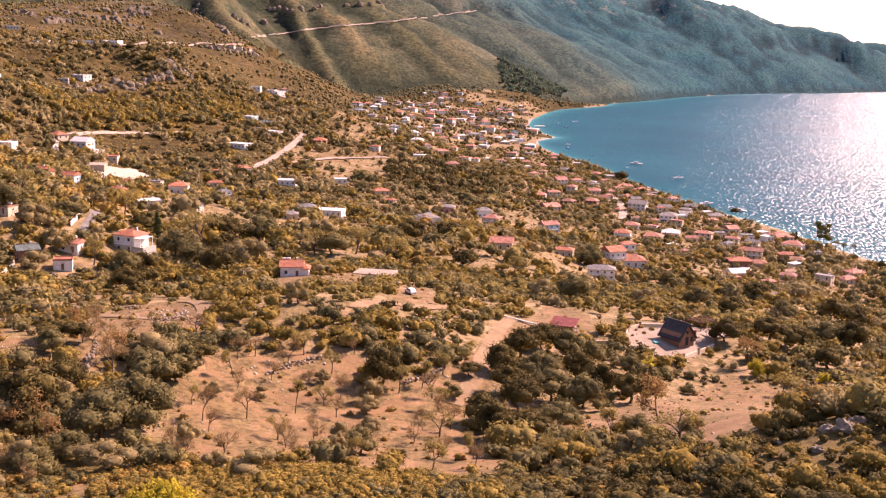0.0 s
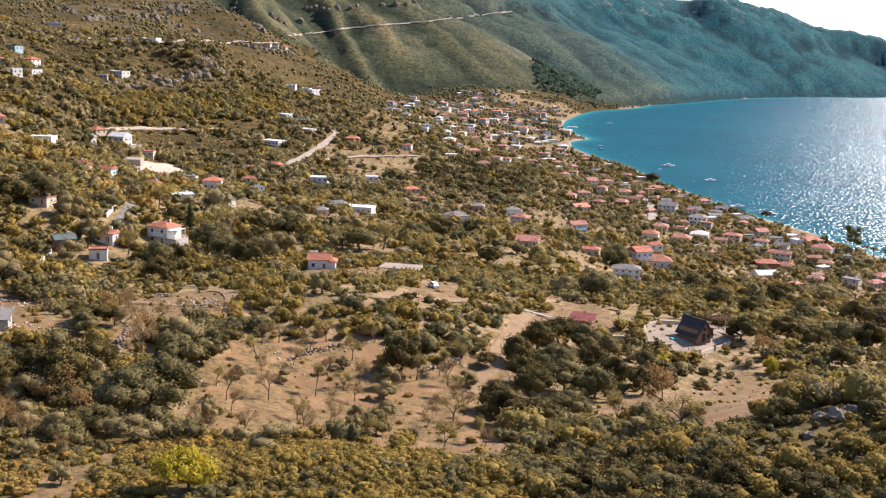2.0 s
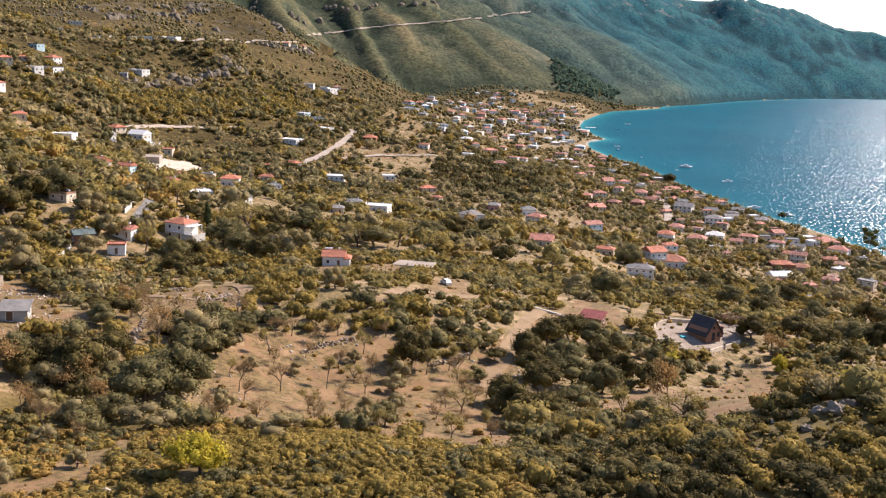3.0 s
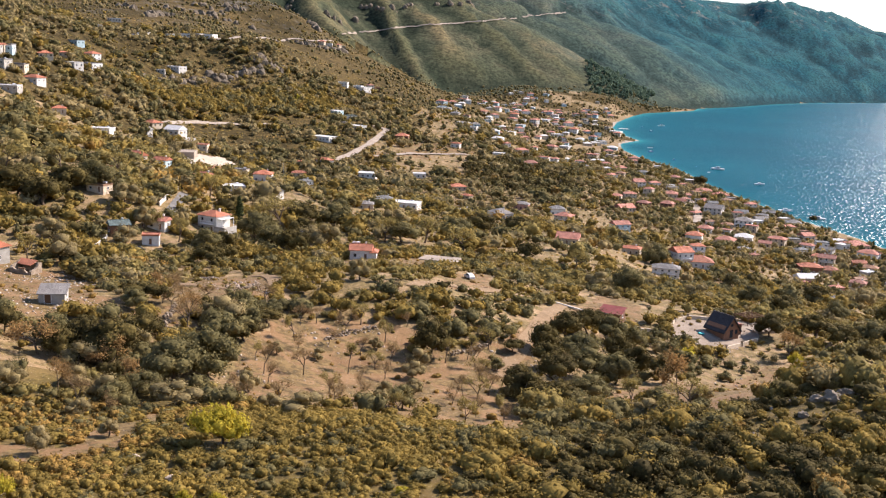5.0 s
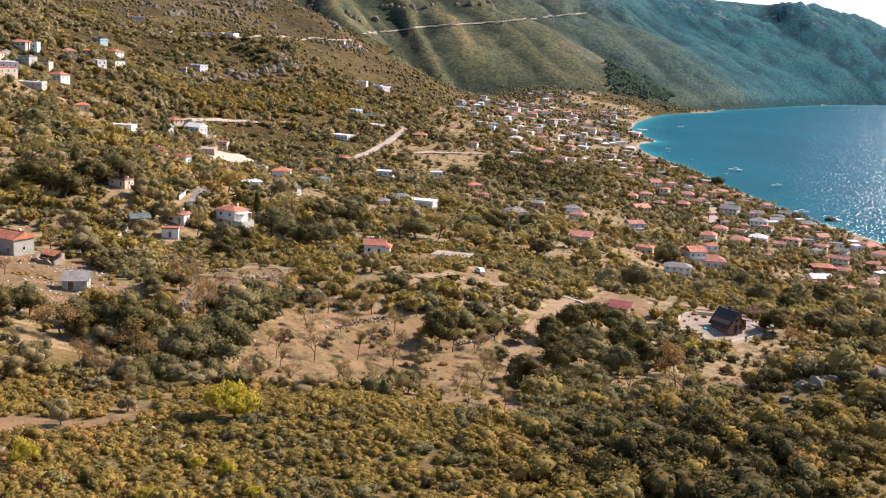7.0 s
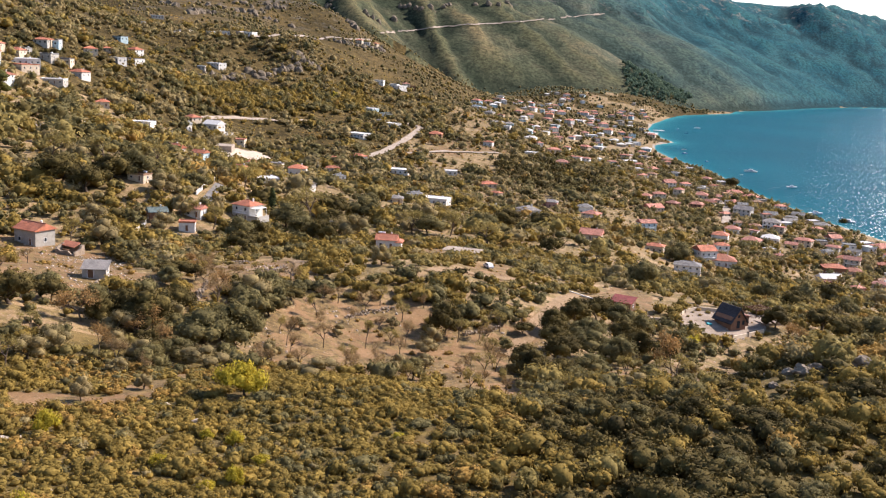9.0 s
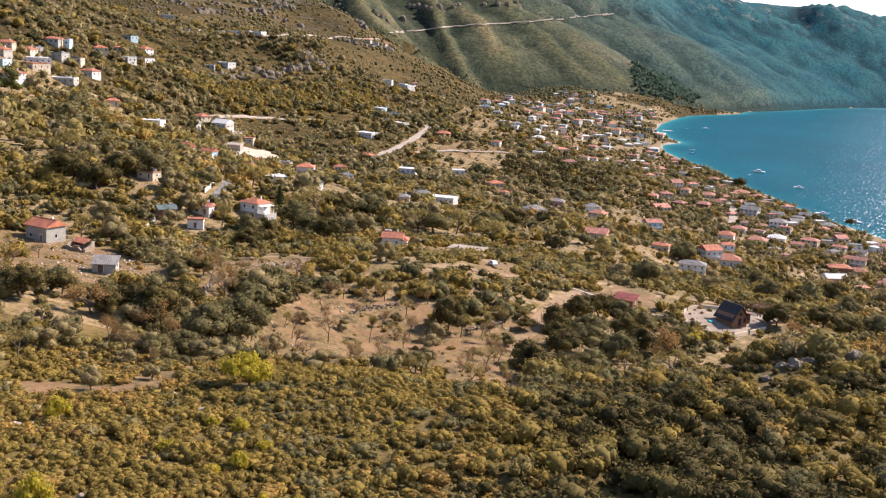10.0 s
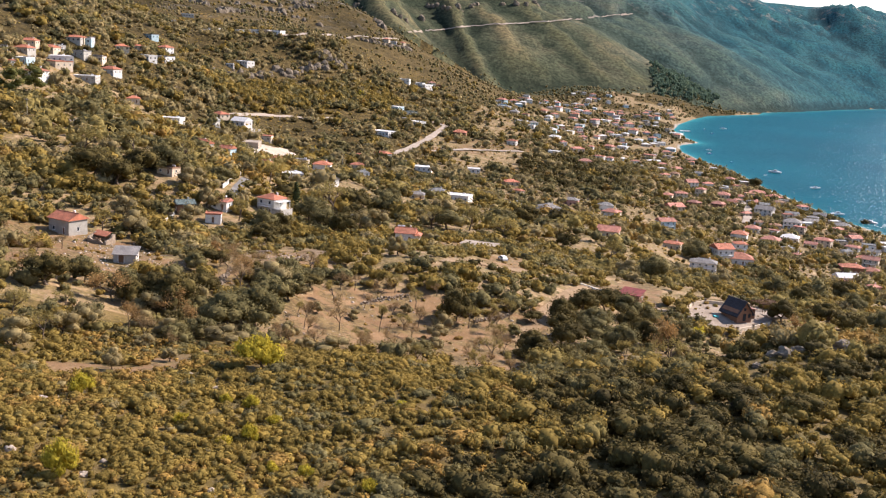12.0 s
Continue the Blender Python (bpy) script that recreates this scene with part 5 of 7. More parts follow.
def shed(x, y, w, d, h, turn, label, wall, tile):
    """A low shed with a single-pitch roof."""
    HOUSES.append((x, y, w * 0.55))
    ob = empty("shed", label, "shed", pose(x, y, place(x, y), 0, 0, turn), "sheds")
    bm = solid([(-w / 2, -d / 2, -2), (w / 2, -d / 2, -2), (w / 2, d / 2, -2), (-w / 2, d / 2, -2), (-w / 2, -d / 2, h), (w / 2, -d / 2, h), (w / 2, d / 2, h + 0.9), (-w / 2, d / 2, h + 0.9)],
               [(0, 1, 2, 3), (0, 4, 5, 1), (1, 5, 6, 2), (2, 6, 7, 3), (3, 7, 4, 0), (4, 7, 6, 5)])
    part("wall", bm, WALL[wall], ob)
    e, a = 0.35, 0.9 / d
    lo, hi = h - e * a + 0.04, h + 0.94 + e * a
    bm = solid([(-w / 2 - e, -d / 2 - e, lo), (w / 2 + e, -d / 2 - e, lo), (w / 2 + e, d / 2 + e, hi), (-w / 2 - e, d / 2 + e, hi),
                (-w / 2 - e, -d / 2 - e, lo + 0.12), (w / 2 + e, -d / 2 - e, lo + 0.12), (w / 2 + e, d / 2 + e, hi + 0.12), (-w / 2 - e, d / 2 + e, hi + 0.12)],
               [(3, 2, 1, 0), (4, 5, 6, 7), (0, 1, 5, 4), (1, 2, 6, 5), (2, 3, 7, 6), (3, 0, 4, 7)])
    part("roof", bm, ROOF[tile], ob)
    opening(ob, "door", -w * 0.15, -d / 2, 0.05, 1.3, 1.9, 0, True)
    opening(ob, "window", w / 2, 0, 0.9, 0.9, 0.8, 90, True)
    return ob


def ruin(x, y, w, d, turn):
    """A fallen-in stone house: broken walls, a last strip of tiled roof."""
    HOUSES.append((x, y, w * 0.6))
    ob = empty("ruin", "ruined stone house with broken walls and fallen tiles", "ruin", pose(x, y, place(x, y), 0, 0, turn))
    r = np.random.RandomState(3)

    def broken(x0, y0, x1, y1, h0, h1):
        n, t = 7, 0.28
        dx, dy = x1 - x0, y1 - y0
        k = math.hypot(dx, dy)
        ox, oy = -dy / k * t, dx / k * t
        v, f = [], []
        for i in range(n + 1):
            u = i / n
            top = h0 + (h1 - h0) * u + r.uniform(-0.35, 0.35)
            px, py = x0 + dx * u, y0 + dy * u
            v += [(px - ox, py - oy, -1), (px + ox, py + oy, -1), (px + ox, py + oy, top), (px - ox, py - oy, top)]
            if i:
                a = 4 * i
                f += [(a - 4 + c, a - 4 + (c + 1) % 4, a + (c + 1) % 4, a + c) for c in range(4)]
        f += [(3, 2, 1, 0), (4 * n, 4 * n + 1, 4 * n + 2, 4 * n + 3)]
        part("broken_wall", solid(v, f), STONE, ob)

    broken(-w / 2, -d / 2, w / 2, -d / 2, 1.6, 0.7)
    broken(-w / 2, d / 2, w / 2, d / 2, 2.9, 2.2)
    broken(-w / 2, -d / 2, -w / 2, d / 2, 1.8, 3.0)
    broken(w / 2, -d / 2, w / 2, d / 2, 0.8, 2.4)
    part("roof_strip", solid([(-w / 2 - 0.3, 0.1, 2.15), (w * 0.22, 0.1, 1.75), (w * 0.30, d / 2 + 0.3, 2.75), (-w / 2 - 0.3, d / 2 + 0.3, 3.05),
                              (-w / 2 - 0.3, 0.1, 2.3), (w * 0.22, 0.1, 1.9), (w * 0.30, d / 2 + 0.3, 2.9), (-w / 2 - 0.3, d / 2 + 0.3, 3.2)],
                             [(3, 2, 1, 0), (4, 5, 6, 7), (0, 1, 5, 4), (1, 2, 6, 5), (2, 3, 7, 6), (3, 0, 4, 7)]), ROOF["r"], ob)
    part("lintel", boxed(-w * 0.1, w * 0.25, -d / 2 - 0.3, -d / 2 + 0.3, 1.5, 1.75, bevel=0.03), WOOD, ob)
    return ob


def side_terrace(owner, w, d):
    """The villa's raised terrace with its deck, parapets and canopy."""
    t = part("terrace", boxed(w / 2 + 0.01, w / 2 + 4.6, -d / 2 - 1.2, d / 2 - 1.8, -2.5, 1.7, bevel=0.04), WALL["g"], owner)
    for x0, x1, y0, y1 in ((w / 2 + 0.02, w / 2 + 4.6, -d / 2 - 1.2, -d / 2 - 1.0), (w / 2 + 4.4, w / 2 + 4.6, -d / 2 - 0.99, d / 2 - 1.8)):
        part("parapet", boxed(x0, x1, y0, y1, 1.703, 2.5, bevel=0.03), WALL["g"], t)
    part("canopy", boxed(w / 2 + 0.02, w / 2 + 2.4, -d / 2 + 0.2, d / 2 - 0.6, 4.75, 4.9, bevel=0.03), WHITE, owner)
    for y0 in (-d / 2 + 0.35, d / 2 - 0.8):
        part("canopy_post", boxed(w / 2 + 2.2, w / 2 + 2.32, y0, y0 + 0.12, 1.703, 4.75), WHITE, owner)


def slab(name, label, x, y, w, d, turn, mat):
    """A concrete platform cut into the slope."""
    HOUSES.append((x, y, max(w, d) * 0.45))
    z = max(place(x + a, y + b) for a in (-w / 2, 0, w / 2) for b in (-d / 2, 0, d / 2))
    ob = part(name, boxed(-w / 2, w / 2, -d / 2, d / 2, -4.0, 0.1, bevel=0.05), mat)
    ob.matrix_basis = pose(x, y, z, 0, 0, turn)
    return tagged(ob, label, "platform")


# ---- the near houses' surroundings ----
side_terrace(villa, 8.2, 7.0)
part("wing", boxed(3.31, 5.1, -2.8, 2.0, -3.0, 2.5), WALL["w"], cottage)
wing_roof = part("wing_roof", roof_mesh("hip", 1.9, 4.9, 0.7), ROOF["r"], cottage)
wing_roof.location = (4.25, -0.4, 2.56)
for wx in (-2.4, -1.1):
    tank = bmesh.new()
    bmesh.ops.create_cone(tank, cap_ends=True, segments=10, radius1=0.28, radius2=0.28, depth=1.1, matrix=pose(wx, 0.9, 4.95, 0, 90, 0))
    part("water_tank", tank, WHITE, cottage)
ruin(-124.5, 242.0, 6.0, 4.6, -10)
chalet(60.5, 257, 36)
pergola(71, 274, 36)
slab("terrace", "sunlit pale concrete terrace beside the brick house", 72.5, 266.5, 7.5, 6, 36, PAVING["pale"])
shed(30.5, 250, 5.8, 4.2, 2.1, -22, "low shed with a maroon sheet roof beside the lane", "br", "m")
shed(-79, 163, 4.6, 3.6, 1.9, 14, "ruined grey stone shed with a pale sheet roof", "g", "g")
slab("foundation", "unfinished pale concrete foundation slab by the white house", -21, 318, 13, 8, -8, PAVING["pale"])
slab("yard_slab", "pale concrete plot cut into the slope by the white houses", -203, 592, 17, 14, 10, PAVING["pale"])
car(-8.5, 273, 118, WHITE, "white parked car on bare ground by the track")
car(-109, 281, 12, BLACKPAINT, "black car parked beside the red-roofed house")
for bx, by, s in ((83, 214, 2.4), (86, 218, 1.6), (48.2, 117, 2.0), (50.2, 118.5, 1.6), (46.4, 118, 1.3), (52, 119, 1.2), (57.0, 121.5, 2.6), (59.5, 122.5, 2.0), (55.4, 123, 1.4), (43.5, 112.7, 1.1), (41.6, 115.3, 0.9), (36.3, 106.9, 0.9),
                  (38.6, 107.6, 0.7), (43.0, 105.4, 0.8), (44.2, 105.0, 0.6), (55.7, 108.7, 0.8), (-65.1, 118.4, 0.7), (-57.1, 145.3, 1.3), (66, 136, 1.6),
                  (-43, 66, 0.6), (-41.8, 67, 0.4), (-34.6, 89, 0.6), (-28, 82, 0.6), (-37, 49.5, 0.6), (-36, 50.5, 0.4), (-28, 47, 0.55), (-15.6, 48, 0.5), (-14.6, 49, 0.35), (-55, 138, 1.0), (-12, 215, 1.1), (-8, 218, 0.9)):
    rock = boulder(bx, by, s * (0.72 if bx > 30 and by < 140 else 1.0), 0.8 if bx > 30 and by < 140 else 0.7)
    if s < 0.75 and bx < 30:
        rock.data.materials[0] = RUBBLE
        tagged(rock, "pale sun-bleached stone lying in the scrub", "rock", "outcrops")
for bx, by, n, long, turn, paint, words in ((216, 1173, 0, 15, 170, WHITE, "white motor yacht moored off the village"), (237, 1048, 0, 11, 10, WHITE, "white motor boat moored off the village"),
                                           (221, 866, 0, 12, 5, WHITE, "white boat moored close to the beach"), (239, 832, 0, 11, 160, WHITE, "white boat moored close to the beach"),
                                           (232, 1862, 0, 12, 10, WHITE, "white boat moored in the bay"), (195, 1191, 0, 4.5, 80, BLUEPAINT, "small blue rowing boat near the shore"),
                                           (201, 1138, 0, 4.5, 30, WHITE, "small white rowing boat near the shore"), (194, 1808, 0, 7, 60, BLUEPAINT, "small blue boat in the bay"),
                                           (199, 1722, 0, 7, 20, BLUEPAINT, "small blue boat in the bay"), (160, 1349, 0, 9, 40, BLUEPAINT, "small blue boat by the jetty"),
                                           (165, 1405, 0, 8, 10, WHITE, "small white boat by the jetty"), (178, 1259, 0, 6, 40, BLUEPAINT, "small blue boat near the shore")):
    boat(bx, by, long, turn, paint, words)
for px, py, ph in ((-228, 380, 9), (-205, 520, 9), (-152, 640, 9), (-118, 690, 9), (-244, 790, 9), (-70, 330, 8)):
    pole(px, py, ph)
tarp = part("tarpaulin", boxed(-0.8, 0.8, -0.6, 0.6, 0.0, 0.4, bevel=0.15), TARP)
tarp.matrix_basis = pose(54.5, 254, place(54.5, 254), 3, 4, 20)
tagged(tarp, "crumpled turquoise tarpaulin over a pile in the yard", "tarpaulin")
# the rocky scarp of the bluff and the crags above it
crags = np.random.RandomState(17)
for line, count, low, high in (([(-330, 805), (-312, 885), (-290, 950), (-262, 1000), (-248, 1030)], 60, 2.0, 6.0), ([(-520, 1398), (-450, 1405), (-365, 1385)], 20, 3.0, 6.5), ([(-300, 700), (-285, 735)], 6, 1.0, 2.0),
                               ([(-528, 1296), (-491, 1268), (-443, 1190), (-464, 1295)], 22, 4.0, 8.0), ([(-486, 1498), (-446, 1428), (-424, 1394), (-448, 1513), (-421, 1496)], 22, 3.0, 7.0), ([(-536, 2231), (-498, 2174), (-348, 1603), (-323, 1550)], 22, 4.0, 8.0), ([(-312, 1357), (-293, 1378), (-275, 1404), (-261, 1456)], 30, 3.0, 6.0),
                               ([(-432, 2177), (-416, 2222), (-408, 2455), (-349, 2423), (-257, 2544), (-189, 2558), (-141, 2675)], 34, 5.0, 10.0), ([(-274, 1011), (-269, 1025), (-260, 1016)], 14, 3.0, 7.0)):
    for k in range(count):
        u = crags.rand() * (len(line) - 1)
        (ax, ay), (cx, cy), f = line[int(u)], line[int(u) + 1], u % 1
        boulder(ax + (cx - ax) * f + crags.normal() * 4, ay + (cy - ay) * f + crags.normal() * 4, crags.uniform(low, high), crags.uniform(0.9, 1.5), 2, CRAG)
rubble = np.random.RandomState(31)
spread = []
for rx, ry, rr, count in ((-104, 236, 7, 90), (-112, 240, 6, 60), (-78, 160, 6, 70), (-84, 168, 8, 60), (-30, 180, 10, 40), (-40, 150, 9, 40), (-5, 188, 8, 30), (8, 190, 9, 40), (50, 215, 14, 40), (-22, 318, 12, 50), (46, 122, 10, 40), (-60, 215, 8, 40), (60, 245, 8, 40), (-30, 65, 20, 40), (-73, 163, 5, 80), (-118, 237, 7, 90), (-132, 236, 8, 60), (-62, 225, 8, 60), (-48, 205, 6, 40)):
    for _ in range(count):
        spread.append((rx + rubble.normal() * rr * 0.6, ry + rubble.normal() * rr * 0.6, 0.10 + 0.35 * rubble.rand() ** 2.5))


# ---- plants ----
rng = np.random.RandomState(11)


def ico(level):
    bm = bmesh.new()
    bmesh.ops.create_icosphere(bm, subdivisions=level, radius=1.0)
    v = np.array([p.co[:] for p in bm.verts])
    f = np.array([[p.index for p in q.verts] for q in bm.faces])
    bm.free()
    return v, f


ICO = {1: ico(1), 2: ico(2)}


def turned(n):
    """Random turns."""
    q = rng.normal(size=(n, 4))
    q /= np.linalg.norm(q, axis=1)[:, None]
    w, x, y, z = q.T
    return np.stack([np.stack([1 - 2 * (y * y + z * z), 2 * (x * y - z * w), 2 * (x * z + y * w)], -1),
                     np.stack([2 * (x * y + z * w), 1 - 2 * (x * x + z * z), 2 * (y * z - x * w)], -1),
                     np.stack([2 * (x * z - y * w), 2 * (y * z + x * w), 1 - 2 * (x * x + y * y)], -1)], -2)


LEAF_SHAPE = np.array([(-0.5, -0.32, 0), (0.5, -0.28, 0.06), (0.05, 0.62, 0)])


def blob(radius, leaves, leaf, level=1, core=0.78, low=-0.25, up=0.0, loose=0.30):
    """A lump of foliage about the origin: a rough core under a coat of single leaves. Returns corners and triangles."""
    cv, cf = ICO[level]
    lump = 1 + 0.30 * np.sin(cv @ rng.normal(size=3) * 3.1 + rng.rand() * 6) * np.sin(cv @ rng.normal(size=3) * 2.3 + rng.rand() * 6)
    cv = cv * (lump * core * (0.91 + 0.18 * rng.rand(len(cv))))[:, None] * radius
    d = rng.normal(size=(leaves * 2, 3))
    d /= np.linalg.norm(d, axis=1)[:, None]
    d = d[d[:, 2] > low][:leaves]
    far = (0.74 + 0.36 * rng.rand(len(d))) * (1 + 0.22 * np.sin(d @ rng.normal(size=3) * 4 + rng.rand() * 6))
    at = d * far[:, None] * radius
    # leaves lie roughly along the lump's surface
    nrm = d + loose * rng.normal(size=d.shape) + np.array([0, 0, up * 0.2])
    nrm /= np.linalg.norm(nrm, axis=1)[:, None]
    tan = np.cross(nrm, rng.normal(size=d.shape))
    tan /= np.linalg.norm(tan, axis=1)[:, None] + 1e-9
    bit = np.cross(nrm, tan)
    size = leaf * (0.6 + 0.8 * rng.rand(len(d), 1, 1))
    lv = (tan[:, None] * LEAF_SHAPE[None, :, :1] + bit[:, None] * LEAF_SHAPE[None, :, 1:2]) * size
    lv[:, 2, :] += d * leaf * 0.25 + np.array([0, 0, up * leaf])
    lv = lv + at[:, None]
    lf = len(cv) + np.arange(len(d) * 3).reshape(-1, 3)
    return np.concatenate([cv, lv.reshape(-1, 3)]), np.concatenate([cf, lf])


def merged(parts):
    v, f, n = [], [], 0
    for a, b in parts:
        v.append(a)
        f.append(b + n)
        n += len(a)
    return np.concatenate(v), np.concatenate(f)


def limb(a, b, ra, rb, sides=5):
    a, b = np.array(a, float), np.array(b, float)
    d = (b - a) / (np.linalg.norm(b - a) + 1e-9)
    s = np.cross(d, (0.31, 0.77, 0.55))
    s /= np.linalg.norm(s)
    t = np.cross(d, s)
    an = np.arange(sides) * 2 * np.pi / sides
    ring = np.cos(an)[:, None] * s + np.sin(an)[:, None] * t
    v = np.concatenate([a + ring * ra, b + ring * rb])
    k = np.arange(sides)
    k2 = (k + 1) % sides
    f = np.concatenate([np.stack([k, k2, k2 + sides], -1), np.stack([k, k2 + sides, k + sides], -1)])
    return v, f


def branches(levels, reach, spread, start=0.28, thick=0.035):
    """A branching frame of limbs inside a unit tree. Returns the limbs and their tips."""
    out, tips = [], []

    def grow(p, d, length, r, level):
        q = p + d * length
        out.append(limb(p, q, r, r * 0.65, 5 if level > 1 else 3))
        if level == 0:
            tips.append(q)
            return
        for _ in range(3 if level > 1 else 2 + int(rng.rand() < 0.6)):
            e = d + rng.normal(size=3) * spread
            e[2] = abs(e[2]) * 0.6 + 0.25
            e /= np.linalg.norm(e)
            grow(q, e, length * (0.62 + 0.25 * rng.rand()), r * 0.6, level - 1)

    lean = np.array([rng.normal() * 0.18, rng.normal() * 0.18, 1.0])
    grow(np.array([0, 0, -0.06]), lean / np.linalg.norm(lean), start + 0.06, thick, levels)
    tips = np.array(tips)
    # fit into a unit tree: width 1, height 1
    v, f = merged(out)
    k = np.array([0.48 / max(np.abs(tips[:, :2]).max(), 1e-3)] * 2 + [0.97 / tips[:, 2].max()])
    return v * k, f, tips * k


def crown_of(kind):
    """Trunk and crown of a unit tree, width 1 and height 1."""
    if kind in ("oak", "olive"):
        tv, tf, tips = branches(2, 1, 0.75, 0.30, 0.05)
        lobes = []
        for n in range(10 if kind == "oak" else 8):
            a = n * 2.4 + rng.rand()
            r = (0.0, 0.25, 0.30)[min(n, 2)] * (0.8 + 0.4 * rng.rand())
            z = 0.76 if n == 0 else 0.34 + 0.36 * rng.rand()
            v, f = blob(0.20 + 0.09 * rng.rand(), 230 if kind == "oak" else 190, 0.046 if kind == "oak" else 0.040, 1, 0.80, -0.7, 0.0, 0.45)
            lobes.append((v * (1, 1, 0.85) + (r * math.cos(a), r * math.sin(a), z), f))
        return (tv * (0.8, 0.8, 0.55), tf), merged(lobes)
    if kind in ("amber", "bare", "rust"):
        tv, tf, tips = branches(4 if kind == "bare" else 3, 1, 0.62, 0.27, 0.035)
        leaves = {"amber": 34, "bare": 16, "rust": 46}[kind]
        at = np.repeat(tips, leaves, 0) + rng.normal(size=(len(tips) * leaves, 3)) * (0.065 if kind != "rust" else 0.080)
        lv = np.einsum("nij,kj->nki", turned(len(at)), LEAF_SHAPE * (0.044 if kind != "bare" else 0.030)) + at[:, None]
        return (tv, tf), (lv.reshape(-1, 3), np.arange(len(at) * 3).reshape(-1, 3))
    if kind == "broom":
        lobes = []
        for n in range(9):
            a, r = n * 2.4, 0.0 if n == 0 else 0.16 + 0.18 * rng.rand()
            v, f = blob(0.16 + 0.06 * rng.rand(), 190, 0.042, 1, 0.72, -0.5, 0.8)
            lobes.append((v * (1, 1, 1.2) + (r * math.cos(a), r * math.sin(a), (0.72 if n == 0 else 0.28 + 0.36 * rng.rand())), f))
        return limb((0, 0, -0.1), (0, 0, 0.4), 0.03, 0.02), merged(lobes)
    if kind == "cypress":
        lobes = []
        for n in range(8):
            v, f = blob(0.40 - 0.045 * max(n - 1, 0), 70, 0.16, 1, 0.8)
            lobes.append((v * (1, 1, 0.45) + (rng.normal() * 0.03, rng.normal() * 0.03, 0.16 + 0.10 * n), f))
        v, f = merged(lobes)
        return limb((0, 0, -0.05), (0, 0, 0.5), 0.07, 0.04), (v, f)
    if kind == "pine":
        tv, tf, tips = branches(2, 1, 0.5, 0.45, 0.03)
        lobes = []
        for n in range(10):
            a, r = n * 2.4, 0.05 + 0.30 * rng.rand()
            v, f = blob(0.17 + 0.07 * rng.rand(), 100, 0.055, 1, 0.7, -0.6)
            lobes.append((v * (1, 1, 0.55) + (r * math.cos(a), r * math.sin(a), 0.42 + 0.055 * n), f))
        return (tv * (0.6, 0.6, 0.95), tf), merged(lobes)
    # palm
    fronds = []
    for n in range(16):
        a, droop = n * 2.4, 0.1 + 0.5 * rng.rand()
        p = [np.array([math.cos(a) * 0.5 * s, math.sin(a) * 0.5 * s, 0.86 + 0.25 * s * (1 - droop) - 0.42 * s * s * (0.5 + droop)]) for s in (0, 0.33, 0.66, 1)]
        side = np.array([-math.sin(a), math.cos(a), 0]) * 0.06
        v = np.concatenate([[q - side * w - (0, 0, 0.03 * w), q + (0, 0, 0.02), q + side * w - (0, 0, 0.03 * w)] for q, w in zip(p, (0.3, 1, 0.9, 0.2))])
        f = [[3 * k + c, 3 * k + c + 1, 3 * k + c + 4] for k in range(3) for c in (0, 1)] + [[3 * k + c, 3 * k + c + 4, 3 * k + c + 3] for k in range(3) for c in (0, 1)]
        fronds.append((v, np.array(f)))
    return merged([limb((0, 0, -0.05), (0.03, 0, 0.45), 0.05, 0.04, 7), limb((0.03, 0, 0.45), (0, 0, 0.88), 0.04, 0.045, 7)]), merged(fronds)


NAMES = {
    "oak": ("oak_tree", "dense dark green evergreen oak with a rounded crown", "tree", "evergreen trees"),
    "olive": ("olive_tree", "grey-green olive tree with a loose crown", "tree", "olive trees"),
    "amber": ("almond_tree", "almond tree with sparse yellow autumn leaves", "tree", "orchard trees"),
    "rust": ("wild_pear_tree", "small tree with rust-brown autumn foliage", "tree", "autumn trees"),
    "bare": ("bare_almond_tree", "almost leafless almond tree on bare earth", "tree", "orchard trees"),
    "broom": ("broom_bush", "bright yellow-green broom bush in the scrub", "bush", "broom bushes"),
    "cypress": ("cypress_tree", "slender dark green cypress tree", "tree", "cypresses"),
    "pine": ("pine_tree", "tall green pine tree with layered crown", "tree", "pines"),
    "palm": ("palm_tree", "palm tree with drooping fronds near the shore", "tree", "palms"),
}
models, planted, TREES = {}, {}, []


def plant(x, y, w, h, kind):
    """A tree or bush with its foot at a place, of that width and height."""
    name, label, category, group = NAMES[kind]
    n = planted[kind] = planted.get(kind, -1) + 1
    key = (kind, n % (5 if kind in ("oak", "bare", "amber") else 3))
    m = pose(x, y, place(x, y) - 0.12 * h * (0.5 if kind in ("oak", "olive", "broom") else 0.1), 0, 0, (n * 77) % 360)
    TREES.append((x, y, w * 0.5))
    if key not in models:
        trunk, crown = crown_of(kind)
        ob = empty(name, label, category, m @ Matrix.Diagonal((w, w, h, 1)), group)
        for part_name, (v, f), mat in (("trunk", trunk, BARK), ("crown", crown, LEAF["holm" if kind == "oak" and key[1] < 3 else kind])):
            child = new(part_name, quick_mesh(part_name, v, f, [mat]))
            child.parent = ob
        models[key] = ob
        return ob
    old = models[key]
    return copy_thing(old, m @ Matrix.Diagonal((w / old.scale[0], w / old.scale[1], h / old.scale[2], 1)))


def off_track(x, y):
    return all(abs(float(along(np.array(line, float), np.array(x), np.array(y))[0])) > width / 2 + 1 for line, width in ROADS)


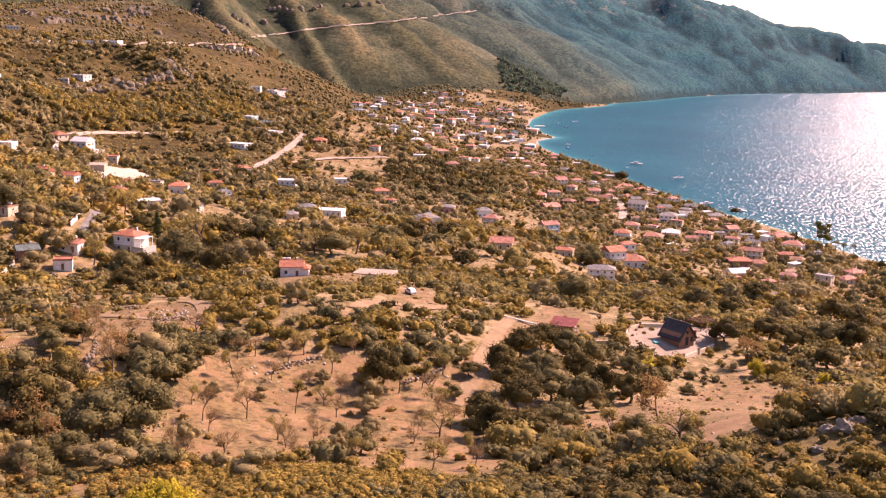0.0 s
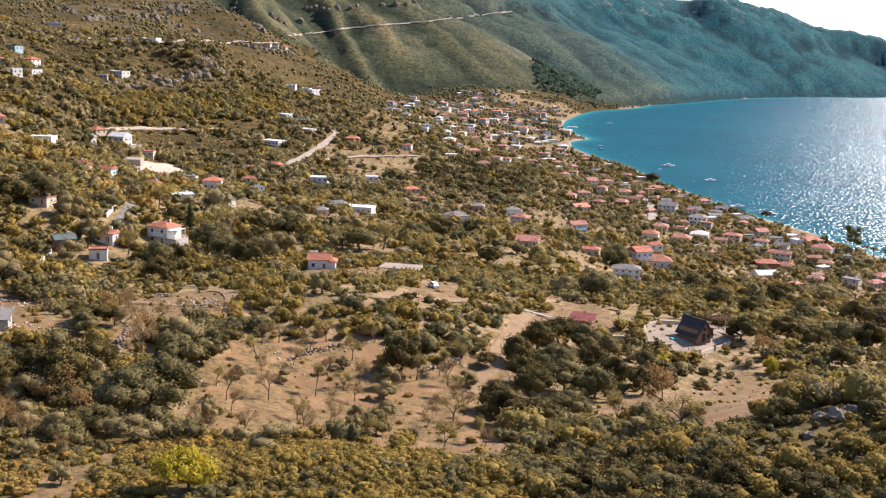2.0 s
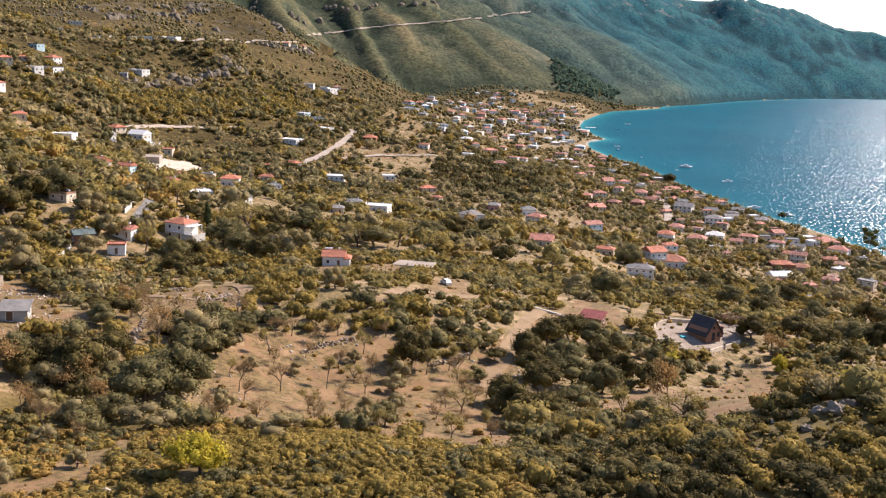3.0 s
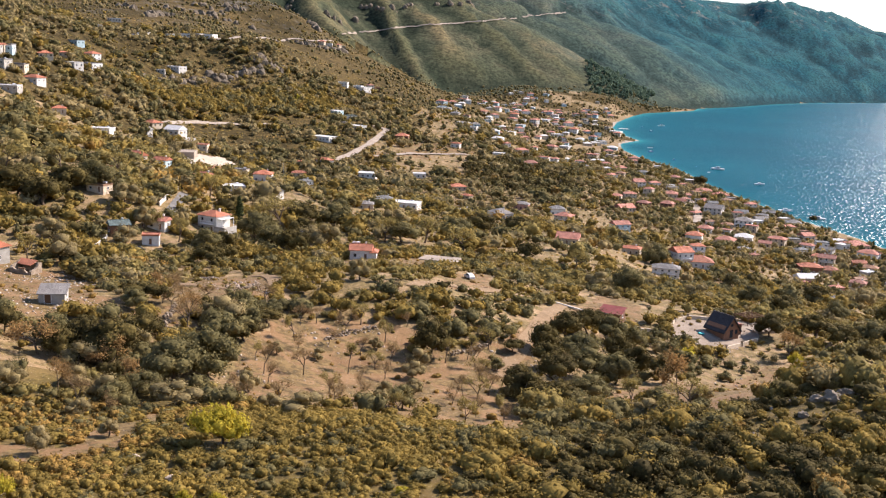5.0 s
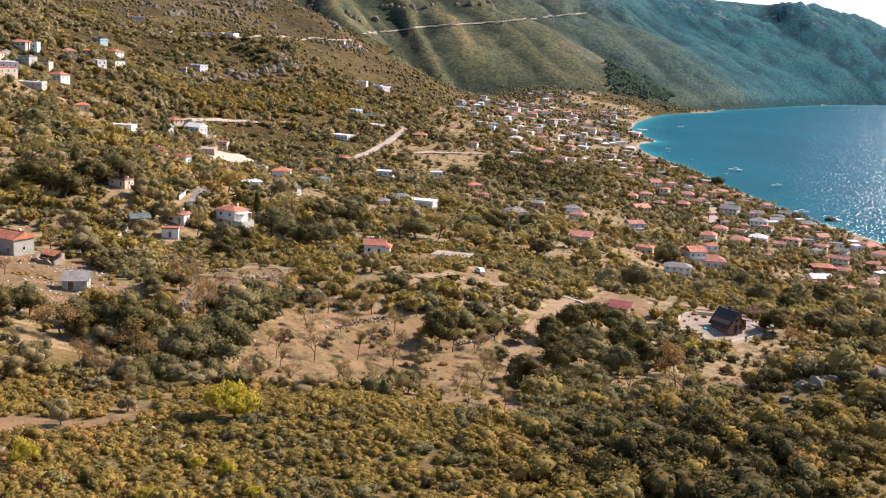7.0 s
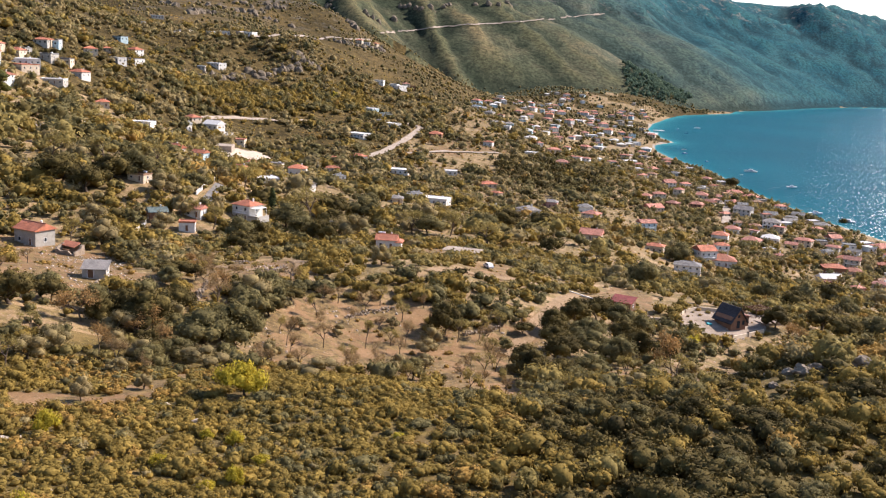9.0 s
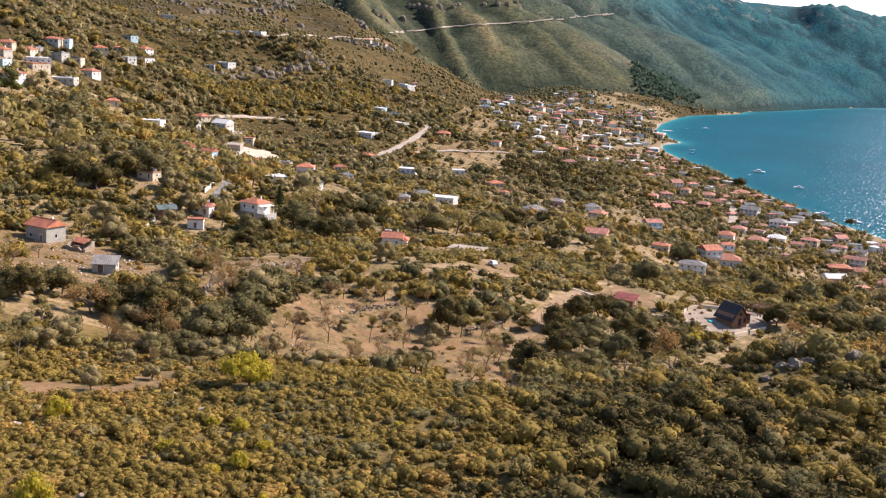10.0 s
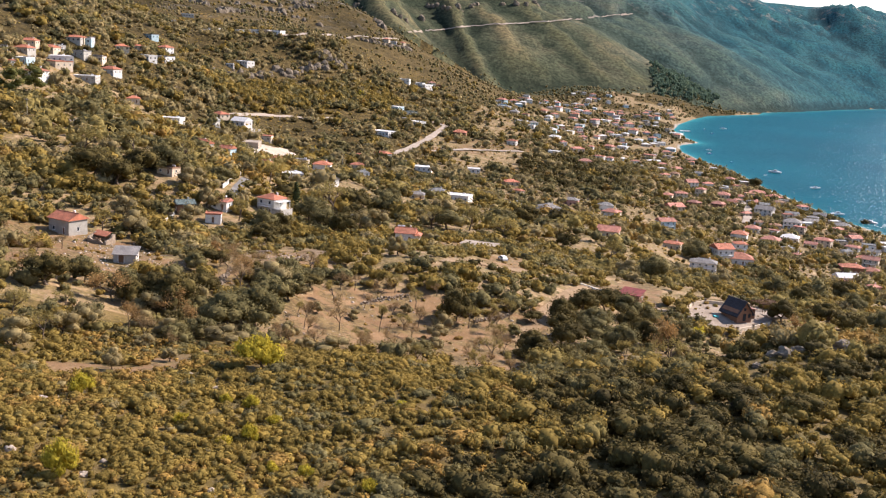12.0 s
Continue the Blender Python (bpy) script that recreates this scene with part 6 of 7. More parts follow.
plant(-57.8, 137.6, 9.3, 8.5, 'oak')
plant(-62.7, 140.0, 6.0, 6.9, 'oak')
plant(-57.2, 151.1, 6.4, 6.0, 'oak')
plant(-47.1, 136.3, 9.2, 8.0, 'oak')
plant(-43.1, 142.7, 9.6, 9.6, 'oak')
plant(-65.0, 134.7, 5.0, 5.8, 'oak')
plant(-65.6, 172.3, 7.2, 4.6, 'oak')
plant(-62.0, 173.2, 4.1, 4.1, 'oak')
plant(-51.9, 129.0, 4.8, 4.8, 'rust')
plant(-57.1, 133.9, 5.0, 3.3, 'rust')
plant(-46.4, 146.1, 5.3, 6.2, 'oak')
plant(-57.0, 124.1, 4.6, 3.9, 'olive')
plant(-47.6, 126.3, 5.5, 4.3, 'oak')
plant(-50.7, 122.2, 4.6, 3.8, 'oak')
plant(-58.1, 119.8, 4.5, 4.5, 'rust')
plant(-41.3, 121.8, 6.8, 4.2, 'olive')
plant(-50.5, 109.6, 3.5, 2.8, 'olive')
plant(-49.1, 169.2, 8.1, 6.1, 'olive')
plant(-43.1, 163.9, 4.9, 4.4, 'oak')
plant(-42.4, 177.2, 5.8, 3.4, 'oak')
plant(-52.8, 160.2, 5.8, 5.6, 'bare')
plant(-56.6, 182.3, 4.9, 4.6, 'bare')
plant(-58.7, 177.1, 4.2, 3.6, 'bare')
plant(-59.8, 172.0, 3.6, 4.1, 'bare')
plant(-35.9, 149.6, 4.5, 5.5, 'bare')
plant(-30.3, 155.3, 4.2, 5.2, 'bare')
plant(-34.0, 145.2, 4.0, 4.4, 'bare')
plant(-22.1, 142.1, 3.0, 3.9, 'bare')
plant(-24.1, 147.3, 3.6, 3.6, 'amber')
plant(-28.4, 185.9, 4.4, 5.0, 'bare')
plant(-23.4, 174.8, 3.7, 3.7, 'bare')
plant(-20.2, 185.2, 4.6, 5.3, 'amber')
plant(-34.5, 185.6, 3.9, 3.7, 'bare')
plant(-30.0, 176.3, 4.2, 3.6, 'bare')
plant(-32.7, 125.2, 3.1, 3.5, 'bare')
plant(-22.0, 117.2, 5.8, 3.6, 'olive')
plant(-27.5, 121.6, 3.8, 3.0, 'olive')
plant(-3.4, 186.0, 4.4, 5.0, 'amber')
plant(-7.5, 181.8, 3.5, 4.8, 'amber')
plant(-0.0, 175.8, 5.2, 4.7, 'amber')
plant(0.1, 159.7, 4.3, 4.3, 'amber')
plant(-0.8, 137.1, 4.2, 5.0, 'amber')
plant(2.8, 183.8, 3.1, 3.1, 'oak')
plant(-12.2, 168.8, 4.6, 4.0, 'olive')
plant(-11.5, 144.7, 5.3, 4.8, 'oak')
plant(-11.1, 156.7, 4.3, 3.8, 'olive')
plant(-10.6, 183.6, 7.6, 8.7, 'oak')
plant(-31.0, 218.6, 5.1, 6.1, 'olive')
plant(-23.8, 163.2, 4.1, 5.4, 'amber')
plant(-6.0, 135.2, 3.3, 3.3, 'oak')
plant(-15.0, 150.1, 3.6, 4.1, 'olive')
plant(-15.8, 136.2, 4.2, 3.8, 'olive')
plant(6.0, 195.9, 4.6, 3.5, 'oak')
plant(14.7, 138.3, 4.2, 4.2, 'amber')
plant(20.2, 143.4, 3.5, 3.9, 'amber')
plant(34.7, 155.7, 7.0, 7.9, 'rust')
plant(32.8, 134.8, 5.7, 4.5, 'amber')
plant(34.8, 136.9, 4.1, 3.7, 'olive')
plant(75.1, 242.0, 7.7, 7.0, 'rust')
plant(75.1, 237.4, 4.7, 4.7, 'broom')
plant(76.3, 221.9, 6.4, 4.6, 'amber')
plant(42.6, 222.7, 5.2, 5.8, 'oak')
plant(25.8, 147.6, 4.9, 4.9, 'amber')
plant(27.3, 137.7, 5.0, 3.7, 'olive')
plant(30.3, 149.1, 4.0, 3.6, 'oak')
plant(12.5, 201.7, 7.1, 7.1, 'oak')
plant(17.5, 217.6, 7.6, 7.6, 'oak')
plant(23.3, 227.4, 7.9, 7.3, 'oak')
plant(28.4, 225.3, 7.9, 7.9, 'oak')
plant(33.9, 226.6, 7.3, 6.6, 'oak')
plant(9.4, 161.3, 7.3, 7.3, 'oak')
plant(7.1, 170.1, 6.1, 6.1, 'oak')
plant(14.6, 178.4, 8.0, 7.4, 'oak')
plant(21.0, 186.7, 8.3, 7.7, 'oak')
plant(26.2, 183.4, 7.6, 7.6, 'oak')
plant(32.2, 197.3, 7.0, 7.5, 'oak')
plant(36.3, 189.9, 6.2, 6.7, 'oak')
plant(14.6, 159.6, 6.7, 5.7, 'oak')
plant(20.2, 164.1, 6.9, 5.9, 'oak')
plant(19.7, 201.5, 8.3, 7.1, 'oak')
plant(28.7, 208.0, 7.3, 7.3, 'oak')
plant(12.8, 188.8, 6.7, 6.7, 'oak')
plant(-70.2, 315.1, 10.9, 10.9, 'oak')
plant(-80.5, 331.1, 11.4, 9.5, 'oak')
plant(-87.5, 343.3, 9.9, 9.9, 'oak')
plant(-76.2, 359.8, 12.4, 10.3, 'oak')
plant(-64.8, 344.0, 9.9, 10.8, 'olive')
plant(-84.5, 272.6, 8.7, 7.1, 'oak')
plant(-81.7, 279.7, 6.5, 6.5, 'oak')
plant(-40.7, 374.9, 12.8, 9.6, 'oak')
plant(-33.2, 385.6, 12.0, 9.9, 'amber')
plant(-46.9, 372.8, 12.7, 9.6, 'amber')
plant(-24.5, 419.5, 14.2, 10.7, 'oak')
plant(-14.3, 459.4, 15.5, 11.6, 'oak')
plant(3.9, 446.6, 13.8, 11.3, 'oak')
plant(-48.9, 423.1, 12.0, 10.8, 'olive')
plant(-17.3, 377.1, 10.7, 8.6, 'amber')
plant(8.5, 376.8, 9.6, 8.6, 'oak')
plant(25.2, 366.4, 9.4, 9.4, 'amber')
plant(38.9, 300.7, 10.3, 10.3, 'oak')
plant(70.2, 489.0, 13.7, 12.4, 'oak')
plant(31.7, 318.2, 9.1, 7.3, 'olive')
plant(73.8, 261.3, 9.0, 7.5, 'oak')
plant(87.8, 268.6, 9.2, 7.7, 'oak')
plant(93.1, 260.9, 9.0, 7.5, 'oak')
plant(105.9, 276.7, 9.5, 7.9, 'oak')
plant(105.2, 310.6, 8.8, 7.9, 'oak')
plant(136.9, 354.5, 10.0, 9.0, 'oak')
plant(88.2, 306.1, 8.7, 7.8, 'oak')
plant(119.2, 383.4, 10.8, 9.7, 'oak')
plant(152.0, 430.2, 12.1, 9.7, 'olive')
plant(83.5, 331.1, 8.5, 7.5, 'oak')
plant(100.5, 447.9, 12.6, 11.3, 'oak')
plant(62.2, 306.6, 8.7, 7.0, 'olive')
plant(112.3, 274.8, 9.4, 9.4, 'oak')
plant(95.0, 244.6, 7.0, 6.3, 'oak')
plant(135.1, 328.5, 9.3, 9.3, 'oak')
plant(-26.1, 94.0, 7.6, 5.3, 'broom')
plant(-101.1, 361.8, 3.9, 9.9, 'cypress')
plant(-89.5, 341.2, 12.2, 11.2, 'oak')
plant(-115.2, 285.7, 7.8, 7.0, 'olive')
plant(-109.9, 301.3, 6.4, 7.3, 'amber')
plant(-102.8, 298.9, 7.2, 7.2, 'amber')
plant(-116.4, 305.1, 7.4, 8.3, 'olive')
plant(-107.0, 313.5, 4.9, 7.5, 'olive')
plant(-92.8, 296.3, 8.9, 8.0, 'oak')
plant(-89.6, 303.8, 8.2, 7.3, 'oak')
plant(-121.7, 257.1, 9.5, 9.5, 'olive')
plant(-130.5, 254.8, 7.9, 7.1, 'amber')
plant(-67.3, 133.0, 8.0, 5.3, 'rust')
plant(-60.9, 133.3, 5.3, 4.5, 'olive')
plant(-62.7, 115.3, 4.8, 4.8, 'olive')
plant(-50.7, 119.9, 4.9, 4.5, 'olive')
plant(-56.6, 133.8, 6.2, 5.4, 'rust')
plant(171.2, 999.0, 13.1, 12.0, 'oak')
plant(-81.5, 383.6, 13.5, 11.3, 'oak')
plant(-70.7, 392.7, 13.8, 11.5, 'oak')
plant(-88.2, 368.9, 15.2, 13.1, 'amber')
plant(-71.5, 353.8, 9.4, 8.4, 'olive')
plant(-143.5, 330.9, 13.9, 11.9, 'oak')
plant(-149.5, 321.4, 13.6, 11.6, 'oak')
plant(-150.6, 307.0, 13.0, 11.2, 'oak')
plant(-162.4, 311.1, 15.1, 12.3, 'oak')
plant(-180.2, 337.9, 12.2, 10.2, 'amber')
plant(-165.0, 350.5, 12.6, 8.4, 'amber')
plant(-147.6, 358.3, 9.6, 8.5, 'amber')
plant(-131.7, 385.0, 10.2, 9.1, 'oak')
plant(-124.3, 339.6, 10.1, 7.1, 'oak')
plant(-119.2, 382.2, 11.3, 9.0, 'amber')
plant(-129.3, 320.7, 9.6, 8.7, 'olive')
plant(-134.5, 277.0, 8.5, 7.7, 'olive')
plant(247.0, 665.1, 12.5, 18.4, 'pine')
plant(251.4, 654.1, 5.1, 8.7, 'palm')
plant(255.6, 651.7, 4.3, 7.9, 'palm')
plant(258.8, 643.1, 4.3, 8.6, 'palm')
plant(240.2, 697.2, 3.9, 6.2, 'cypress')
plant(234.6, 828.8, 7.3, 6.4, 'oak')
plant(-29.7, 46.0, 3.8, 4.2, 'broom')
plant(-40.3, 70.2, 3.5, 3.1, 'broom')
plant(-25.8, 65.1, 2.3, 1.6, 'broom')
plant(-18.9, 60.4, 2.1, 1.4, 'broom')
plant(-17.0, 62.7, 2.3, 2.3, 'broom')
plant(-16.0, 68.4, 2.1, 1.4, 'broom')
plant(-12.1, 55.0, 1.7, 1.4, 'broom')
plant(-8.5, 55.3, 1.9, 1.5, 'broom')
plant(-1.4, 53.6, 2.2, 2.0, 'broom')
plant(-24.2, 75.1, 1.9, 1.5, 'broom')
plant(-20.3, 73.0, 2.3, 2.0, 'broom')
plant(26.1, 73.1, 1.8, 1.3, 'broom')
plant(33.6, 73.6, 1.8, 1.4, 'broom')
plant(-62.9, 94.1, 5.7, 4.9, 'olive')
plant(-62.6, 100.5, 5.1, 4.3, 'amber')
plant(-62.7, 106.5, 5.3, 4.4, 'olive')
plant(-46.2, 90.2, 3.1, 3.9, 'olive')
plant(-78.1, 129.7, 8.1, 7.1, 'oak')
plant(-76.5, 140.1, 5.4, 4.8, 'oak')
plant(-68.6, 140.3, 5.4, 5.9, 'oak')
plant(-71.5, 107.0, 4.5, 4.5, 'amber')
plant(-41.5, 98.5, 2.5, 2.5, 'olive')
plant(23.7, 96.7, 4.6, 3.4, 'oak')
plant(31.4, 99.9, 4.7, 3.5, 'oak')
plant(38.3, 95.1, 5.2, 3.7, 'oak')
plant(46.7, 93.4, 5.1, 3.6, 'oak')
plant(33.1, 78.4, 4.0, 3.0, 'oak')
plant(40.5, 72.8, 4.4, 3.1, 'oak')
plant(50.0, 83.0, 4.0, 3.4, 'oak')
plant(53.9, 107.7, 4.8, 3.6, 'oak')
plant(-257.1, 436.0, 16.6, 16.6, 'pine')
plant(-255.1, 412.7, 15.8, 15.8, 'pine')
plant(-227.5, 362.4, 11.8, 10.6, 'oak')
for tx, ty, tw, th, kind in ((-101, 160, 4.0, 3.6, "bare"), (-110, 170, 4.5, 4.0, "amber"), (-92, 150, 3.6, 3.4, "bare"), (-88, 140, 3.5, 3.2, "amber"), (-84, 130, 4.0, 3.6, "rust"), (-98, 171, 3.8, 3.4, "bare"), (-146, 226, 4.0, 3.6, "bare"), (-139, 229, 3.6, 3.2, "amber")):
    plant(tx, ty, tw, th, kind)

# more trees of the old orchard, in loose rows over the bare ground
orchard = np.random.RandomState(41)
count = 0
while count < 30:
    ox, oy = orchard.uniform(-42, 12), orchard.uniform(126, 215)
    free = all((ox - a) ** 2 + (oy - b) ** 2 > (c + 2.4) ** 2 for a, b, c in TREES)
    if free and inside(CLEARINGS[0], np.array([ox]), np.array([oy]))[0] and off_track(ox, oy):
        ow = orchard.uniform(2.6, 4.6)
        plant(ox, oy, ow, ow * orchard.uniform(0.95, 1.25), orchard.choice(["bare", "amber", "bare", "olive", "amber"]))
        count += 1
for _ in range(26):
    ox, oy = orchard.uniform(-70, -44), orchard.uniform(112, 215)
    if all((ox - a) ** 2 + (oy - b) ** 2 > (c + 1.2) ** 2 for a, b, c in TREES) and off_track(ox, oy):
        ow = orchard.uniform(2.8, 5.2)
        plant(ox, oy, ow, ow * orchard.uniform(0.8, 1.15), orchard.choice(["rust", "bare", "olive", "oak", "amber"]))


# ---- scrub: bushes past counting ----
def scatter(r0, r1, step, a0=-37.0, a1=31.0):
    """Jittered places in a ring sector, about step metres apart."""
    lim = int(r1 / step) + 2
    gx, gy = np.meshgrid(np.arange(-lim, lim), np.arange(-2, lim), indexing="ij")
    x, y = (gx + 0.92 * rng.rand(*gx.shape)) * step, (gy + 0.92 * rng.rand(*gy.shape)) * step
    x, y = x.ravel(), y.ravel()
    r, a = np.hypot(x, y), np.degrees(np.arctan2(x, y))
    keep = (r > r0) & (r <= r1) & (a > a0) & (a < a1)
    x, y = x[keep] + CENTRE[0], y[keep] + CENTRE[1]
    dry = along(SHORE, x, y)[0] > 5
    return x[dry], y[dry]


def away(x, y, spots, gap):
    """Keep clear of houses and the like: spots of x, y, radius."""
    ok = np.ones(len(x), bool)
    for sx, sy, sr in spots:
        ok &= (x - sx) ** 2 + (y - sy) ** 2 > (sr + gap) ** 2
    return ok


def off_roads(x, y, gap):
    ok = np.ones(len(x), bool)
    for line, width in ROADS:
        ok &= np.abs(along(np.array(line, float), x, y)[0]) > width / 2 + gap
    return ok


def bushes(name, label, x, y, size, kinds, which, models_of, squash=0.8, sink=0.25):
    """One object of many bushes; which picks the foliage of each."""
    z = height(x, y)
    verts, faces, index, n = [], [], [], 0
    turn, pick = rng.rand(len(x)) * 6.283, rng.randint(0, len(models_of), len(x))
    for k, (v, f) in enumerate(models_of):
        s = np.where(pick == k)[0]
        if not len(s):
            continue
        c, d = np.cos(turn[s])[:, None], np.sin(turn[s])[:, None]
        r = size[s][:, None]
        wide = 0.85 + 0.65 * rng.rand(len(s), 1) ** 1.5
        flat = (squash[s] if isinstance(squash, np.ndarray) else squash) * (0.8 + 0.4 * rng.rand(len(s), 1))
        out = np.stack([(v[:, 0] * wide * c - v[:, 1] * d) * r + x[s][:, None], (v[:, 0] * wide * d + v[:, 1] * c) * r + y[s][:, None],
                        v[:, 2] * r * flat + z[s][:, None] + r * (flat - sink) * 0.75], -1)
        verts.append(out.reshape(-1, 3))
        faces.append((f[None] + (np.arange(len(s)) * len(v))[:, None, None] + n).reshape(-1, 3))
        index.append(np.repeat(which[s], len(f)))
        n += len(s) * len(v)
    me = quick_mesh(name, np.concatenate(verts), np.concatenate(faces), [LEAF[k] for k in kinds], np.concatenate(index))
    return tagged(new(name, me), label, "scrub", kind="stuff")


def choose(x, y, weights):
    """Foliage kinds drawn in drifts: noise shifts the odds from place to place."""
    score = np.stack([np.log(np.maximum(w, 1e-6)) + 2.2 * fbm(x + 131 * k, y - 77 * k, 22, 3) + 0.9 * rng.gumbel(size=len(x)) * 0.6 for k, w in enumerate(weights)])
    return score.argmax(0)


KINDS = ["scrub", "oak", "heath", "amber", "olive", "broom", "holm", "grove"]
SMALL = [blob(1.0, 38, 0.34, 1, 0.80, -0.2, 0.0, 0.45) for _ in range(8)]
MIDDLE = [blob(1.0, 42, 0.32, 1, 0.84, -0.3) for _ in range(8)]


def lobed(leaves, leaf=0.34, core=0.78, lobes=((0.78, 0.0), (0.55, 0.55), (0.42, 0.70))):
    """A lumpy crown of several lobes."""
    out = []
    for k, (r, o) in enumerate(lobes):
        v, f = blob(r * (0.85 + 0.3 * rng.rand()), leaves if k == 0 else leaves // 2 + 2, leaf, 1, core, -0.3, 0.0, 0.45)
        a = rng.rand() * 6.28
        out.append((v + np.array([o * math.cos(a), o * math.sin(a), 0.25 * rng.rand() * (k > 0)]), f))
    return merged(out)


COARSE = [lobed(15, 0.46, 0.78, ((0.80, 0.0), (0.60, 0.52))) for _ in range(14)]
ROUND = [lobed(24, 0.30, 0.76) for _ in range(10)]
FINE = [lobed(78, 0.16, 0.80, ((0.72, 0.1), (0.55, 0.55), (0.50, 0.62), (0.42, 0.72))) for _ in range(12)]
FAR = [(v * (0.9 + 0.25 * rng.rand(len(v), 1)), f) for v, f in [ICO[1]] * 5]


def ridge_of(x, y):
    return smooth(x - 0.22 * (y - 60) + 9 * fbm(x, y, 26, 3), -16, 20)


# the slope under the camera
x, y = scatter(24, 150, 2.15)
x2, y2 = scatter(3, 60, 4.5, -180, 180)
back = y2 < 20
x, y = np.concatenate([x, x2[back]]), np.concatenate([y, y2[back]])
keep = ~cleared(x, y) & (rng.rand(len(x)) < 0.68 + 0.25 * fbm(x, y, 9, 2)) & away(x, y, TREES, -0.6) & away(x, y - 1.2, [k for k in ROCKS if k[1] < 300], 1.6) & off_roads(x, y, 0.4)
x, y = x[keep], y[keep]
ridge = ridge_of(x, y)
size = (0.58 + 0.95 * rng.rand(len(x)) ** 2.2) * (1 + 0.62 * ridge)
which = choose(x, y, [0.50 - 0.30 * ridge, 0.30 - 0.20 * ridge, 0.13 * (1 - 0.5 * ridge), 0.06 * (1 + 0.3 * ridge), 0.03 * (1 - ridge), 0.010 + 0 * x, 0.08 + 0.62 * ridge])
bushes("maquis_scrub", "dense olive-green and brown maquis bushes on the slope", x, y, size, KINDS, which, FINE, 0.74 + 0.2 * ridge[:, None])

# low growth closing the gaps between them
x, y = scatter(24, 150, 1.18)
keep = ~cleared(x, y) & (rng.rand(len(x)) < 0.85 - 0.45 * ridge_of(x, y) + 0.2 * fbm(x, y, 12, 2)) & away(x, y, TREES, -0.8) & off_roads(x, y, 0.3)
x, y = x[keep], y[keep]
ridge = ridge_of(x, y)
size = 0.42 + 0.46 * rng.rand(len(x)) ** 1.5
which = choose(x, y, [0.52 - 0.4 * ridge, 0.18 - 0.12 * ridge, 0.16 * (1 - 0.8 * ridge), 0.035 * (1 - 0.6 * ridge), 0.05 * (1 - ridge), 0.006 + 0 * x, 0.05 + 0.6 * ridge])
bushes("low_maquis", "low brown and olive heath between the maquis bushes", x, y, size, KINDS, which, SMALL, 0.8)

# tufts and saplings in the clearings
x, y = scatter(60, 330, 2.6)
keep = cleared(x, y) & (rng.rand(len(x)) < 0.10 + 0.34 * (fbm(x, y, 14) > 0.05)) & off_roads(x, y, 0.5) & away(x, y, HOUSES, 1.0)
x, y = x[keep], y[keep]
bushes("dry_tufts", "small dry tufts and weeds on bare earth", x, y, 0.18 + 0.75 * rng.rand(len(x)) ** 3, KINDS, choose(x, y, [0.2 + 0 * x, 0 * x, 0.5 + 0 * x, 0.25 + 0 * x, 0.1 + 0 * x, 0 * x]), MIDDLE, 0.7)

# the hillside between clearing and houses
x, y = scatter(150, 400, 3.0)
patchy = fbm(x, y, 34, 2) + 0.6 * fbm(x + 90, y, 13, 2)
keep = ~cleared(x, y) & (rng.rand(len(x)) < 0.74 + 0.55 * patchy) & away(x, y, TREES, -1.0) & off_roads(x, y, 0.9) & away(x, y, HOUSES, 1.5) & away(x, y, [(a * 0.977, b * 0.977, c) for a, b, c in HOUSES if b < 470], 2.4)
x, y, patchy = x[keep], y[keep], patchy[keep]
size = (1.0 + 1.9 * rng.rand(len(x)) ** 1.9) * (1 + 0.40 * patchy) * (1 + 0.35 * smooth(x, -70, -120))
which = choose(x, y, [0.38 + 0 * x, 0.32 + 0 * x, 0.05 + 0 * x, 0.17 + 0.10 * smooth(y, 220, 300), 0.13 + 0 * x, 0.008 + 0 * x, 0.06 + 0 * x])
closer = np.hypot(x - CENTRE[0], y - CENTRE[1]) < 235
bushes("hillside_scrub", "green and brown scrub covering the hillside", x[closer], y[closer], size[closer], KINDS, which[closer], FINE, 0.9)
bushes("upper_scrub", "olive and golden scrub below the village houses", x[~closer], y[~closer], size[~closer], KINDS, which[~closer], ROUND, 0.9)

# gardens and trees among the houses: thick clumps with open ground between
x, y = scatter(400, 1150, 6.2)
clump = fbm(x, y, 75, 2) * 0.7 + fbm(x + 300, y, 24, 3) * 1.1 + 0.18 * smooth(x, -60, -140) + 0.10 + 0.14 * smooth(x, 0, 60) + 0.3 * np.exp(-((x + 300) / 60) ** 2) * smooth(y, 640, 720) * smooth(y, 1000, 950)
keep = (rng.rand(len(x)) < 0.15 + 0.67 * smooth(clump, -0.18, 0.28)) & off_roads(x, y, 1.5) & away(x, y, HOUSES, 1.5) & away(x, y, [(a * 0.983, b * 0.983, c) for a, b, c in HOUSES if b < 900], 1.8) & ~cleared(x, y)
x, y, clump = x[keep], y[keep], clump[keep]
size = (1.4 + 3.2 * rng.rand(len(x)) ** 1.9) * (1 + 0.15 * smooth(y, 650, 480)) * np.where(x > 40, 0.85, 1.0) * (1 + 0.45 * np.clip(clump, -0.5, 0.7))
which = choose(x, y, [0.32 + 0 * x, 0.28 + 0 * x, 0.08 + 0 * x, 0.14 + 0.20 * smooth(x, -40, -120), 0.20 + 0 * x, 0.004 + 0 * x, 0.07 + 0 * x])
closer = np.hypot(x, y) < 610
which = np.where(closer, which, choose(x, y, [0.20 + 0 * x, 0.34 + 0 * x, 0.05 + 0 * x, 0.07 + 0 * x, 0.42 + 0 * x, 0.002 + 0 * x, 0.10 + 0 * x]))
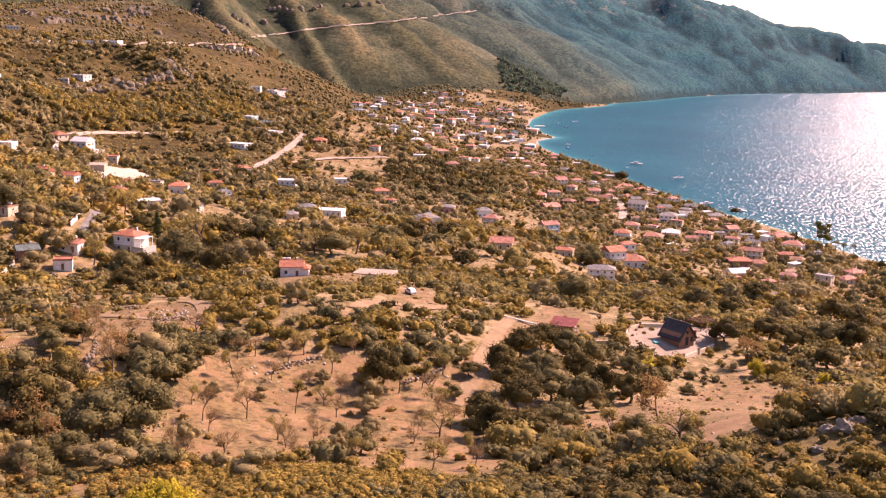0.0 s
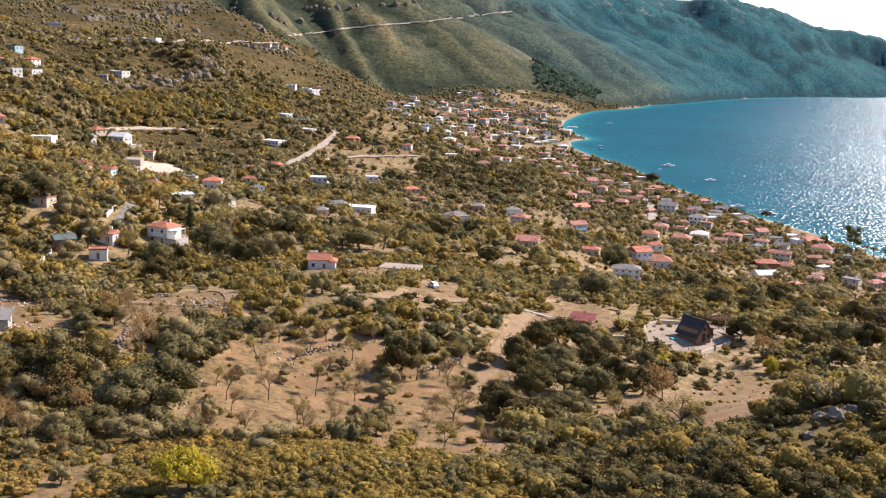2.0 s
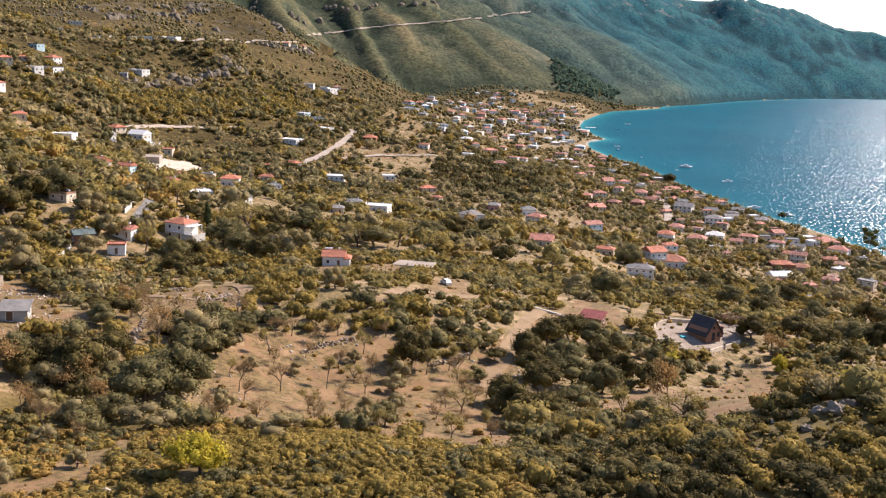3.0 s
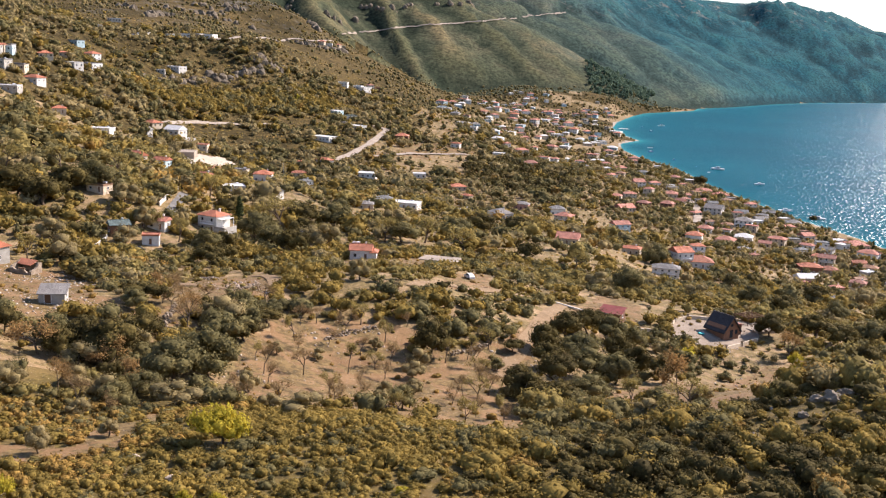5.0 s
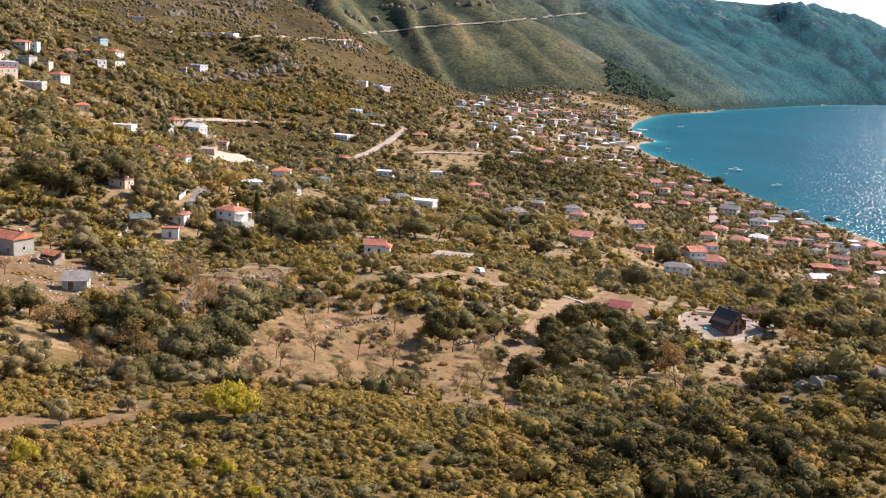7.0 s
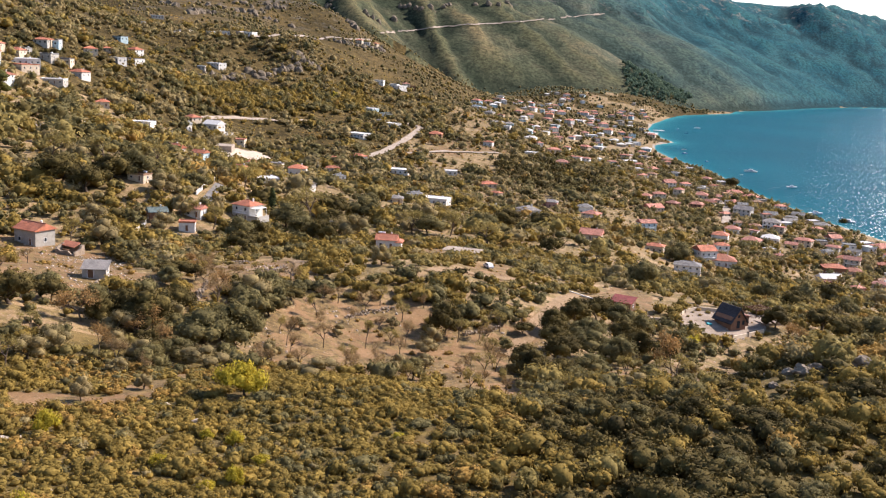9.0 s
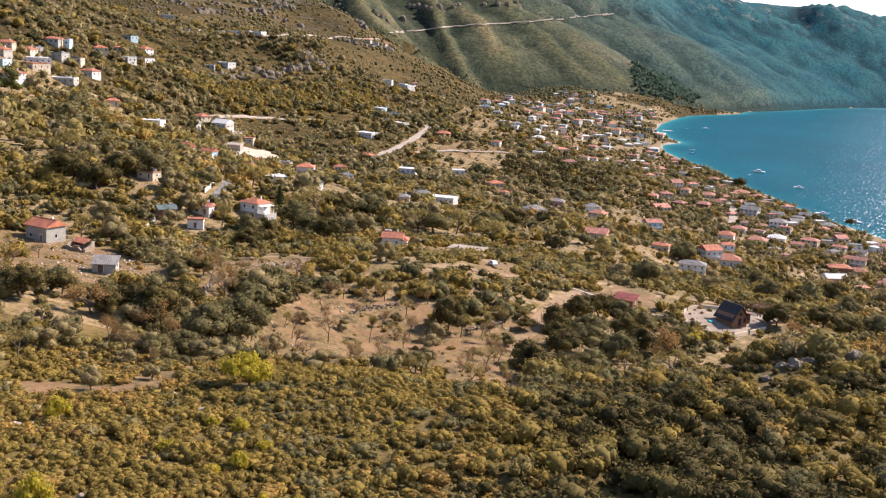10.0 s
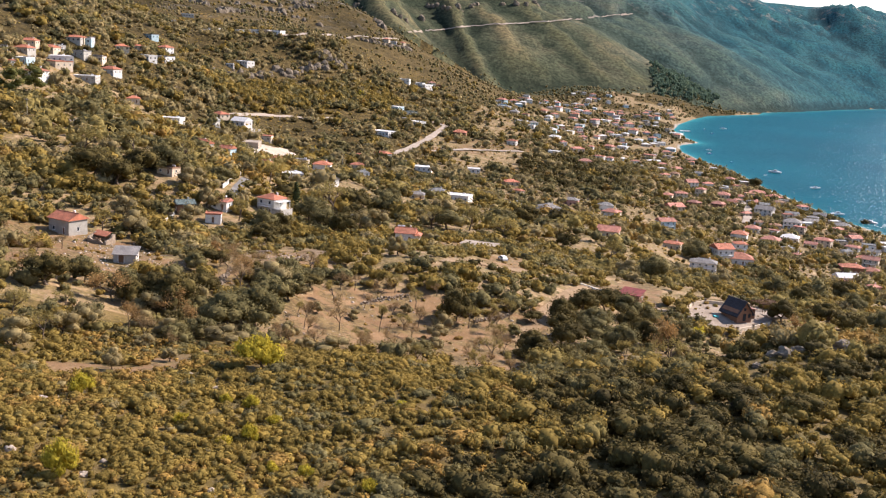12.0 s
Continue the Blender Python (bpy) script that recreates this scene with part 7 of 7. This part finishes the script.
bushes("garden_trees", "green, golden and olive trees filling the slope between the houses", x[closer], y[closer], size[closer], KINDS, which[closer], ROUND, 0.9, 0.15)
bushes("village_greenery", "gardens and trees among the village houses", x[~closer], y[~closer], size[~closer], KINDS, which[~closer], COARSE, 0.9, 0.15)

# low tufts and young shrubs over the open slopes
x, y = scatter(400, 1250, 4.4)
keep = (rng.rand(len(x)) < 0.55 + 0.4 * fbm(x, y, 20, 2)) & (along(SHORE, x, y)[0] > 60) & off_roads(x, y, 0.8) & away(x, y, HOUSES, 0.5) & ~cleared(x, y)
x, y = x[keep], y[keep]
ov = np.array([(1, 0, 0), (0, 1, 0), (-1, 0, 0), (0, -1, 0), (0, 0, 1.0), (0.7, 0.7, 0.55), (-0.7, 0.6, 0.6)])
of = np.array([(0, 5, 4), (5, 1, 4), (1, 6, 4), (6, 2, 4), (2, 3, 4), (3, 0, 4), (0, 1, 5), (1, 2, 6)])
TUFT = [(ov * (0.75 + 0.5 * rng.rand(len(ov), 1)), of) for _ in range(6)]
bushes("slope_tufts", "low dry shrubs and grass tufts on the open slopes", x, y, 0.5 + 1.0 * rng.rand(len(x)) ** 1.6, KINDS, choose(x, y, [0.4 + 0 * x, 0.14 + 0 * x, 0.25 + 0 * x, 0.08 + 0 * x, 0.3 + 0 * x, 0 * x]), TUFT, 0.7, 0.7)

# small trees crowding the houses by the shore
x, y = scatter(450, 1250, 5.2, 0, 22)
keep = (x > 10) & (along(SHORE, x, y)[0] < 190) & (rng.rand(len(x)) < 0.45 + 0.5 * fbm(x, y, 30, 2)) & off_roads(x, y, 1.0) & away(x, y, HOUSES, -0.4)
x, y = x[keep], y[keep]
bushes("village_trees", "small garden trees and hedges between the shore houses", x, y, 1.0 + 1.7 * rng.rand(len(x)) ** 1.6, KINDS, choose(x, y, [0.24 + 0 * x, 0.32 + 0 * x, 0.05 + 0 * x, 0.10 + 0 * x, 0.36 + 0 * x, 0.004 + 0 * x, 0.06 + 0 * x]), COARSE, 1.1, 0.0)

# trees and hedges standing close about each house
x, y, size = [], [], []
for hx, hy, hr in HOUSES:
    if hy > 430:
        for k in range(5 if hx < -220 else 3):
            turn = math.atan2(-hx, -hy) + radians(rng.uniform(55, 305))
            r = hr + rng.uniform(1.5, 5.0)
            x.append(hx + r * math.sin(turn))
            y.append(hy + r * math.cos(turn))
            size.append(rng.uniform(1.3, 3.2) if hy < 1000 else rng.uniform(1.6, 3.8))
x, y, size = np.array(x), np.array(y), np.array(size)
keep = away(x, y, HOUSES, 0.4) & (along(SHORE, x, y)[0] > 6) & off_roads(x, y, 1.0)
x, y, size = x[keep], y[keep], size[keep]
bushes("house_trees", "garden trees and hedges standing close about the houses", x, y, size, KINDS, choose(x, y, [0.20 + 0 * x, 0.36 + 0 * x, 0.03 + 0 * x, 0.12 + 0 * x, 0.28 + 0 * x, 0 * x, 0.16 + 0 * x]), COARSE, 1.05, 0.05)

# the dark terraced wood above the shore houses
x, y = scatter(700, 1000, 3.6, -6, 6)
inner = ((x + 2) / 46) ** 2 + ((y - 850) / 105) ** 2 + 0.5 * fbm(x, y, 30, 2)
keep = (inner < 1) & (np.sin(y / 2.4) > -0.45) & (rng.rand(len(x)) < 0.8) & off_roads(x, y, 1.0) & away(x, y, HOUSES, 1.0)
x, y = x[keep], y[keep]
bushes("terrace_wood", "dark green wood in rows on old terraces", x, y, 1.4 + 1.8 * rng.rand(len(x)) ** 1.6, KINDS, choose(x, y, [0.03 + 0 * x, 0.12 + 0 * x, 0 * x, 0.02 + 0 * x, 0.02 + 0 * x, 0 * x, 1.0 + 0 * x]), COARSE, 1.1, 0.05)

# the wood under the bluff
x, y = scatter(650, 1130, 4.2, -26, -10)
t = (x + 265) * 0.86 - (y - 880) * 0.5
u = (x + 265) * 0.5 + (y - 880) * 0.86
keep = (np.abs(t) < 26 + 10 * fbm(x, y, 40)) & (np.abs(u) < 150) & (rng.rand(len(x)) < 0.85) & away(x, y, HOUSES, 3)
x, y = x[keep], y[keep]
bushes("bluff_wood", "dense dark green wood below the rocky bluff", x, y, 1.8 + 2.2 * rng.rand(len(x)), KINDS, choose(x, y, [0.7 + 0 * x, 0.35 + 0 * x, 0.03 + 0 * x, 0.08 + 0 * x, 0.03 + 0 * x, 0.02 + 0 * x]), COARSE, 1.15, 0.05)

x, y = scatter(1150, 2500, 7.2)
up = along(FOOT, x, y)[0]
keep = (rng.rand(len(x)) < 0.50 + 0.2 * smooth(y, 1700, 2000) + 1.0 * fbm(x, y, 60, 3)) & away(x, y, HOUSES, 2.5) & (up < 60)
x, y = x[keep], y[keep]
bushes("distant_trees", "distant trees and hedges round the bay village", x, y, (0.8 + 2.4 * rng.rand(len(x)) ** 2.8) * (1 - 0.2 * smooth(x, -60, -140)), KINDS, choose(x, y, [0.10 + 0 * x, 0.42 + 0 * x, 0.04 + 0 * x, 0.03 + 0 * x, 0.36 + 0 * x, 0 * x, 0.12 + 0 * x]), FAR, 1.0, 0.1)

# a pine wood in the fold of the mountain
x, y = scatter(2300, 2720, 7.0, 1, 9)
u, v = (x - 195) / 75, (y - 2460) / 150
keep = (u * u + v * v - 0.55 * u * v + 0.7 * fbm(x, y, 60, 3) < 0.9) & (rng.rand(len(x)) < 0.8) & (along(FOOT, x, y)[0] > 0)
x, y = x[keep], y[keep]
bushes("mountain_wood", "dark pine wood in the fold of the mountain", x, y, 2.6 + 2.6 * rng.rand(len(x)), KINDS, choose(x, y, [0 * x, 0.05 + 0 * x, 0 * x, 0 * x, 0 * x, 0 * x, 0 * x, 0.9 + 0 * x]), COARSE, 1.4, 0.1)

# loose stones on the bare ground
pos = np.array(spread)
sv, sf = ICO[1]
lv = sv[None] * (0.7 + 0.6 * rng.rand(len(pos), len(sv), 1)) * np.array([1, 1, 0.7]) * pos[:, 2][:, None, None]
lv = lv + np.stack([pos[:, 0], pos[:, 1], height(pos[:, 0], pos[:, 1])], -1)[:, None]
tagged(new("loose_stones", quick_mesh("loose_stones", lv.reshape(-1, 3), (sf[None] + (np.arange(len(pos)) * len(sv))[:, None, None]).reshape(-1, 3), [RUBBLE])), "loose pale stones and rubble on bare ground", "rubble", kind="stuff")
